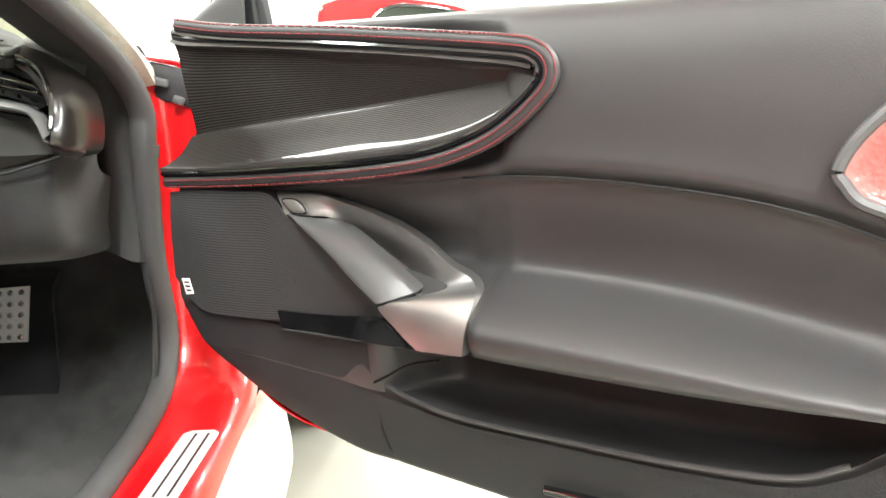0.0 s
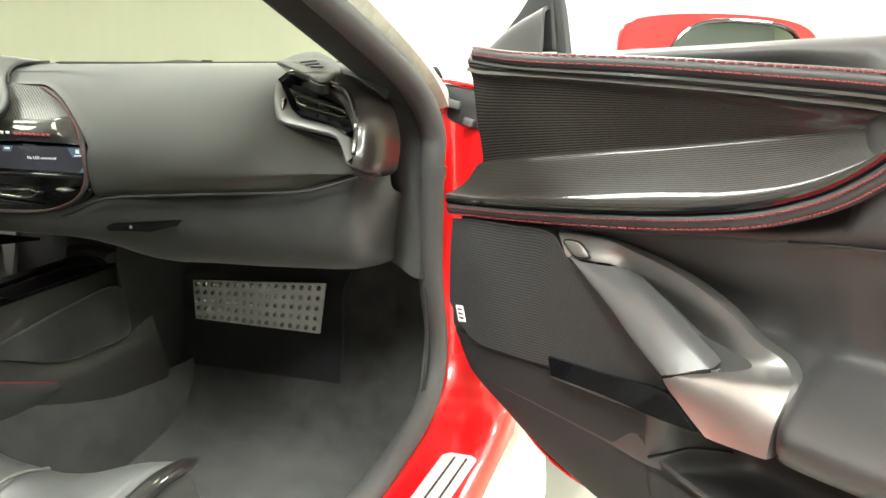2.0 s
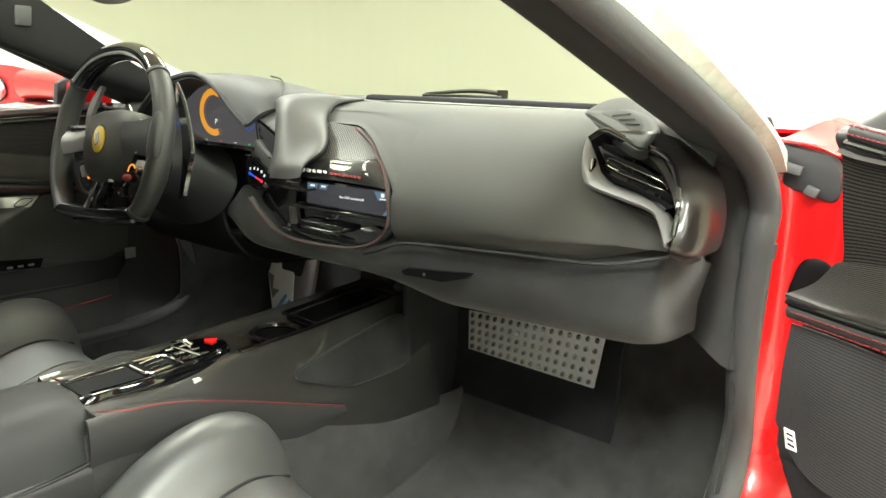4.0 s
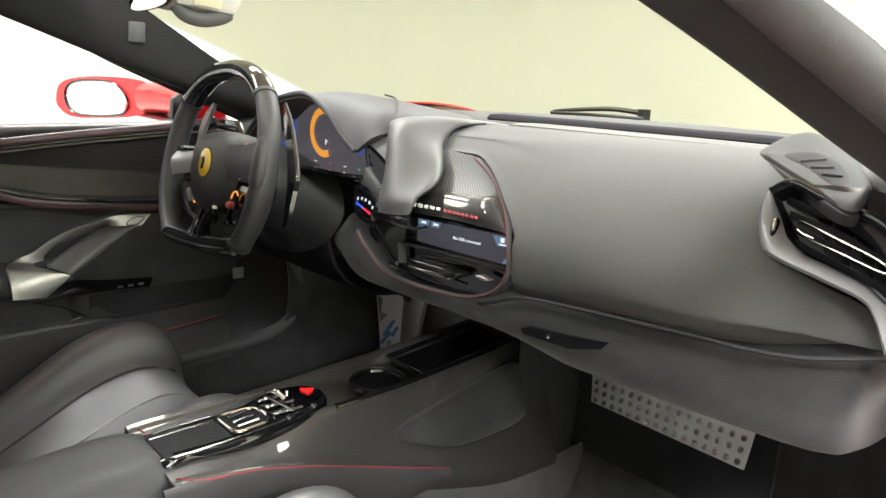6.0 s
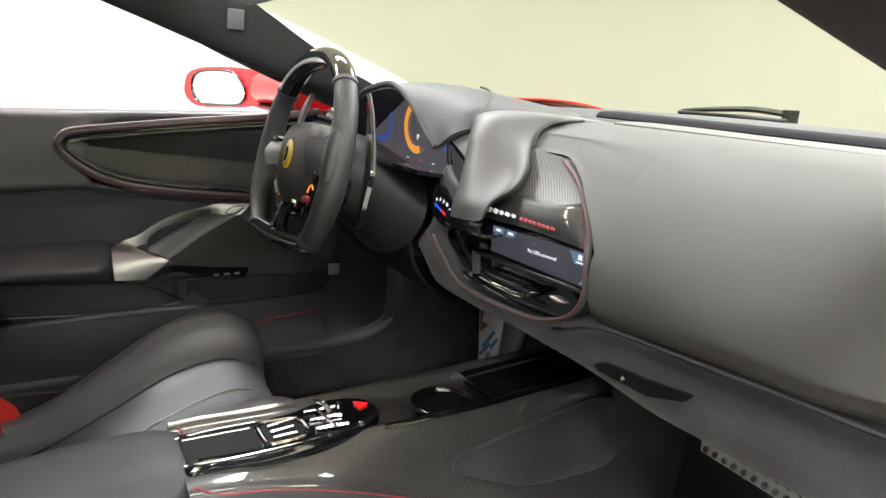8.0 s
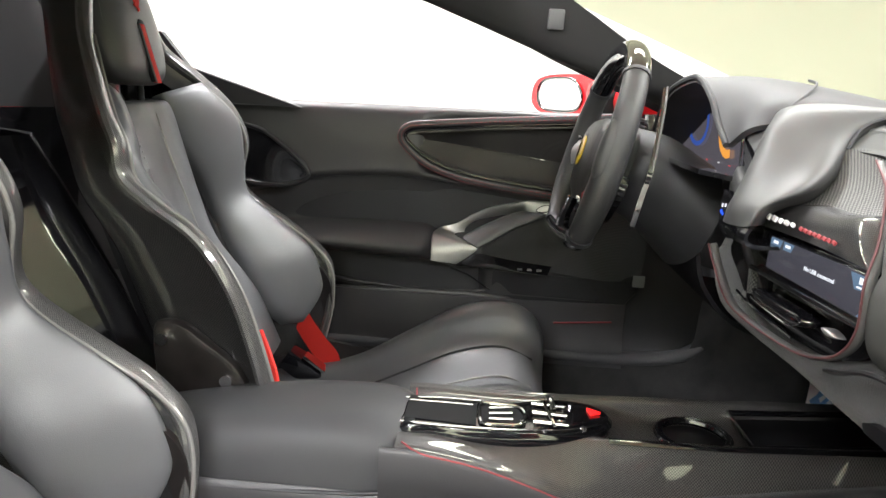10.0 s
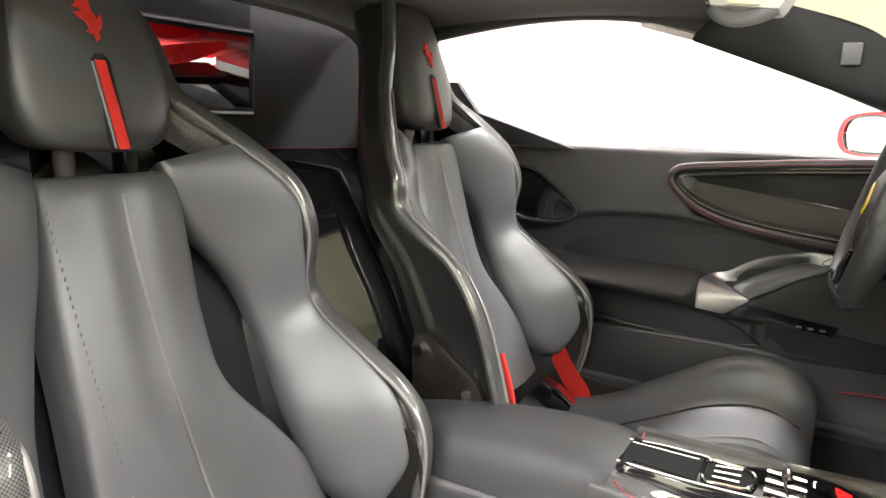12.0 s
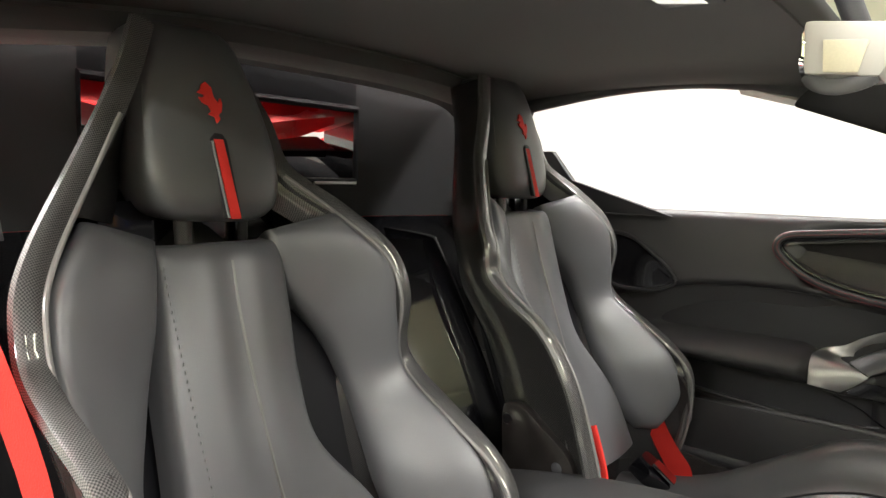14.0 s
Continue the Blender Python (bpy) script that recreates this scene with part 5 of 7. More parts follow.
for q in range(4):
    part("vent_slat", sweep([(-0.137 + 0.006 * q, 0.849, 0.878 - 0.0125 * q), (-0.084, 0.845, 0.853 - 0.009 * q)], (0.0009, 0.005), 6), TRIM, fv)
part("vent_edge", sweep(curve([(-0.143, 0.848, 0.891), (-0.136, 0.847, 0.854), (-0.116, 0.845, 0.828), (-0.082, 0.84, 0.822)], 20), 0.0014, 6), BLACK, fv)
part("vent_cap", loft([[(-0.147, 0.85, 0.891), (-0.112, 0.85, 0.877), (-0.084, 0.848, 0.863)], [(-0.13, 0.862, 0.897), (-0.106, 0.858, 0.888), (-0.084, 0.852, 0.876)], [(-0.114, 0.876, 0.902), (-0.1, 0.868, 0.897), (-0.086, 0.858, 0.888)]], 12, 12, 0.004), PODHIDE, fv)
part("pod_edge", sweep(curve([(-0.083, 0.846, 0.868), (-0.079, 0.838, 0.836), (-0.085, 0.832, 0.80), (-0.094, 0.828, 0.775)], 20), (0.0022, 0.004), 8), VENTMETAL, dash, "satin pod edge")
part("dial_housing", pad([(-0.154, 0.822), (-0.153, 0.837), (-0.137, 0.853), (-0.117, 0.841), (-0.095, 0.826), (-0.082, 0.80), (-0.09, 0.79), (-0.112, 0.806), (-0.135, 0.82)], flank(0.848), 0.007, 0.012, 50, 5), PODHIDE, dash, "satin grey dial housing")
dial = part("climate_dial", pad([(-0.159, 0.818), (-0.145, 0.821), (-0.128, 0.817), (-0.101, 0.803), (-0.096, 0.785), (-0.105, 0.766), (-0.137, 0.765), (-0.163, 0.782)], flank(0.843), 0.005, 0.014, 60, 6, fat=5), BLACK, dash, "gloss black climate dial with blue and red marks")
DIALLIGHT = glowing("dial_light", (0.9, 0.92, 1.0), 0.6)
for u, v, w in ((-0.147, 0.801, 0.002), (-0.136, 0.8025, 0.002), (-0.126, 0.8015, 0.0025), (-0.116, 0.7985, 0.004), (-0.108, 0.792, 0.003)):
    part("dial_mark", block((u, 0.8375, v), (w, 0.001, 0.0045), 0, turned(ry=20)), DIALLIGHT, dial)
COOL, WARM = glowing("dial_blue", (0.03, 0.12, 1.0), 0.6), glowing("dial_red", (1.0, 0.03, 0.08), 0.6)
for q in range(6):
    part("dial_bar", block((-0.149 + 0.0064 * q, 0.8375, 0.7925 - 0.0021 * q), (0.006, 0.001, 0.0042 if q in (0, 5) else 0.0026), 0, turned(ry=18)), COOL if q < 3 else WARM, dial)

# right-hand vent
def V(u, v, h):
    return Vector((u - 0.28 * h, 0.640 - 0.326 * u + 0.475 * v - 0.86 * h, v + 0.41 * h))


WELL = [(0.468, 0.886), (0.485, 0.897), (0.521, 0.888), (0.578, 0.875), (0.599, 0.854), (0.609, 0.826), (0.598, 0.821), (0.58, 0.8305), (0.55, 0.837), (0.512, 0.843), (0.498, 0.851), (0.486, 0.866)]
well = [Vector((u, v, 0)) for u, v in WELL]
mid = sum(well, Vector()) / len(well)
rows = [[V(*(mid + (q - mid) * k).to_2d(), h) for q in well] for k, h in ((1.0, 0.004), (0.985, 0.0), (0.95, -0.024), (0.5, -0.026), (0.02, -0.026))]
part("vent_well", skin(rows, True)[0], DEEP, dash, "black side vent well", angle=20)
shell = [(0.462, 0.889), (0.459, 0.87), (0.464, 0.846), (0.478, 0.832), (0.544, 0.8205), (0.58, 0.815), (0.594, 0.806), (0.61, 0.782), (0.622, 0.79), (0.618, 0.83), (0.605, 0.86), (0.58, 0.88), (0.521, 0.893), (0.485, 0.903)]
part("vent_body", skin([[V(u, v, h) for u, v in shell] for h in (-0.05, -0.004)], True)[0], TRIM, dash, "black side vent housing", angle=20)
part("vent_frame", loft([[V(*o, -0.004), V(*o, 0.006), V(o[0] * 0.6 + i[0] * 0.4, o[1] * 0.6 + i[1] * 0.4, 0.006), V(*i, -0.002), V(*i, -0.01)] for o, i in (((0.464, 0.889), (0.469, 0.886)), ((0.4615, 0.876), (0.477, 0.875)), ((0.4655, 0.857), (0.487, 0.863)), ((0.474, 0.841), (0.499, 0.850)), ((0.488, 0.831), (0.513, 0.8425)), ((0.544, 0.8225), (0.55, 0.8365)), ((0.580, 0.817), (0.583, 0.829)), ((0.595, 0.807), (0.60, 0.819)), ((0.611, 0.784), (0.617, 0.797)))], 60, 9, 0.002), VENTMETAL, dash, "satin aluminium vent frame", angle=28)
part("vent_brow", sweep(curve([V(0.464, 0.889, 0.002), V(0.485, 0.900, 0.002), V(0.521, 0.891, 0.002), V(0.578, 0.878, 0.002), V(0.601, 0.856, 0.002), V(0.614, 0.826, 0.003), V(0.617, 0.797, 0.004)], 40), (0.0032, 0.005), 8), BLACK, dash)
part("vent_loop", sweep(curve([V(0.503, 0.868, 0.002), V(0.54, 0.8605, 0.002), V(0.585, 0.850, 0.002), V(0.591, 0.842, 0.002), V(0.55, 0.849, 0.002), V(0.513, 0.856, 0.002)], 40, True), 0.0011, 6, closed=True), BLACK, dash)
part("vent_tab", sweep(curve([V(0.505, 0.860, 0.003), V(0.513, 0.857, 0.003), V(0.523, 0.8555, 0.003)], 8), 0.0012, 6), CHROME, dash)
for k in range(4):
    part("vent_slat", sweep([V(0.476 + 0.007 * k, 0.887 - 0.012 * k, -0.010), V(0.54 + 0.003 * k, 0.877 - 0.0125 * k, -0.010), V(0.604, 0.853 - 0.009 * k, -0.010)], (0.0009, 0.004), 6), DEEP, dash)
for k in range(3):
    part("vent_vane", sweep([V(0.525 + 0.022 * k, 0.882 - 0.005 * k, -0.014), V(0.532 + 0.022 * k, 0.842 - 0.004 * k, -0.014)], (0.001, 0.004), 6), DEEP, dash)
part("vent_pin", pad([(0.4785, 0.865), (0.482, 0.866), (0.4845, 0.858), (0.484, 0.848), (0.480, 0.846), (0.478, 0.855)], lambda u, v, h: V(u, v, 0.0035 + h), 0.0025, 0.004, 24, 3), BLACK, dash)
cap = [[(0.50, 0.905, 0.902), (0.545, 0.905, 0.905), (0.585, 0.93, 0.90), (0.61, 0.99, 0.885)], [(0.566, 0.868, 0.872), (0.60, 0.872, 0.875), (0.625, 0.90, 0.872), (0.64, 0.97, 0.862)], [(0.60, 0.838, 0.844), (0.624, 0.846, 0.845), (0.642, 0.88, 0.842), (0.65, 0.96, 0.838)], [(0.615, 0.822, 0.812), (0.634, 0.836, 0.812), (0.648, 0.875, 0.812), (0.654, 0.955, 0.81)], [(0.615, 0.812, 0.784), (0.632, 0.828, 0.779), (0.646, 0.868, 0.775), (0.652, 0.95, 0.775)], [(0.605, 0.84, 0.77), (0.62, 0.85, 0.765), (0.632, 0.88, 0.762), (0.64, 0.95, 0.765)]]
cap = [[tuple(a + (b - a) * 0.68 for a, b in zip(row[0], p)) for p in row] for row in cap]
part("vent_cap", loft(cap, 30, 16, 0.004), LACQUER, dash, "lacquered carbon end cap of the dash")
dem = [(0.414, 0.985), (0.409, 1.02), (0.415, 1.055), (0.435, 1.072), (0.472, 1.04), (0.513, 0.993), (0.54, 0.945), (0.556, 0.905), (0.558, 0.878), (0.548, 0.868), (0.527, 0.881), (0.493, 0.913), (0.45, 0.949)]
def T(u, v, h):
    return Vector((u, v - 0.3 * h, 0.894 + 0.3 * (v - 0.905) + h))
part("side_demister", pad(dem, T, 0.006, 0.011, 60, 6, fat=2.2), PODTRIM, dash, "dark grey side demister housing")
hole = [(0.444, 0.975), (0.453, 0.990), (0.475, 0.992), (0.507, 0.965), (0.53, 0.925), (0.524, 0.906), (0.481, 0.946)]
part("demister_bezel", pad([(0.418, 0.985), (0.45, 0.994), (0.478, 1.002), (0.515, 0.975), (0.545, 0.93), (0.556, 0.88), (0.549, 0.868), (0.527, 0.883), (0.493, 0.916), (0.452, 0.951)], lambda u, v, h: T(u, v, 0.0042 + h), 0.0028, 0.003, 60, 4, fat=5), PODTRIM, dash, "satin grey demister bezel")
part("demister_hole", pad(hole, lambda u, v, h: T(u, v, 0.0066 + h), 0.0009, 0.0005, 40, 3), DEEP, dash)
for k in range(3):
    part("demister_slat", sweep([T(0.468 + 0.016 * k, 0.962 - 0.014 * k, 0.0082), T(0.489 + 0.015 * k, 0.974 - 0.02 * k, 0.0082)], (0.0008, 0.0012), 6), TRIM, dash)

# instrument hood and display
hood = [[(-0.575, 0.84, 0.83), (-0.58, 0.93, 0.83), (-0.58, 1.1, 0.84)], [(-0.50, 0.822, 0.872), (-0.505, 0.92, 0.878), (-0.51, 1.12, 0.88)], [(-0.43, 0.815, 0.916), (-0.43, 0.92, 0.922), (-0.42, 1.14, 0.905)], [(-0.385, 0.815, 0.943), (-0.38, 0.93, 0.946), (-0.36, 1.16, 0.918)], [(-0.31, 0.82, 0.9595), (-0.30, 0.93, 0.962), (-0.28, 1.17, 0.928)], [(-0.268, 0.824, 0.957), (-0.24, 0.93, 0.961), (-0.22, 1.15, 0.926)], [(-0.222, 0.828, 0.932), (-0.185, 0.91, 0.95), (-0.165, 1.1, 0.92)], [(-0.188, 0.83, 0.902), (-0.14, 0.885, 0.934), (-0.13, 1.05, 0.919)], [(-0.15, 0.832, 0.876), (-0.115, 0.862, 0.905), (-0.115, 1.0, 0.91)]]
part("instrument_hood", loft(hood, 44, 24, 0.008), ARMHIDE, dash, "leather hood over the instruments")
part("hood_seam", sweep(curve([(-0.235, 0.955, 0.963), (-0.2, 0.95, 0.958), (-0.16, 0.925, 0.946), (-0.135, 0.90, 0.932), (-0.118, 0.875, 0.914)], 20), 0.0018, 6), TRIM, dash)
part("hood_edge", sweep(curve([q[0] for q in hood], 60), 0.0045, 8), ARMHIDE, dash)
CLUSTER = glowing("instrument_glass", (0.07, 0.065, 0.075), 0.6)
def I(u, v, h):
    return Vector((u, 0.905 - h + 0.35 * (u + 0.34) ** 2 * -1.5, v))
inst = part("instrument_screen", loft([[I(x, 0.815, 0.0), I(x, 0.88, 0.0), I(x, 0.95, 0.0)] for x in (-0.54, -0.45, -0.34, -0.27, -0.19)], 24, 8, 0.004), CLUSTER, dash, "lit curved instrument display")
def ring(cx, cz, r0, r1, a0, a1, mat, name):
    n = 24
    rows = [[I(cx + r * math.cos(math.radians(a0 + (a1 - a0) * i / n)), cz + r * math.sin(math.radians(a0 + (a1 - a0) * i / n)), 0.007) for r in (r0, r1)] for i in range(n + 1)]
    part(name, skin(rows)[0], mat, inst)
ORANGE = glowing("gauge_orange", (1.0, 0.42, 0.06), 0.45)
BLUEG = glowing("gauge_blue", (0.05, 0.12, 0.5), 0.35)
ring(-0.342, 0.891, 0.033, 0.046, 60, 292, ORANGE, "rev_gauge")
ring(-0.47, 0.892, 0.03, 0.038, 0, 360, BLUEG, "speed_gauge")
ring(-0.22, 0.885, 0.02, 0.024, 0, 360, BLUEG, "trip_gauge")
lettering("P", 0.014, Matrix.Translation(I(-0.333, 0.873, 0.008)) @ face, TEXTW, inst, "gear_letter")
for k, c in enumerate(((0.9, 0.1, 0.1), (1, 1, 1), (0.9, 0.1, 0.1), (1, 1, 1), (0.1, 0.8, 0.2))):
    part("tell_tale", block(I(-0.42 + 0.05 * k, 0.836, 0.007), (0.007, 0.001, 0.0018), 0), glowing("tell_tale_light", c, 0.35), inst)
part("instrument_lower", loft([[(x, 0.80, 0.845), (x, 0.86, 0.835), (x, 0.90, 0.82)] for x in (-0.56, -0.35, -0.14)], 14, 8, 0.006), BLACK, dash)
vd = part("driver_vent", prism([(-0.6, 0.90), (-0.52, 0.9), (-0.5, 0.87), (-0.52, 0.845), (-0.6, 0.85)], lambda u, v, h: Vector((u, 0.825 - h, v)), 0.0, 0.012, 0.003), BLACK, dash, "gloss black driver's air vent")
for k in range(3):
    part("slat", sweep([(-0.598, 0.811, 0.89 - 0.012 * k), (-0.515, 0.811, 0.888 - 0.012 * k)], (0.002, 0.0025), 6), SATIN, vd)

# ---- steering wheel ----
ORANGEMARK = glowing("orange_mark", (1.0, 0.35, 0.05), 0.5, (0.5, 0.15, 0.02))
wheel = thing("steering_wheel", (-0.37, 0.70, 0.833), "flat-bottomed leather and carbon steering wheel", "steering wheel")
TH = radians(14)
TURN = radians(5)
def W(p, q, h):
    p, q = p * math.cos(TURN) - q * math.sin(TURN), p * math.sin(TURN) + q * math.cos(TURN)
    return Vector((-0.37 + p, 0.70 + q * math.sin(TH) - h * math.cos(TH), 0.833 + q * math.cos(TH) + h * math.sin(TH)))


def rimline(a0, a1, n):
    out = []
    for i in range(n):
        g = radians(a0 + (a1 - a0) * i / (n - 1))
        c, s_ = math.cos(g), math.sin(g)
        q = 0.166 * math.copysign(abs(s_) ** 0.9, s_)
        q = max(q, -0.129 + 0.012 * c * c)
        out.append(W(0.172 * math.copysign(abs(c) ** 0.85, c), q, 0.0))
    return out


axis = Vector((0, -math.cos(TH), math.sin(TH)))
part("rim_top", sweep(rimline(42, 138, 30), (0.0165, 0.019), 14, up=axis), BLACK, wheel, "lacquered carbon top of the rim")
part("rim_right", sweep(rimline(-44, 42, 30), [(0.015, 0.018), (0.018, 0.021), (0.0165, 0.019), (0.0155, 0.018)], 14, up=axis), WHEELHIDE, wheel, "black leather rim grip")
part("rim_left", sweep(rimline(138, 224, 30), [(0.0155, 0.018), (0.0165, 0.019), (0.018, 0.021), (0.015, 0.018)], 14, up=axis), WHEELHIDE, wheel, "black leather rim grip")
part("rim_bottom", sweep(rimline(224, 316, 34), (0.0165, 0.018), 14, up=axis), BLACK, wheel, "lacquered carbon bottom of the rim")
for a in (42, 138, 224, 316):
    part("rim_band", sweep(rimline(a - 1.2, a + 1.2, 3), (0.0175, 0.02), 14, up=axis), TRIM, wheel)
part("thumb_pad", pad([(0.163, -0.035), (0.185, -0.03), (0.187, 0.02), (0.176, 0.05), (0.162, 0.02)], lambda u, v, h: W(u, v, 0.012 + h), 0.012, 0.004, 30, 4), WHEELHIDE, wheel)
hub = part("hub", pad([(0, 0.062), (0.055, 0.058), (0.085, 0.032), (0.082, -0.02), (0.055, -0.062), (0, -0.078), (-0.055, -0.062), (-0.082, -0.02), (-0.085, 0.032), (-0.055, 0.058)], lambda u, v, h: W(u, v, -0.012 + h), 0.03, 0.035, 56, 7, fat=3.0), WHEELHIDE, wheel, "dark grey airbag cover")
part("emblem_ring", pad([(0.026 * math.cos(k * 0.5236), 0.004 + 0.029 * math.sin(k * 0.5236)) for k in range(12)], lambda u, v, h: W(u, v, 0.016 + h), 0.003, 0.004, 36, 3), TRIM, hub)
part("emblem", pad([(0.021 * math.cos(k * 0.5236), 0.004 + 0.024 * math.sin(k * 0.5236)) for k in range(12)], lambda u, v, h: W(u, v, 0.0195 + h), 0.002, 0.002, 36, 3), surface("emblem_yellow", (0.75, 0.5, 0.02), 0.3, coat=0.8, wear=0.05), hub, "round yellow emblem")
part("emblem_shape", prism([(-0.006, -0.008), (0.004, -0.006), (0.006, 0.006), (0.002, 0.016), (-0.004, 0.013), (-0.003, 0.003)], lambda u, v, h: W(u, v, 0.0218 + h), 0.0, 0.0006), BLACK, hub)
part("spoke", loft([[W(-0.06, 0.024, 0.0), W(-0.06, 0.012, 0.004), W(-0.06, -0.008, 0.0)], [W(-0.115, 0.020, -0.004), W(-0.115, 0.008, 0.001), W(-0.115, -0.012, -0.004)], [W(-0.165, 0.022, -0.004), W(-0.165, 0.006, 0.002), W(-0.165, -0.016, -0.004)]], 12, 10, 0.01), ALU, wheel, "satin metal spoke")
part("spoke", loft([[W(0.06, 0.034, 0.002), W(0.06, 0.008, 0.004), W(0.06, -0.018, 0.0)], [W(0.115, 0.036, -0.004), W(0.115, 0.006, 0.0), W(0.115, -0.02, -0.004)], [W(0.165, 0.044, -0.004), W(0.165, 0.008, 0.002), W(0.165, -0.026, -0.004)]], 12, 10, 0.01), TRIM, wheel, "dark spoke")
part("spoke_trim", loft([[W(0.099, 0.036, 0.004), W(0.112, 0.038, 0.003)], [W(0.108, 0.01, 0.005), W(0.122, 0.011, 0.004)], [W(0.106, -0.02, 0.004), W(0.122, -0.014, 0.003)]], 12, 4, 0.003), ALU, wheel)
part("switch_bar", block(W(-0.105, 0.030, 0.006), (0.085, 0.008, 0.010), 0.003, turned(rx=-14, ry=-5)), BLACK, wheel, "gloss black switch bar over the spoke")
part("switch_dot", block(W(-0.118, 0.031, 0.0115), (0.012, 0.002, 0.004), 0), GREYSTITCH, wheel)
for sx in (1, -1):
    part("switch_pod", pad([(sx * 0.062, -0.012), (sx * 0.12, -0.016), (sx * 0.15, -0.022), (sx * 0.146, -0.05), (sx * 0.11, -0.085), (sx * 0.06, -0.095), (sx * 0.03, -0.085)], lambda u, v, h: W(u, v, -0.016 + h), 0.012, 0.02, 36, 4), BLACK, wheel, "gloss black thumb switch pod")
    part("spoke_lower", loft([[W(sx * 0.012 + 0.018, -0.072, 0.008), W(sx * 0.030 + 0.018, -0.070, 0.006)], [W(sx * 0.012 + 0.006, -0.10, 0.010), W(sx * 0.026 + 0.006, -0.10, 0.006)], [W(sx * 0.014 - 0.006, -0.127, 0.008), W(sx * 0.042 - 0.006, -0.127, 0.002)]], 14, 6, 0.008), BLACK, wheel, "gloss carbon lower spoke")
    part("spoke_edge", sweep(curve([W(sx * 0.012 + 0.018, -0.072, 0.013), W(sx * 0.012 + 0.006, -0.10, 0.015), W(sx * 0.014 - 0.006, -0.127, 0.013)], 10), 0.0026, 6), CHROME, wheel)
part("paddle", loft([[W(0.103, 0.116, -0.056), W(0.112, 0.118, -0.052)], [W(0.118, 0.08, -0.058), W(0.142, 0.084, -0.052)], [W(0.138, 0.03, -0.06), W(0.17, 0.034, -0.053)], [W(0.15, -0.01, -0.06), W(0.184, -0.004, -0.054)], [W(0.152, -0.05, -0.062), W(0.178, -0.04, -0.056)], [W(0.15, -0.085, -0.064), W(0.168, -0.08, -0.06)]], 26, 6, 0.007), BLACK, wheel, "gloss carbon shift paddle")
part("paddle_edge", sweep(curve([W(0.112, 0.118, -0.05), W(0.142, 0.084, -0.05), W(0.17, 0.034, -0.051), W(0.184, -0.004, -0.052)], 14), 0.0014, 6), VENTMETAL, wheel)
part("paddle", loft([[W(-0.150, 0.128, -0.052), W(-0.136, 0.126, -0.05)], [W(-0.185, 0.10, -0.054), W(-0.156, 0.092, -0.05)], [W(-0.2, 0.066, -0.056), W(-0.168, 0.062, -0.05)], [W(-0.196, 0.025, -0.058), W(-0.168, 0.025, -0.052)], [W(-0.18, -0.03, -0.06), W(-0.15, -0.03, -0.055)]], 24, 6, 0.007), SATIN, wheel, "dark carbon shift paddle")
part("drive_arc", sweep(curve([W(0.083, -0.050, 0.003), W(0.087, -0.041, 0.003), W(0.097, -0.038, 0.003), W(0.104, -0.044, 0.003)], 12), 0.0013, 5), ORANGEMARK, wheel)
part("drive_switch", pad([(0.074, -0.058), (0.084, -0.054), (0.092, -0.059), (0.088, -0.066), (0.077, -0.066)], lambda u, v, h: W(u, v, 0.004 + h), 0.005, 0.004, 20, 3), STITCH, wheel, "red drive mode switch")
part("button", block(W(0.033, -0.069, 0.004), (0.009, 0.006, 0.010), 0.002), WHITE, wheel)
part("button", block(W(-0.072, -0.050, 0.002), (0.016, 0.008, 0.022), 0.003, turned(ry=-20)), ALU, wheel)
part("button", block(W(-0.052, -0.062, 0.002), (0.005, 0.004, 0.005), 0.001), ORANGEMARK, wheel)
part("column_shroud", loft([[W(0.07 * math.cos(k * 0.785), 0.06 * math.sin(k * 0.785), -0.03) for k in range(8)], [W(0.10 * math.cos(k * 0.785), -0.01 + 0.075 * math.sin(k * 0.785), -0.10) for k in range(8)], [W(0.15 * math.cos(k * 0.785), -0.04 + 0.085 * math.sin(k * 0.785), -0.17) for k in range(8)]], 12, 32, 0.003, wrap=True), TRIM, dash, "dark steering column shroud")

# ---- footwell ----
foot = thing("footrest", (0.2, 1.27, 0.2), "studded bare metal footrest plate in the footwell", "footrest")
# dark block below the plate stands in for the shadow there
part("block", loft([[(x, 1.30, 0.52), (x, 1.262, 0.49), (x, 1.258, 0.40), (x, 1.24, 0.28), (x, 1.20, 0.2)] for x in (-0.0, 0.1, 0.3, 0.395)], 8, 12, 0.01), FOOTSHADE, foot)
def FP(u, v, h):
    return Vector((0.045 + 0.324 * u + 0.01 * (1 - v) * (1 - 2 * u), 1.262 - 0.02 * u - 0.01 * (1 - v) - h, 0.408 + 0.005 * u + 0.082 * v + 0.02 * u * v))
part("plate", prism([(0, 0), (1, 0), (1, 1), (0, 1)], FP, 0.006, 0.012, 0.002), STEEL, foot, "pressed metal plate with rows of studs")
stud = bmesh.new()
bmesh.ops.create_cone(stud, cap_ends=True, segments=10, radius1=0.0066, radius2=0.0042, depth=0.005)
studmesh = bpy.data.meshes.new("stud")
stud.to_mesh(studmesh)
stud.free()
studmesh.materials.append(surface("stud_metal", (0.85, 0.84, 0.83), 0.25, metal=0.9, wear=0.1, stain=40))
for i in range(16):
    for j in range(5):
        ob = new("stud", studmesh)
        ob.parent = foot
        ob.matrix_local = Matrix.Translation(FP(0.04 + i * 0.0613, 0.1 + j * 0.2, 0.0135) - BASE[foot.name]) @ pose(0, 0, 0, 90)
pedal = thing("film_covered_pedal", (-0.5, 1.22, 0.25), "metal footrest pedal still wrapped in white and blue film", "pedal")
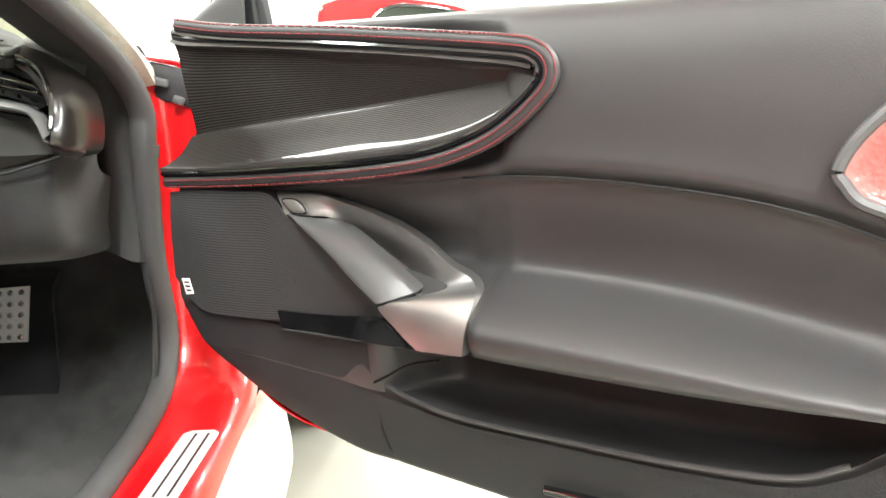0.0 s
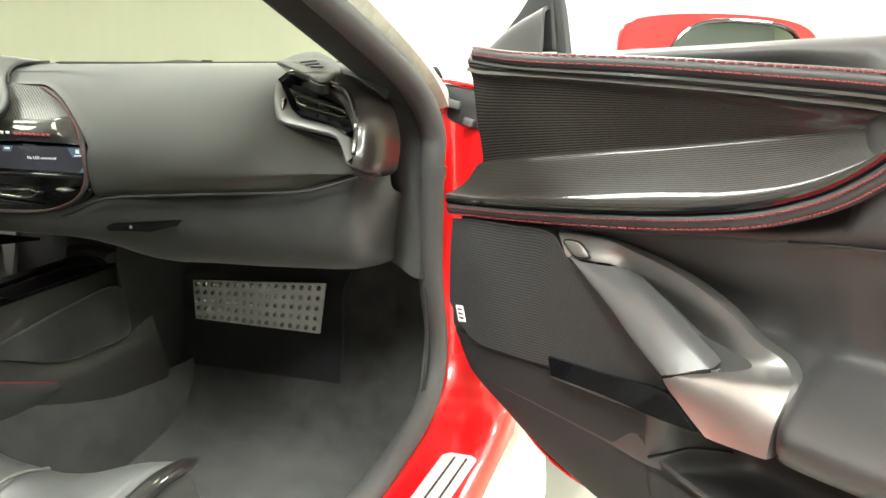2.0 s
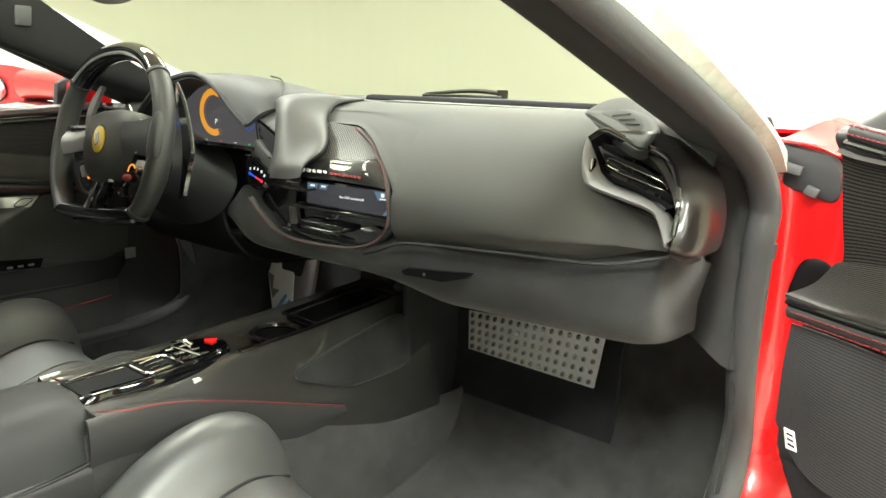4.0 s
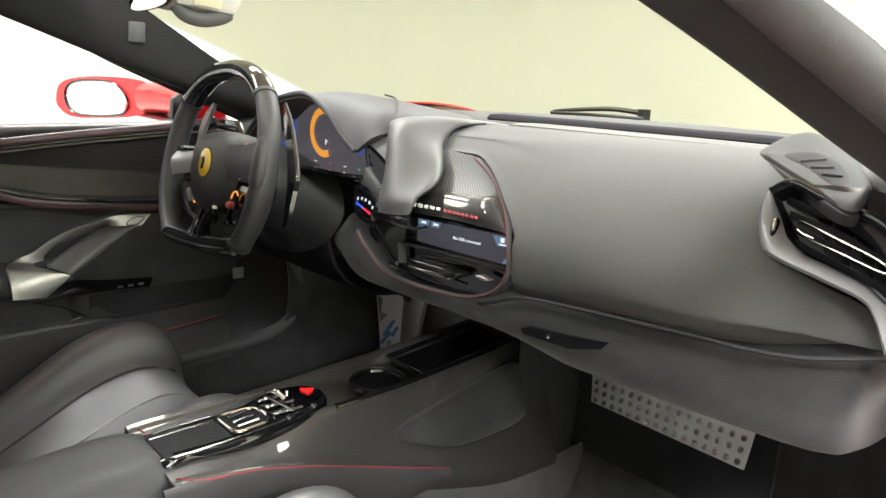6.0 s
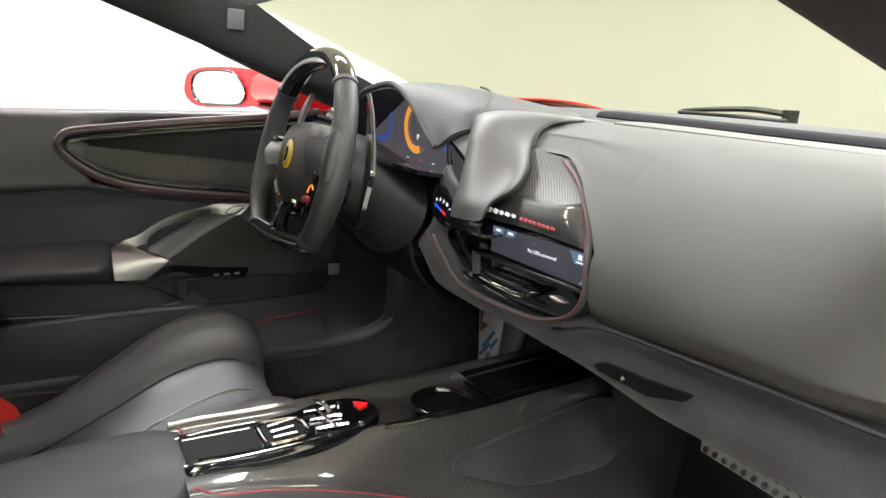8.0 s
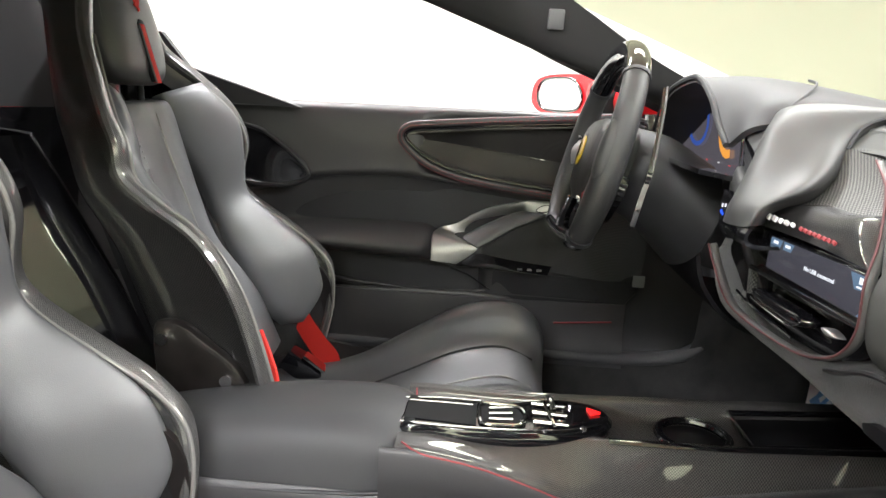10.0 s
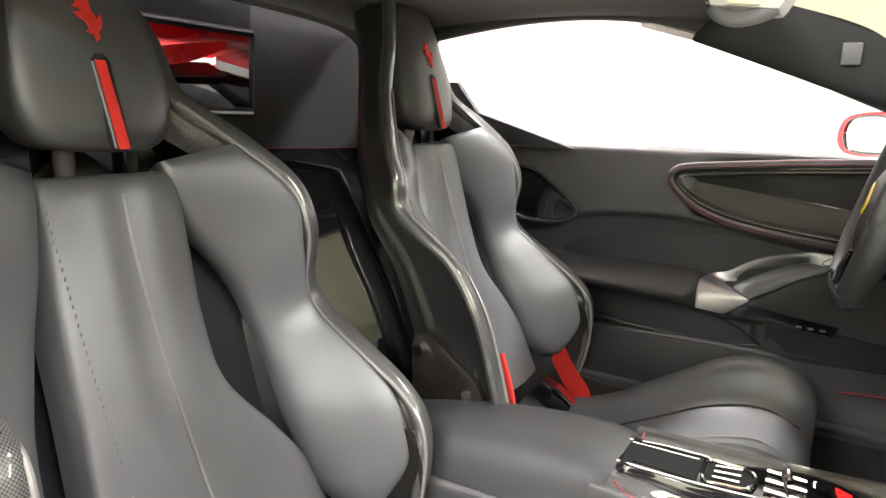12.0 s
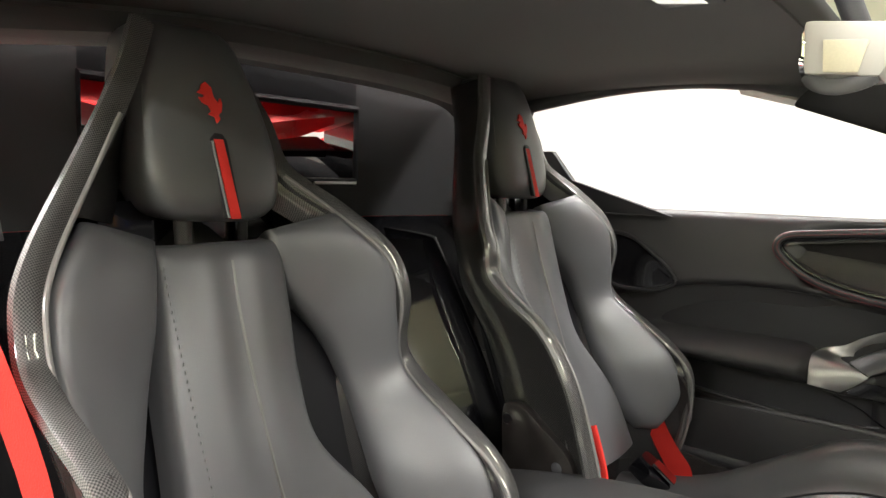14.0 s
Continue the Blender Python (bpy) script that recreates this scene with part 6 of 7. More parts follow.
FILM = surface("white_film", (0.84, 0.85, 0.86), 0.3, wear=0.06, stain=20)
GREYFILM = surface("grey_film", (0.2, 0.195, 0.19), 0.5, wear=0.1, stain=20)
INK = surface("blue_ink", (0.12, 0.3, 0.6), 0.5)
def PD(u, v, h):
    return Vector((u, 1.06 + 0.35 * v - h, v + 0.35 * h))
part("plate", prism([(-0.646, 0.533), (-0.599, 0.462), (-0.546, 0.377), (-0.525, 0.343), (-0.513, 0.336), (-0.495, 0.338), (-0.461, 0.357), (-0.495, 0.465), (-0.526, 0.559)], PD, -0.006, 0.002, 0.001), FILM, pedal)
part("flank", prism([(-0.461, 0.357), (-0.416, 0.387), (-0.423, 0.469), (-0.438, 0.578), (-0.526, 0.559), (-0.495, 0.465)], PD, -0.012, -0.0005, 0.001), GREYFILM, pedal, "dull grey pedal side")
for bar in ([(-0.534, 0.378), (-0.515, 0.407), (-0.505, 0.404), (-0.524, 0.376)], [(-0.532, 0.360), (-0.512, 0.393), (-0.501, 0.389), (-0.523, 0.356)], [(-0.523, 0.400), (-0.508, 0.421), (-0.500, 0.416), (-0.514, 0.396)], [(-0.502, 0.385), (-0.490, 0.410), (-0.482, 0.407), (-0.493, 0.382)]):
    part("print_bar", prism(bar, PD, 0.0022, 0.0032), INK, pedal)
part("print_mark", prism([(-0.594, 0.461), (-0.570, 0.456), (-0.563, 0.425), (-0.536, 0.425), (-0.554, 0.402)], PD, 0.0022, 0.0032), GREYFILM, pedal)
part("bolt", sweep([PD(-0.499, 0.367, 0.001), PD(-0.499, 0.367, 0.006)], 0.007, 12), ALU, pedal)
part("bracket", block((-0.51, 1.25, 0.38), (0.08, 0.05, 0.3), 0.006), TRIM, pedal)
part("door_sticker", block((-0.628, 0.86, 0.565), (0.004, 0.024, 0.024), 0.001), GREYSTITCH, car, "small grey printed sticker")

# ---- centre console ----
con = thing("centre_console", (-0.04, 0.6, 0.2), "leather and woven carbon centre console with gear gate", "centre console")
arm = []
for y, zt, xr, xl in ((0.02, 0.475, 0.02, -0.10), (0.12, 0.505, 0.026, -0.11), (0.22, 0.527, 0.03, -0.115), (0.32, 0.541, 0.032, -0.117), (0.41, 0.546, 0.034, -0.117), (0.45, 0.543, 0.032, -0.113), (0.468, 0.534, 0.026, -0.108), (0.474, 0.515, 0.02, -0.10)):
    arm.append([(xl - 0.02, y, 0.38), (xl - 0.016, y, 0.48), (xl, y, zt - 0.02), (xl + 0.03, y, zt - 0.001), (-0.04, y, zt + 0.001), (xr - 0.028, y, zt - 0.002), (xr - 0.002, y, zt - 0.022), (xr + 0.012, y + 0.006, zt - 0.07), (xr + 0.016, y + 0.01, zt - 0.098)])
part("armrest", loft(arm, 36, 40, 0.006), ARMHIDE, con, "padded dark leather armrest")
FLANK = [(0.455, 0.530), (0.487, 0.528), (0.541, 0.519), (0.605, 0.501), (0.68, 0.474), (0.838, 0.413), (0.9, 0.39), (1.0, 0.36), (1.15, 0.34)]
skirt = [[(0.048, y, along(FLANK, y) + 0.001), (0.053, y, along(FLANK, y) + 0.004), (0.058, y, along(FLANK, y) - 0.001), (0.060, y, along(FLANK, y) - 0.03 * min(1.0, (0.9 - y) / 0.12)), (0.054, y, along(FLANK, y) - 0.06 * min(1.0, (0.9 - y) / 0.12))] for y in (0.44, 0.487, 0.541, 0.605, 0.68, 0.76, 0.838, 0.875)]
part("tunnel_carpet", loft([[(0.046, y, along(FLANK, y) - 0.02), (0.056, y, along(FLANK, y) - 0.05 - 0.2 * (along(FLANK, y) - 0.34)), (0.066, y, 0.26), (0.085, y, 0.205), (0.12, y, 0.198)] for y in (0.44, 0.6, 0.76, 0.9, 1.0, 1.1, 1.2, 1.3)], 40, 16, 0.004), FLOORPILE, con, "dark grey carpet up the tunnel side")
part("skirt", loft(skirt, 40, 16, 0.005), SKIRT, con, "dark leather console side")
part("rear_skirt", loft([[(0.05, y, 0.474), (0.056, y, 0.45), (0.058, y, 0.3), (0.062, y, 0.22)] for y in (0.0, 0.2, 0.442)], 20, 12, 0.005), SKIRT, con, "dark leather console flank below the armrest")
part("skirt_stitching", sweep(curve([(0.034, 0.462, 0.532)] + [(0.056, y, along(FLANK, y) + 0.0035) for y in (0.487, 0.541, 0.605, 0.68, 0.76, 0.838, 0.872)], 50), 0.0011, 5), STITCH, con, "red stitching along the console")
part("armrest_stitching", sweep(curve([(-0.10, 0.465, 0.537), (-0.06, 0.469, 0.54), (-0.02, 0.467, 0.539), (0.005, 0.463, 0.533), (0.02, 0.46, 0.515)], 30), 0.0012, 5), STITCH, con)
part("armrest_seam", sweep(curve([(0.05, 0.02, 0.466), (0.052, 0.25, 0.466), (0.052, 0.42, 0.473), (0.05, 0.455, 0.486), (0.042, 0.48, 0.508)], 30), 0.0025, 6), TRIM, con)
fr = []
for y, zt, xr, xl in ((0.455, 0.536, 0.0, -0.115), (0.487, 0.536, 0.0, -0.118), (0.541, 0.534, 0.0, -0.12), (0.605, 0.534, 0.0, -0.12), (0.68, 0.536, 0.002, -0.12), (0.76, 0.539, 0.006, -0.12), (0.838, 0.542, 0.008, -0.118), (0.9, 0.546, 0.008, -0.118), (1.0, 0.55, 0.004, -0.12), (1.08, 0.554, -0.005, -0.12), (1.15, 0.56, -0.01, -0.125)):
    zs = along(FLANK, y)
    fr.append([(xl - 0.03, y, 0.36), (xl - 0.025, y, 0.46), (xl - 0.006, y, zt - 0.006), (xl + 0.006, y, zt), (xl + 0.022, y, zt - 0.005 - 0.017 * min(1.0, max(0.0, (y - 0.72) / 0.04))), (xr - 0.03, y, zt - 0.006 - 0.017 * min(1.0, max(0.0, (y - 0.72) / 0.04))), (xr - 0.012, y, zt), (xr, y, zt - 0.003), (xr + (0.05 - xr) * 0.35, y, zt + (zs - zt) * 0.40), (xr + (0.05 - xr) * 0.7, y, zt + (zs - zt) * 0.74), (0.05, y, zs), (0.051, y, zs - 0.03), (0.044, y, zs - 0.06)])
part("tunnel", loft(fr, 60, 60, 0.004), CARBON, con, "woven carbon console sides under lacquer")
part("side_pad", pad([(0.785, 0.480), (0.80, 0.489), (0.85, 0.497), (0.945, 0.511), (1.05, 0.522), (1.066, 0.50), (1.062, 0.46), (1.045, 0.432), (0.97, 0.428), (0.885, 0.434), (0.82, 0.458), (0.79, 0.470)], lambda u, v, h: Vector((0.052 - 0.32 * max(0, v - 0.43) + h, u, v)), 0.005, 0.010, 48, 5), SUEDE, con, "dark suede knee pad")
part("front_wall", loft([[(0.03, 1.06, 0.2), (0.03, 1.06, 0.42), (0.02, 1.07, 0.6)], [(0.02, 1.16, 0.2), (0.02, 1.16, 0.42), (0.015, 1.17, 0.6)], [(0.02, 1.3, 0.2), (0.02, 1.3, 0.42), (0.01, 1.3, 0.62)]], 12, 12, 0.006), SUEDE, con)
part("tray", prism([(-0.10, 0.875), (-0.022, 0.875), (-0.022, 1.06), (-0.102, 1.06)], lambda u, v, h: Vector((u, v, 0.529 + 0.07 * (v - 0.87) + h)), -0.004, 0.0015, 0.001), DEEP, con, "black console tray")
part("tray_lip", sweep([(-0.104, 0.87, 0.537), (-0.014, 0.87, 0.537), (-0.016, 1.07, 0.551), (-0.106, 1.07, 0.551)], 0.004, 8, closed=True), BLACK, con)
part("crest_edge", sweep(curve([(0.0, 0.70, 0.5375), (0.004, 0.76, 0.540), (0.006, 0.838, 0.543), (0.006, 0.9, 0.547), (0.002, 1.0, 0.551), (-0.006, 1.08, 0.555)], 30), (0.006, 0.003), 8), BLACK, con, "gloss black edge along the console")
ringline = [(-0.05 + 0.042 * math.cos(k * 0.2618), 0.812 + 0.042 * math.sin(k * 0.2618)) for k in range(24)]
cup = part("cup_holder", sweep([(x, y, 0.527) for x, y in ringline], (0.006, 0.005), 8, closed=True), BLACK, con, "gloss black cup holder ring")
part("cup_floor", sweep([(-0.05, 0.812, 0.50), (-0.05, 0.812, 0.521)], 0.04, 24, up=(0, 1, 0)), DEEP, cup)
part("cup_mark", sweep([(x, y, 0.5325) for x, y in ringline[3:13]], 0.0012, 5), CHROME, cup)
plate = [(-0.062, 0.452), (-0.067, 0.49), (-0.071, 0.583), (-0.088, 0.635), (-0.092, 0.668), (-0.08, 0.70), (-0.055, 0.713), (-0.022, 0.699), (-0.002, 0.665), (0.010, 0.605), (0.015, 0.55), (0.011, 0.50), (0.008, 0.454)]
gate = part("gear_gate", pad(plate, lambda u, v, h: Vector((u, v, 0.536 + h)), 0.007, 0.012, 64, 5, fat=6), BLACK, con, "gloss black plate with metal gear gate")
part("gate_well", prism([(-0.055, 0.46), (-0.004, 0.46), (0.002, 0.545), (-0.056, 0.545)], lambda u, v, h: Vector((u, v, 0.5432 + h)), 0.0, 0.0008), DEEP, gate)
part("gate_well", prism([(-0.056, 0.5485), (-0.002, 0.5485), (-0.006, 0.595), (-0.03, 0.603), (-0.05, 0.596)], lambda u, v, h: Vector((u, v, 0.5432 + h)), 0.0, 0.0008), DEEP, gate)
for way in ([(-0.060, 0.455, 0.5425), (-0.064, 0.50, 0.544), (-0.062, 0.55, 0.545)], [(0.004, 0.456, 0.5425), (0.008, 0.50, 0.5435), (0.008, 0.55, 0.544), (0.004, 0.61, 0.5445), (-0.008, 0.66, 0.5445), (-0.026, 0.694, 0.544)], [(-0.050, 0.462, 0.5445), (-0.05, 0.50, 0.5445), (-0.05, 0.54, 0.5445)]):
    part("gate_line", sweep(curve(way, 20), 0.0011, 6), CHROME, gate, "thin bright line along the gate")
part("gate_frame", sweep(curve([(-0.052, 0.552, 0.5455), (-0.054, 0.575, 0.5455), (-0.050, 0.597, 0.5455), (-0.03, 0.604, 0.5455), (-0.006, 0.597, 0.5455), (-0.001, 0.575, 0.5455), (-0.002, 0.553, 0.5455), (-0.028, 0.549, 0.5455)], 48, True), 0.0024, 8, closed=True), CHROME, gate, "bright metal frame of the gate")
for k in range(3):
    part("gate_bar", sweep([(-0.064 + 0.024 * k, 0.613, 0.546), (-0.062 + 0.024 * k, 0.654, 0.546)], (0.0032, 0.0024), 8), CHROME, gate, "bright metal gate bar")
    part("gate_lever", sweep([(-0.042 + 0.014 * k, 0.560, 0.546), (-0.044 + 0.016 * k, 0.588, 0.5485)], 0.0018, 6), CHROME, gate)
part("gate_cross", sweep([(-0.07, 0.628, 0.5475), (-0.006, 0.637, 0.5475)], (0.0022, 0.002), 6), CHROME, gate)
part("shift_toggle", sweep(curve([(-0.074, 0.630, 0.553), (-0.05, 0.634, 0.560), (-0.028, 0.637, 0.556)], 10), [0.0022, 0.0032, 0.0038], 8), CHROME, gate, "bright metal gear toggle")
for q in ((-0.012, 0.60), (0.0, 0.625), (-0.012, 0.672), (-0.07, 0.662)):
    part("gate_stud", sweep([(q[0], q[1], 0.542), (q[0], q[1], 0.5465)], 0.0038, 10, up=(0, 1, 0)), CHROME, gate)
part("hazard_button", prism([(-0.066, 0.682), (-0.049, 0.685), (-0.056, 0.698)], lambda u, v, h: Vector((u, v, 0.543 + h)), 0.0, 0.003), glowing("hazard_red", (1.0, 0.02, 0.02), 0.7, (0.5, 0.01, 0.01)), gate, "red triangular hazard button")
part("armrest_pocket", block((-0.03, 0.466, 0.538), (0.075, 0.014, 0.012), 0.003), DEEP, con)
part("console_vent", sweep(curve([(-0.10, 1.08, 0.575), (-0.05, 1.09, 0.578), (0.0, 1.08, 0.57)], 12), (0.02, 0.012), 10), CARBON, con)


# ---- seats ----
PASSENGER_EDGE = [(0.066, -0.06, 1.09), (0.087, -0.048, 1.04), (0.112, -0.036, 0.995), (0.146, -0.020, 0.942), (0.182, 0.006, 0.896), (0.207, 0.027, 0.864), (0.226, 0.049, 0.836), (0.234, 0.066, 0.808), (0.236, 0.08, 0.779), (0.237, 0.107, 0.759), (0.239, 0.142, 0.746), (0.24, 0.178, 0.732), (0.243, 0.212, 0.712), (0.25, 0.236, 0.64), (0.252, 0.25, 0.56), (0.246, 0.264, 0.46), (0.235, 0.27, 0.36)]
DRIVER_EDGE = [(0.092, -0.06, 1.092), (0.11, -0.045, 1.02), (0.142, -0.028, 0.95), (0.188, 0.01, 0.888), (0.222, 0.04, 0.846), (0.234, 0.06, 0.812), (0.236, 0.07, 0.77), (0.24, 0.11, 0.738), (0.243, 0.165, 0.70), (0.25, 0.21, 0.64), (0.252, 0.24, 0.56), (0.246, 0.262, 0.46), (0.235, 0.27, 0.36)]


def seat(x0, dy, dz, outer, flat):
    root = thing("bucket_seat", (x0, 0.3 + dy, 0.2 + dz), "black leather bucket seat in woven carbon shell", "seat", "front seats")

    def S(x, y, z):
        return Vector((x0 + x, y + dy, z + dz))

    def pitch(z):
        return -0.03 + (0.87 - z) * 0.36

    inner = [(-0.05, -0.085, 1.065), (-0.085, -0.06, 1.0), (-0.108, -0.042, 0.937), (-0.164, 0.0, 0.889), (-0.216, 0.038, 0.836), (-0.226, 0.058, 0.782), (-0.237, 0.045, 0.717), (-0.248, 0.055, 0.678), (-0.251, 0.13, 0.627), (-0.257, 0.188, 0.584), (-0.254, 0.222, 0.54), (-0.246, 0.226, 0.46), (-0.235, 0.205, 0.36)]
    rows = []
    for a, b in zip(curve(inner, 24), curve(outer, 24)):
        z = (a[2] + b[2]) / 2
        back = pitch(z) - 0.05
        w = (b[0] - a[0]) / 2
        rows.append([S(*a), S(a[0] * 0.97, a[1] - 0.02, a[2] - 0.004), S(a[0] * 0.86, (a[1] + back) / 2 - 0.03, z), S(a[0] * 0.45, back - 0.01, z), S(0.0, back, z), S(b[0] * 0.45, back - 0.01, z), S(b[0] * 0.86, (b[1] + back) / 2 - 0.03, z), S(b[0] * 0.97, b[1] - 0.02, b[2] - 0.004), S(*b)])
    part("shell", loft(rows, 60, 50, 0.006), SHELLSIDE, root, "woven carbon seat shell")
    for line in (inner, outer):
        part("shell_rim", sweep(curve([S(*p) for p in line], 80), (0.014, 0.008), 10, up=(0, 1, 0.2), square=2.6), SHELLWEAVE, root, "rounded woven carbon shell edge")
        part("rim_piping", sweep(curve([S(p[0] * 0.955, p[1] + 0.008, p[2] - 0.004) for p in line[2:]], 80), 0.0028, 8), PIPEGLINT, root)
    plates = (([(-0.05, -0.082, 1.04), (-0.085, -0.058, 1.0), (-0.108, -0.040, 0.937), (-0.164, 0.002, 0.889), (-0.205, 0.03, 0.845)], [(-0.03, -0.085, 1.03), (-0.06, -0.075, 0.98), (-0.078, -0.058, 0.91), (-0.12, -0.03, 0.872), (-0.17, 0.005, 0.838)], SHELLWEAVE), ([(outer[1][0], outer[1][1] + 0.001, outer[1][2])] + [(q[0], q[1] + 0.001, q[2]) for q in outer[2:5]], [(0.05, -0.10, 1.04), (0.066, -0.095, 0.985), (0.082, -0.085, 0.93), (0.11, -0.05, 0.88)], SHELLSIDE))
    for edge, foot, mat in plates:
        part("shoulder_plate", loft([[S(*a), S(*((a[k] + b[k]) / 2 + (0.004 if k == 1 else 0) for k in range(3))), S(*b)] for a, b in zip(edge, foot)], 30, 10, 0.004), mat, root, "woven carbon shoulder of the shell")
    # back cushion with its two seams
    mid = [(0.079, -0.09, 0.847), (0.083, -0.085, 0.78), (0.092, -0.077, 0.70), (0.097, -0.084, 0.625), (0.103, -0.14, 0.55), (0.108, -0.175, 0.49), (0.115, -0.19, 0.40)]
    prow = []
    for xr, xl, z in mid:
        y = pitch(z)
        c = (xr + xl) / 2
        h = (xr - xl) / 2
        prow.append([S(xl - 0.004, y - 0.035, z), S(xl, y - 0.008, z), S(xl + 0.012, y + 0.006, z), S(c - 0.4 * h, y + 0.013, z), S(c, y + 0.010, z), S(c + 0.4 * h, y + 0.013, z), S(xr - 0.012, y + 0.006, z), S(xr, y - 0.008, z), S(xr + 0.004, y - 0.035, z)])
    top = [p + Vector((0, -0.022, 0.009)) for p in prow[0]]
    rear = [p + Vector((0, -0.05, 0.004)) for p in prow[0]]
    back = part("back_cushion", loft([rear, top] + prow, 60, 36, 0.004), SEAT, root, "black leather back cushion")
    seam = [(-0.008, 0.838), (-0.004, 0.78), (-0.004, 0.70), (-0.008, 0.60), (-0.02, 0.48)]
    # pale rod along the seam paints the highlight on its crease
    part("seam", sweep(curve([S(x, pitch(z) + 0.0108, z) for x, z in seam], 40), 0.0019, 6), PIPEGLINT, back, "seam with its crease highlight painted pale")
    for k in range(34):
        z = 0.835 - 0.0085 * k
        part("stitch", block(S(0.0745 - 0.000006 * k * k, pitch(z) + 0.0095, z), (0.0013, 0.0014, 0.0036), 0), GREYSTITCH, back)
    # side wings
    wi = [(-0.07, -0.03, 0.866), (-0.084, -0.02, 0.80), (-0.134, 0.005, 0.73), (-0.158, 0.02, 0.665), (-0.163, 0.045, 0.605), (-0.162, 0.085, 0.545), (-0.172, 0.12, 0.475), (-0.197, 0.155, 0.432)]
    wo = [(-0.15, 0.008, 0.888), (-0.21, 0.05, 0.822), (-0.217, 0.058, 0.75), (-0.23, 0.062, 0.68), (-0.239, 0.135, 0.622), (-0.245, 0.188, 0.572), (-0.24, 0.21, 0.50), (-0.212, 0.18, 0.432)]
    part("wing", cushion([S(*p) for p in wi], [S(*p) for p in wo], 0.018, (0.25, 0.9, 0.35), 0.02, 20, 40, fat=2.5), SEAT, root, "padded black leather side wing", angle=80)
    wi = [(0.074, -0.025, 0.862), (0.088, -0.005, 0.775), (0.104, 0.008, 0.72), (0.12, 0.025, 0.67), (0.136, 0.045, 0.62), (0.15, 0.085, 0.54), (0.16, 0.12, 0.475), (0.187, 0.155, 0.432)]
    wo = [(0.16, 0.0, 0.888), (0.208, 0.05, 0.835), (0.218, 0.07, 0.785), (0.222, 0.115, 0.735), (0.23, 0.175, 0.675), (0.238, 0.222, 0.58), (0.234, 0.23, 0.49), (0.205, 0.185, 0.432)]
    part("wing", cushion([S(*p) for p in wi], [S(*p) for p in wo], 0.018, (-0.25, 0.9, 0.35), 0.02, 20, 40, fat=2.5), SEAT, root, "padded black leather side wing", angle=80)
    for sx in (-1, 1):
        # black strip stands in for the shaded void beside the back cushion
        part("gap_shade", cushion([S(sx * 0.088, pitch(z) - 0.05, z) for z in (0.8, 0.65, 0.5, 0.4)], [S(sx * 0.16, pitch(z) - 0.035, z) for z in (0.8, 0.65, 0.5, 0.4)], 0.004, (0, 1, 0.3), 0.01, 6, 14), DEEP, root)
        if sx > 0:
            part("red_tab", cushion([S(0.196, 0.218, 0.545), S(0.199, 0.232, 0.52), S(0.199, 0.242, 0.49)], [S(0.206, 0.222, 0.542), S(0.212, 0.236, 0.517), S(0.212, 0.246, 0.487)], 0.004, (0, 1, 0.2), 0.006, 5, 10), STRAP, root, "red trim tab")
    # headrest
    hl = [(-0.05, 1.092), (0.008, 1.1), (0.058, 1.092), (0.076, 1.04), (0.084, 0.965), (0.078, 0.912), (0.056, 0.886), (0.0, 0.879), (-0.066, 0.882), (-0.094, 0.905), (-0.102, 0.945), (-0.088, 1.01)]
    head = part("headrest", pad(hl, lambda u, v, h: S(u, -0.072 + 0.9 * h - 0.25 * (v - 0.97) - 1.1 * u * u * (1 if h > 0 else 0), v), 0.055, 0.035, 72, 10, fat=4.2), SEAT, root, "rounded black leather headrest with a red stripe")
    def HR(u, v, h):
        return S(u, -0.072 + 0.0495 - 0.25 * (v - 0.97) + h, v)
    part("stripe_groove", prism([(-0.011, 0.971), (-0.006, 0.978), (0.003, 0.979), (0.010, 0.972), (0.003, 0.886), (-0.016, 0.886)], HR, -0.006, 0.0016, 0.0008), TRIM, head)
    part("stripe", prism([(-0.006, 0.972), (0.006, 0.972), (-0.001, 0.885), (-0.0145, 0.885)], HR, -0.004, 0.0028, 0.0008), STRAP, head, "red leather stripe")
    part("stripe_edge", sweep([HR(0.0085, 0.97, 0.002), HR(0.0015, 0.886, 0.002)], 0.0016, 6), GREYSTITCH, head)
    horse = [(0.004, 1.044), (-0.004, 1.0375), (-0.006, 1.025), (-0.012, 1.0175), (-0.017, 1.024), (-0.019, 1.0175), (-0.016, 1.006), (-0.010, 1.001), (-0.012, 0.995), (-0.006, 0.990), (-0.004, 0.9975), (0.006, 1.001), (0.0, 1.005), (0.004, 1.0125), (0.013, 1.016), (0.018, 1.0225), (0.011, 1.0225), (0.008, 1.026), (0.019, 1.029), (0.013, 1.0325), (0.010, 1.040)]
    part("badge_shape", prism([(0.003 + u * 0.78, 1.012 + (v - 1.017) * 0.82) for u, v in horse], lambda u, v, h: HR(u, v, h - 1.1 * u * u), -0.002, 0.0024), STRAP, head, "small red embroidered badge")
    part("head_seam", sweep(curve([S(0.060, -0.066, 1.06), S(0.070, -0.052, 1.02), S(0.075, -0.040, 0.965), S(0.069, -0.028, 0.915), S(0.054, -0.026, 0.893)], 30), 0.0012, 5), GREYSTITCH, head)
    part("headrest_post", sweep([S(0.022, -0.06, 0.90), S(0.020, -0.056, 0.835)], (0.012, 0.008), 12, up=(0, 1, 0)), SHELLWEAVE, root, "woven carbon headrest post")
    part("headrest_post", sweep([S(-0.06, -0.06, 0.90), S(-0.058, -0.056, 0.835)], (0.006, 0.006), 12, up=(0, 1, 0)), TRIM, root, "black headrest post")
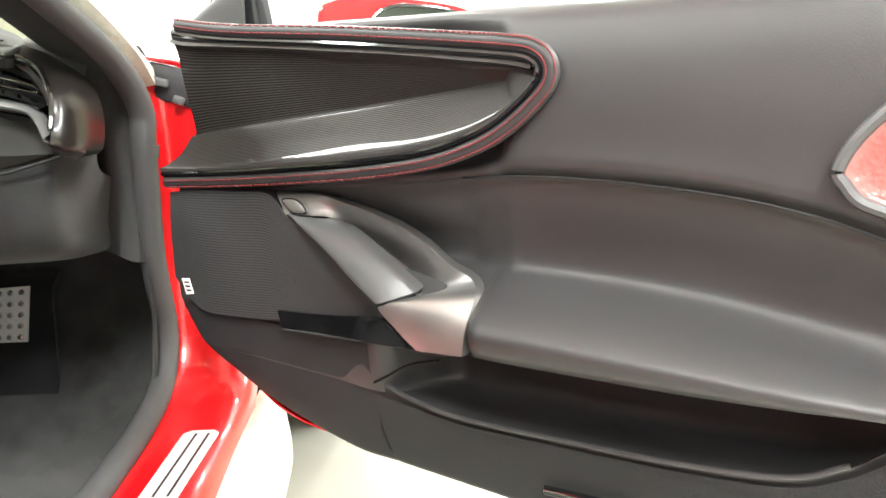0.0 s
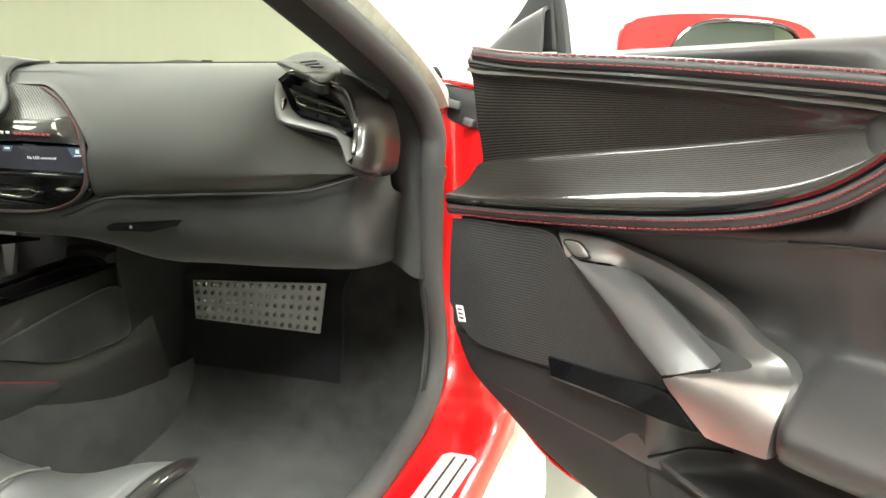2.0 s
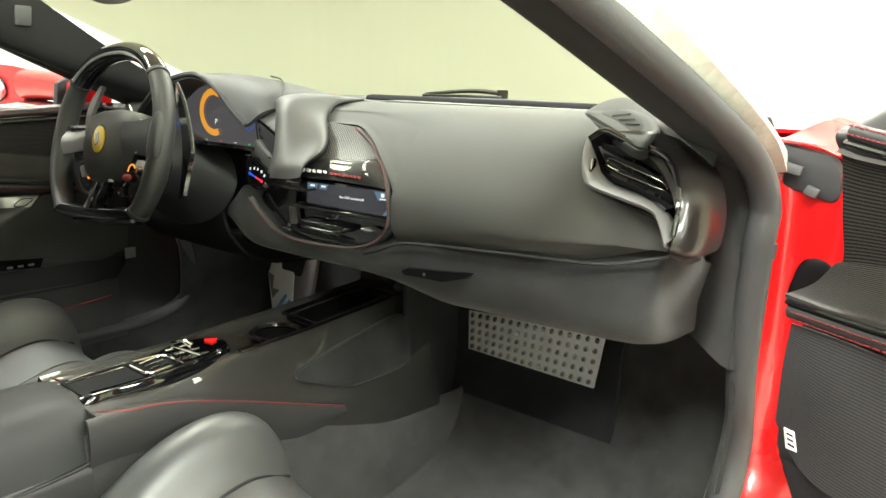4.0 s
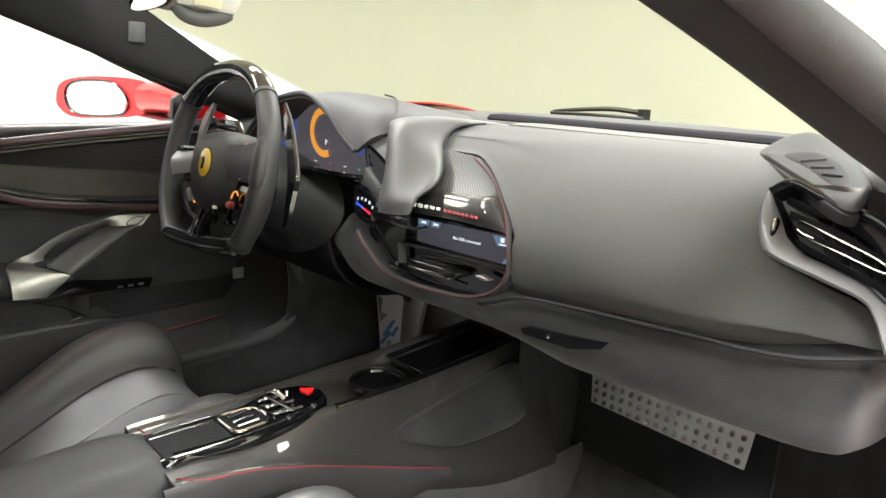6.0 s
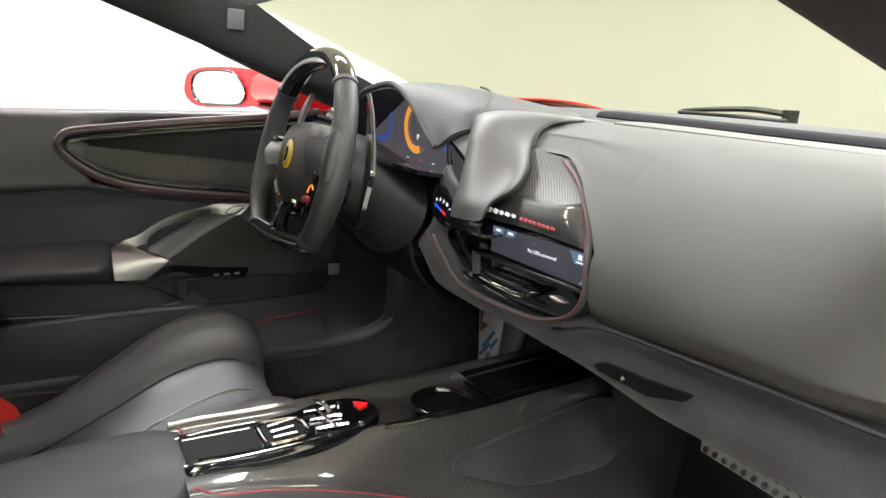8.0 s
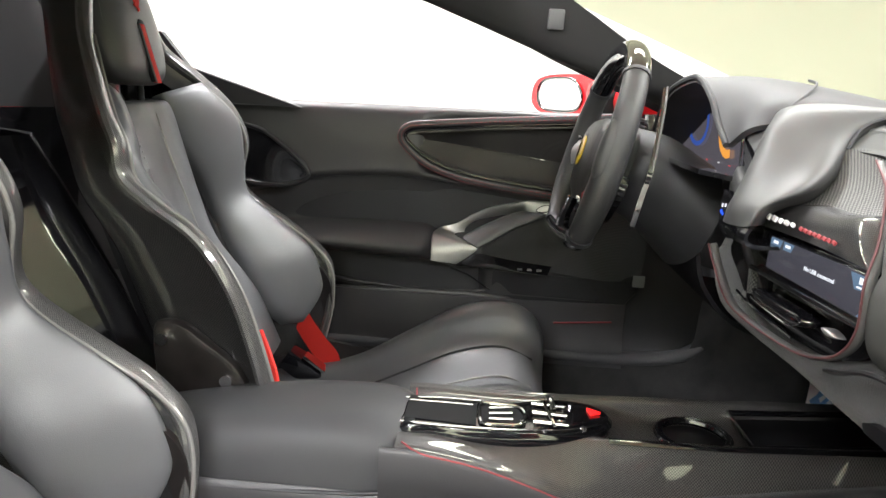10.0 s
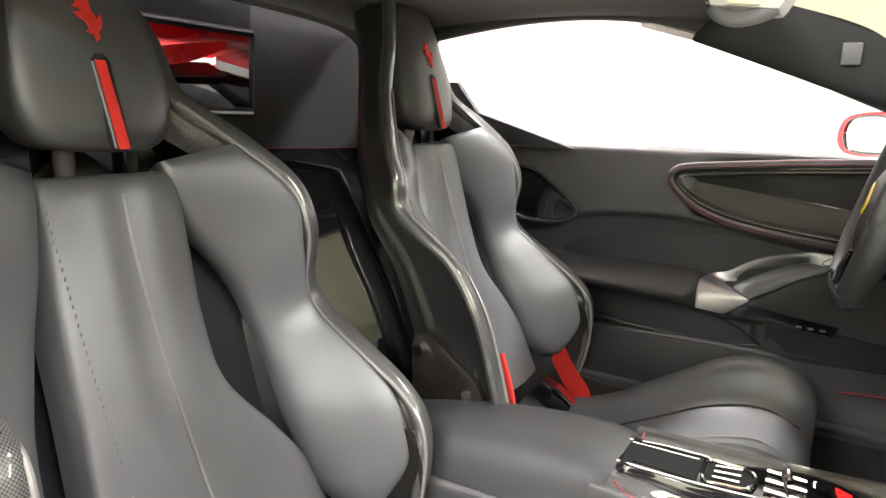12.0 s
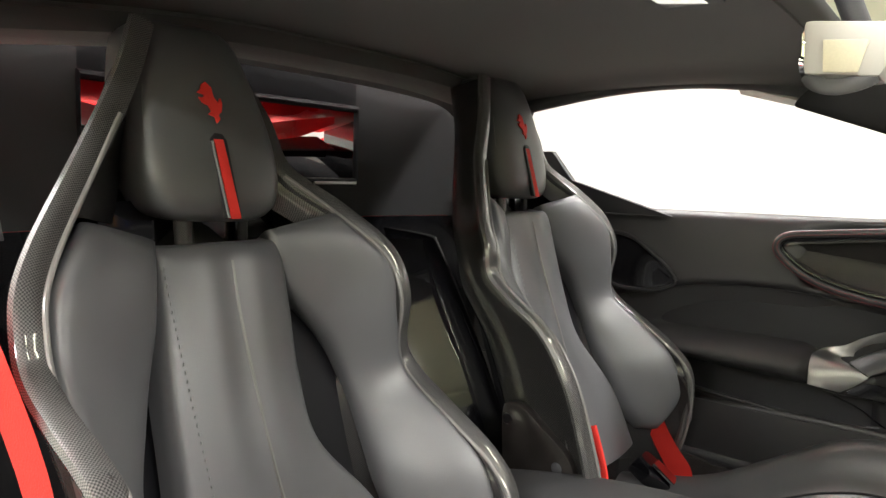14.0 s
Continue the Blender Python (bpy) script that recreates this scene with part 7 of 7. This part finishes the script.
    part("neck_panel", loft([[S(-0.11, -0.075, 0.90), S(0.0, -0.085, 0.905), S(0.11, -0.075, 0.90)], [S(-0.12, -0.07, 0.83), S(0.0, -0.08, 0.83), S(0.12, -0.07, 0.83)]], 6, 14, 0.006), BLACK, root)
    # seat cushion
    crow = []
    for y, z, w in ((0.13, 0.31, 0.2), (0.2, 0.32, 0.21), (0.30, 0.35, 0.22), (0.40, 0.41, 0.222), (0.49, 0.465, 0.22), (0.57, 0.485, 0.215), (0.63, 0.465, 0.21), (0.655, 0.41, 0.205), (0.63, 0.35, 0.2)):
        r = 0.03
        e = 0.03 if y < 0.42 else 0.016
        c = 0.02 + 0.03 * min(1.0, max(0.0, (y - 0.30) / 0.2))
        crow.append([S(-w - 0.012, y - 0.005, z - 0.07), S(-w - 0.006, y, z - 0.01 + r * 0.4), S(-w + 0.022, y, z + r), S(-w + 0.06, y, z + r * 0.8), S(-w * 0.52, y, z - c * 0.7), S(0, y + 0.004, z - c), S(w * 0.52, y, z - c * 0.7), S(w - 0.06, y, z + e * 0.8), S(w - 0.022, y, z + e), S(w + 0.006, y, z - 0.01 + e * 0.4), S(w + 0.012, y - 0.005, z - 0.07)])
        if flat and y > 0.28:
            k = min(1.0, (y - 0.28) / 0.2)
            q = z - 0.013 * k
            crow[-1][5:] = [S(-0.01, y + 0.004, q - c * 0.8), S(0.06, y + 0.004, q - c * 0.62), S(0.12, y + 0.003, q - c * 0.2), S(0.155, y + 0.002, q), S(0.178, y, q - 0.002), S(0.186, y - 0.005, q - 0.06)]
    base = part("seat_cushion", loft(crow, 44, 50, 0.006), SEAT, root, "padded black leather seat cushion")
    # highlight along the cushion's centre seam, painted as a pale rod
    part("centre_seam", sweep(curve([S(-0.012, 0.40, 0.375), S(-0.012, 0.49, 0.416), S(-0.012, 0.57, 0.437), S(-0.012, 0.625, 0.421)], 24), 0.0022, 6), PIPEGLINT, base)
    if flat:
        part("cushion_rim", sweep(curve([S(0.202, 0.24, 0.385), S(0.197, 0.34, 0.405), S(0.194, 0.45, 0.447), S(0.193, 0.55, 0.469), S(0.192, 0.61, 0.467), S(0.189, 0.635, 0.461)], 50), [(0.013, 0.009), (0.013, 0.009), (0.013, 0.009), (0.012, 0.008), (0.004, 0.003)], 12, up=(0, 0, 1)), SHELLSIDE, root, "lacquered carbon edge beside the cushion")
    for sx in (-1, 1):
        part("cushion_seam", sweep(curve([S(sx * 0.112, 0.2, 0.309), S(sx * 0.115, 0.30, 0.338), S(sx * 0.115, 0.40, 0.387), S(sx * 0.115, 0.49, 0.433), S(sx * 0.112, 0.57, 0.452), S(sx * 0.11, 0.632, 0.432)], 30), 0.0022, 6), TRIM, base)
        out = 0.035 if flat and sx > 0 else 0.0
        part("base_side", loft([[S(sx * (0.225 - out), 0.1, 0.42), S(sx * (0.235 - out), 0.1, 0.34), S(sx * (0.22 - out), 0.1, 0.26)], [S(sx * (0.23 - out), 0.3, 0.385), S(sx * (0.242 - out), 0.3, 0.33), S(sx * (0.225 - out), 0.3, 0.26)], [S(sx * (0.225 - out), 0.48, 0.41), S(sx * (0.238 - out), 0.48, 0.35), S(sx * (0.22 - out), 0.48, 0.27)], [S(sx * (0.205 - out), 0.62, 0.40), S(sx * (0.212 - out), 0.63, 0.35), S(sx * (0.2 - out), 0.62, 0.28)]], 20, 12, 0.006), CARBON, root, "woven carbon seat base")
        br = [(0.104, 0.575), (0.118, 0.588), (0.143, 0.585), (0.178, 0.562), (0.218, 0.53), (0.233, 0.49), (0.225, 0.44), (0.118, 0.44), (0.106, 0.51)]
        brace = part("side_brace", pad(br, lambda u, v, h: S(sx * (0.247 + h), u, v), 0.008, 0.012, 40, 5, fat=3), LACQUER, root, "gloss black seat brace with two bolts")
        for y, z in ((0.203, 0.513), (0.118, 0.565)):
            part("bolt", sweep([S(sx * 0.25, y, z), S(sx * 0.258, y, z)], 0.0085, 12, up=(0, 0, 1)), CHROME, brace)
    part("seat_rail", block(S(0, 0.38, 0.235), (0.36, 0.5, 0.05), 0.006), TRIM, root)
    return root


seat(0.31, 0.0, 0.0, PASSENGER_EDGE, True)
seat(-0.335, 0.012, 0.02, DRIVER_EDGE, False)

# belts
def belt(name, path, width, base, label, tilt):
    root = thing(name, base, label, "seat belt")
    pts = curve(path, 30)
    w = Vector(tilt).normalized() * width / 2
    bm, _ = skin([[p - w, p, p + w] for p in pts])
    bmesh.ops.solidify(bm, geom=bm.faces[:], thickness=0.002)
    part("webbing", bm, STRAP, root)
    return root


b1 = belt("passenger_seat_belt", [(0.575, -0.25, 1.02), (0.578, -0.12, 0.935), (0.572, -0.01, 0.855), (0.568, 0.066, 0.78), (0.568, 0.142, 0.695), (0.575, 0.18, 0.6), (0.582, 0.195, 0.45), (0.58, 0.2, 0.27)], 0.054, (0.585, 0.0, 0.25), "bright red webbing seat belt beside the seat", (0.0, 0.72, 0.68))
b2 = belt("driver_seat_belt", [(-0.565, 0.175, 0.468), (-0.545, 0.203, 0.437), (-0.53, 0.232, 0.408), (-0.52, 0.258, 0.385), (-0.515, 0.268, 0.36)], 0.046, (-0.55, 0.2, 0.3), "bright red webbing seat belt beside the seat", (0.0, 0.48, 0.87))
part("buckle", block((-0.505, 0.205, 0.375), (0.05, 0.08, 0.04), 0.006, turned(rx=-35)), BLACK, b2, "black belt buckle")
part("lap_strap", sweep(curve([(-0.13, 0.243, 0.588), (-0.128, 0.256, 0.555), (-0.128, 0.266, 0.52), (-0.13, 0.268, 0.47)], 16), (0.003, 0.0055), 8, up=(0, 1, 0.3)), STRAP, b2)
part("buckle_plate", block((-0.495, 0.232, 0.39), (0.03, 0.05, 0.004), 0.001, turned(rx=-35)), CHROME, b2)

part("belt_guide", sweep(curve([(0.545, -0.16, 0.93), (0.53, -0.15, 0.928), (0.508, -0.14, 0.915), (0.496, -0.135, 0.89), (0.492, -0.13, 0.86)], 24), (0.004, 0.006), 8), SATIN, b1, "grey belt guide loop beside the shoulder")
part("belt_guide", sweep(curve([(0.55, -0.15, 0.892), (0.53, -0.145, 0.885), (0.51, -0.14, 0.868), (0.495, -0.135, 0.845)], 20), (0.004, 0.006), 8), SATIN, b1)

# ---- overhead ----
rv = thing("interior_mirror", (-0.03, 0.54, 1.06), "pale grey backed interior mirror below the roof header", "mirror")
PALE = surface("pale_grey_plastic", (0.46, 0.45, 0.41), 0.5, wear=0.05)
part("cover", prism([(0.497, 1.105), (0.500, 1.052), (0.566, 1.046), (0.592, 1.095)], lambda u, v, h: Vector((h, u, v)), -0.07, 0.0, 0.006), PALE, rv)
part("sensor_lens", sweep(curve([(-0.01, 0.503, 1.053), (-0.008, 0.512, 1.043), (-0.006, 0.53, 1.039), (-0.006, 0.55, 1.043), (-0.008, 0.562, 1.049)], 20), (0.004, 0.008), 10), SATIN, rv)
part("sensor_window", prism([(0.516, 1.084), (0.555, 1.081), (0.548, 1.051), (0.518, 1.053)], lambda u, v, h: Vector((h, u, v)), 0.0, 0.0025, 0.001), surface("cream_plastic", (0.62, 0.58, 0.42), 0.4), rv)
part("mirror_glass", pad([(-0.13, 1.075), (-0.12, 1.053), (-0.06, 1.05), (-0.012, 1.056), (-0.004, 1.075), (-0.012, 1.097), (-0.06, 1.102), (-0.12, 1.096)], lambda u, v, h: Vector((u, 0.495 - h, v)), 0.002, 0.006, 40, 3), MIRROR, rv)
part("stalk", sweep([(-0.035, 0.545, 1.09), (-0.035, 0.52, 1.15)], 0.012, 10), TRIM, rv)
lampu = thing("roof_lamp", (-0.05, 0.38, 1.15), "roof lamp unit with clear buttons", "roof lamp")
part("body", block((-0.02, 0.36, 1.158), (0.12, 0.08, 0.02), 0.006), TRIM, lampu)
part("lens", block((-0.02, 0.36, 1.148), (0.08, 0.05, 0.004), 0.001), CHROME, lampu)
part("pillar_tag", block((-0.523, 0.637, 1.051), (0.008, 0.028, 0.034), 0.003, turned(ry=13)), SATIN, car, "embossed airbag mark on the pillar")

part("sill_line", sweep([(-0.648, 0.70, 0.457), (-0.648, 0.82, 0.468)], 0.002, 6), DARKSTITCH, ddoor)
# inside of the closed driver's doorway
part("inner_shell", loft([[(-0.685, y, 0.86), (-0.70, y, 0.6), (-0.69, y, 0.42), (-0.66, y, 0.37)] for y in (-0.45, 0.0, 0.5, 0.95, 1.06)], 14, 12, 0.004), TRIM, ddoor, "black lower door lining")
part("lower_lining", loft([[(-0.652 + a, y, 0.50), (-0.65 + a, y, 0.44), (-0.65, y, 0.38), (-0.645, y, 0.33)] for y, a in ((-0.4, 0.0), (0.1, 0.0), (0.45, 0.004), (0.7, -0.01), (0.85, -0.025))], 16, 12, 0.004), LEATHER, ddoor, "dark leather lower door lining")
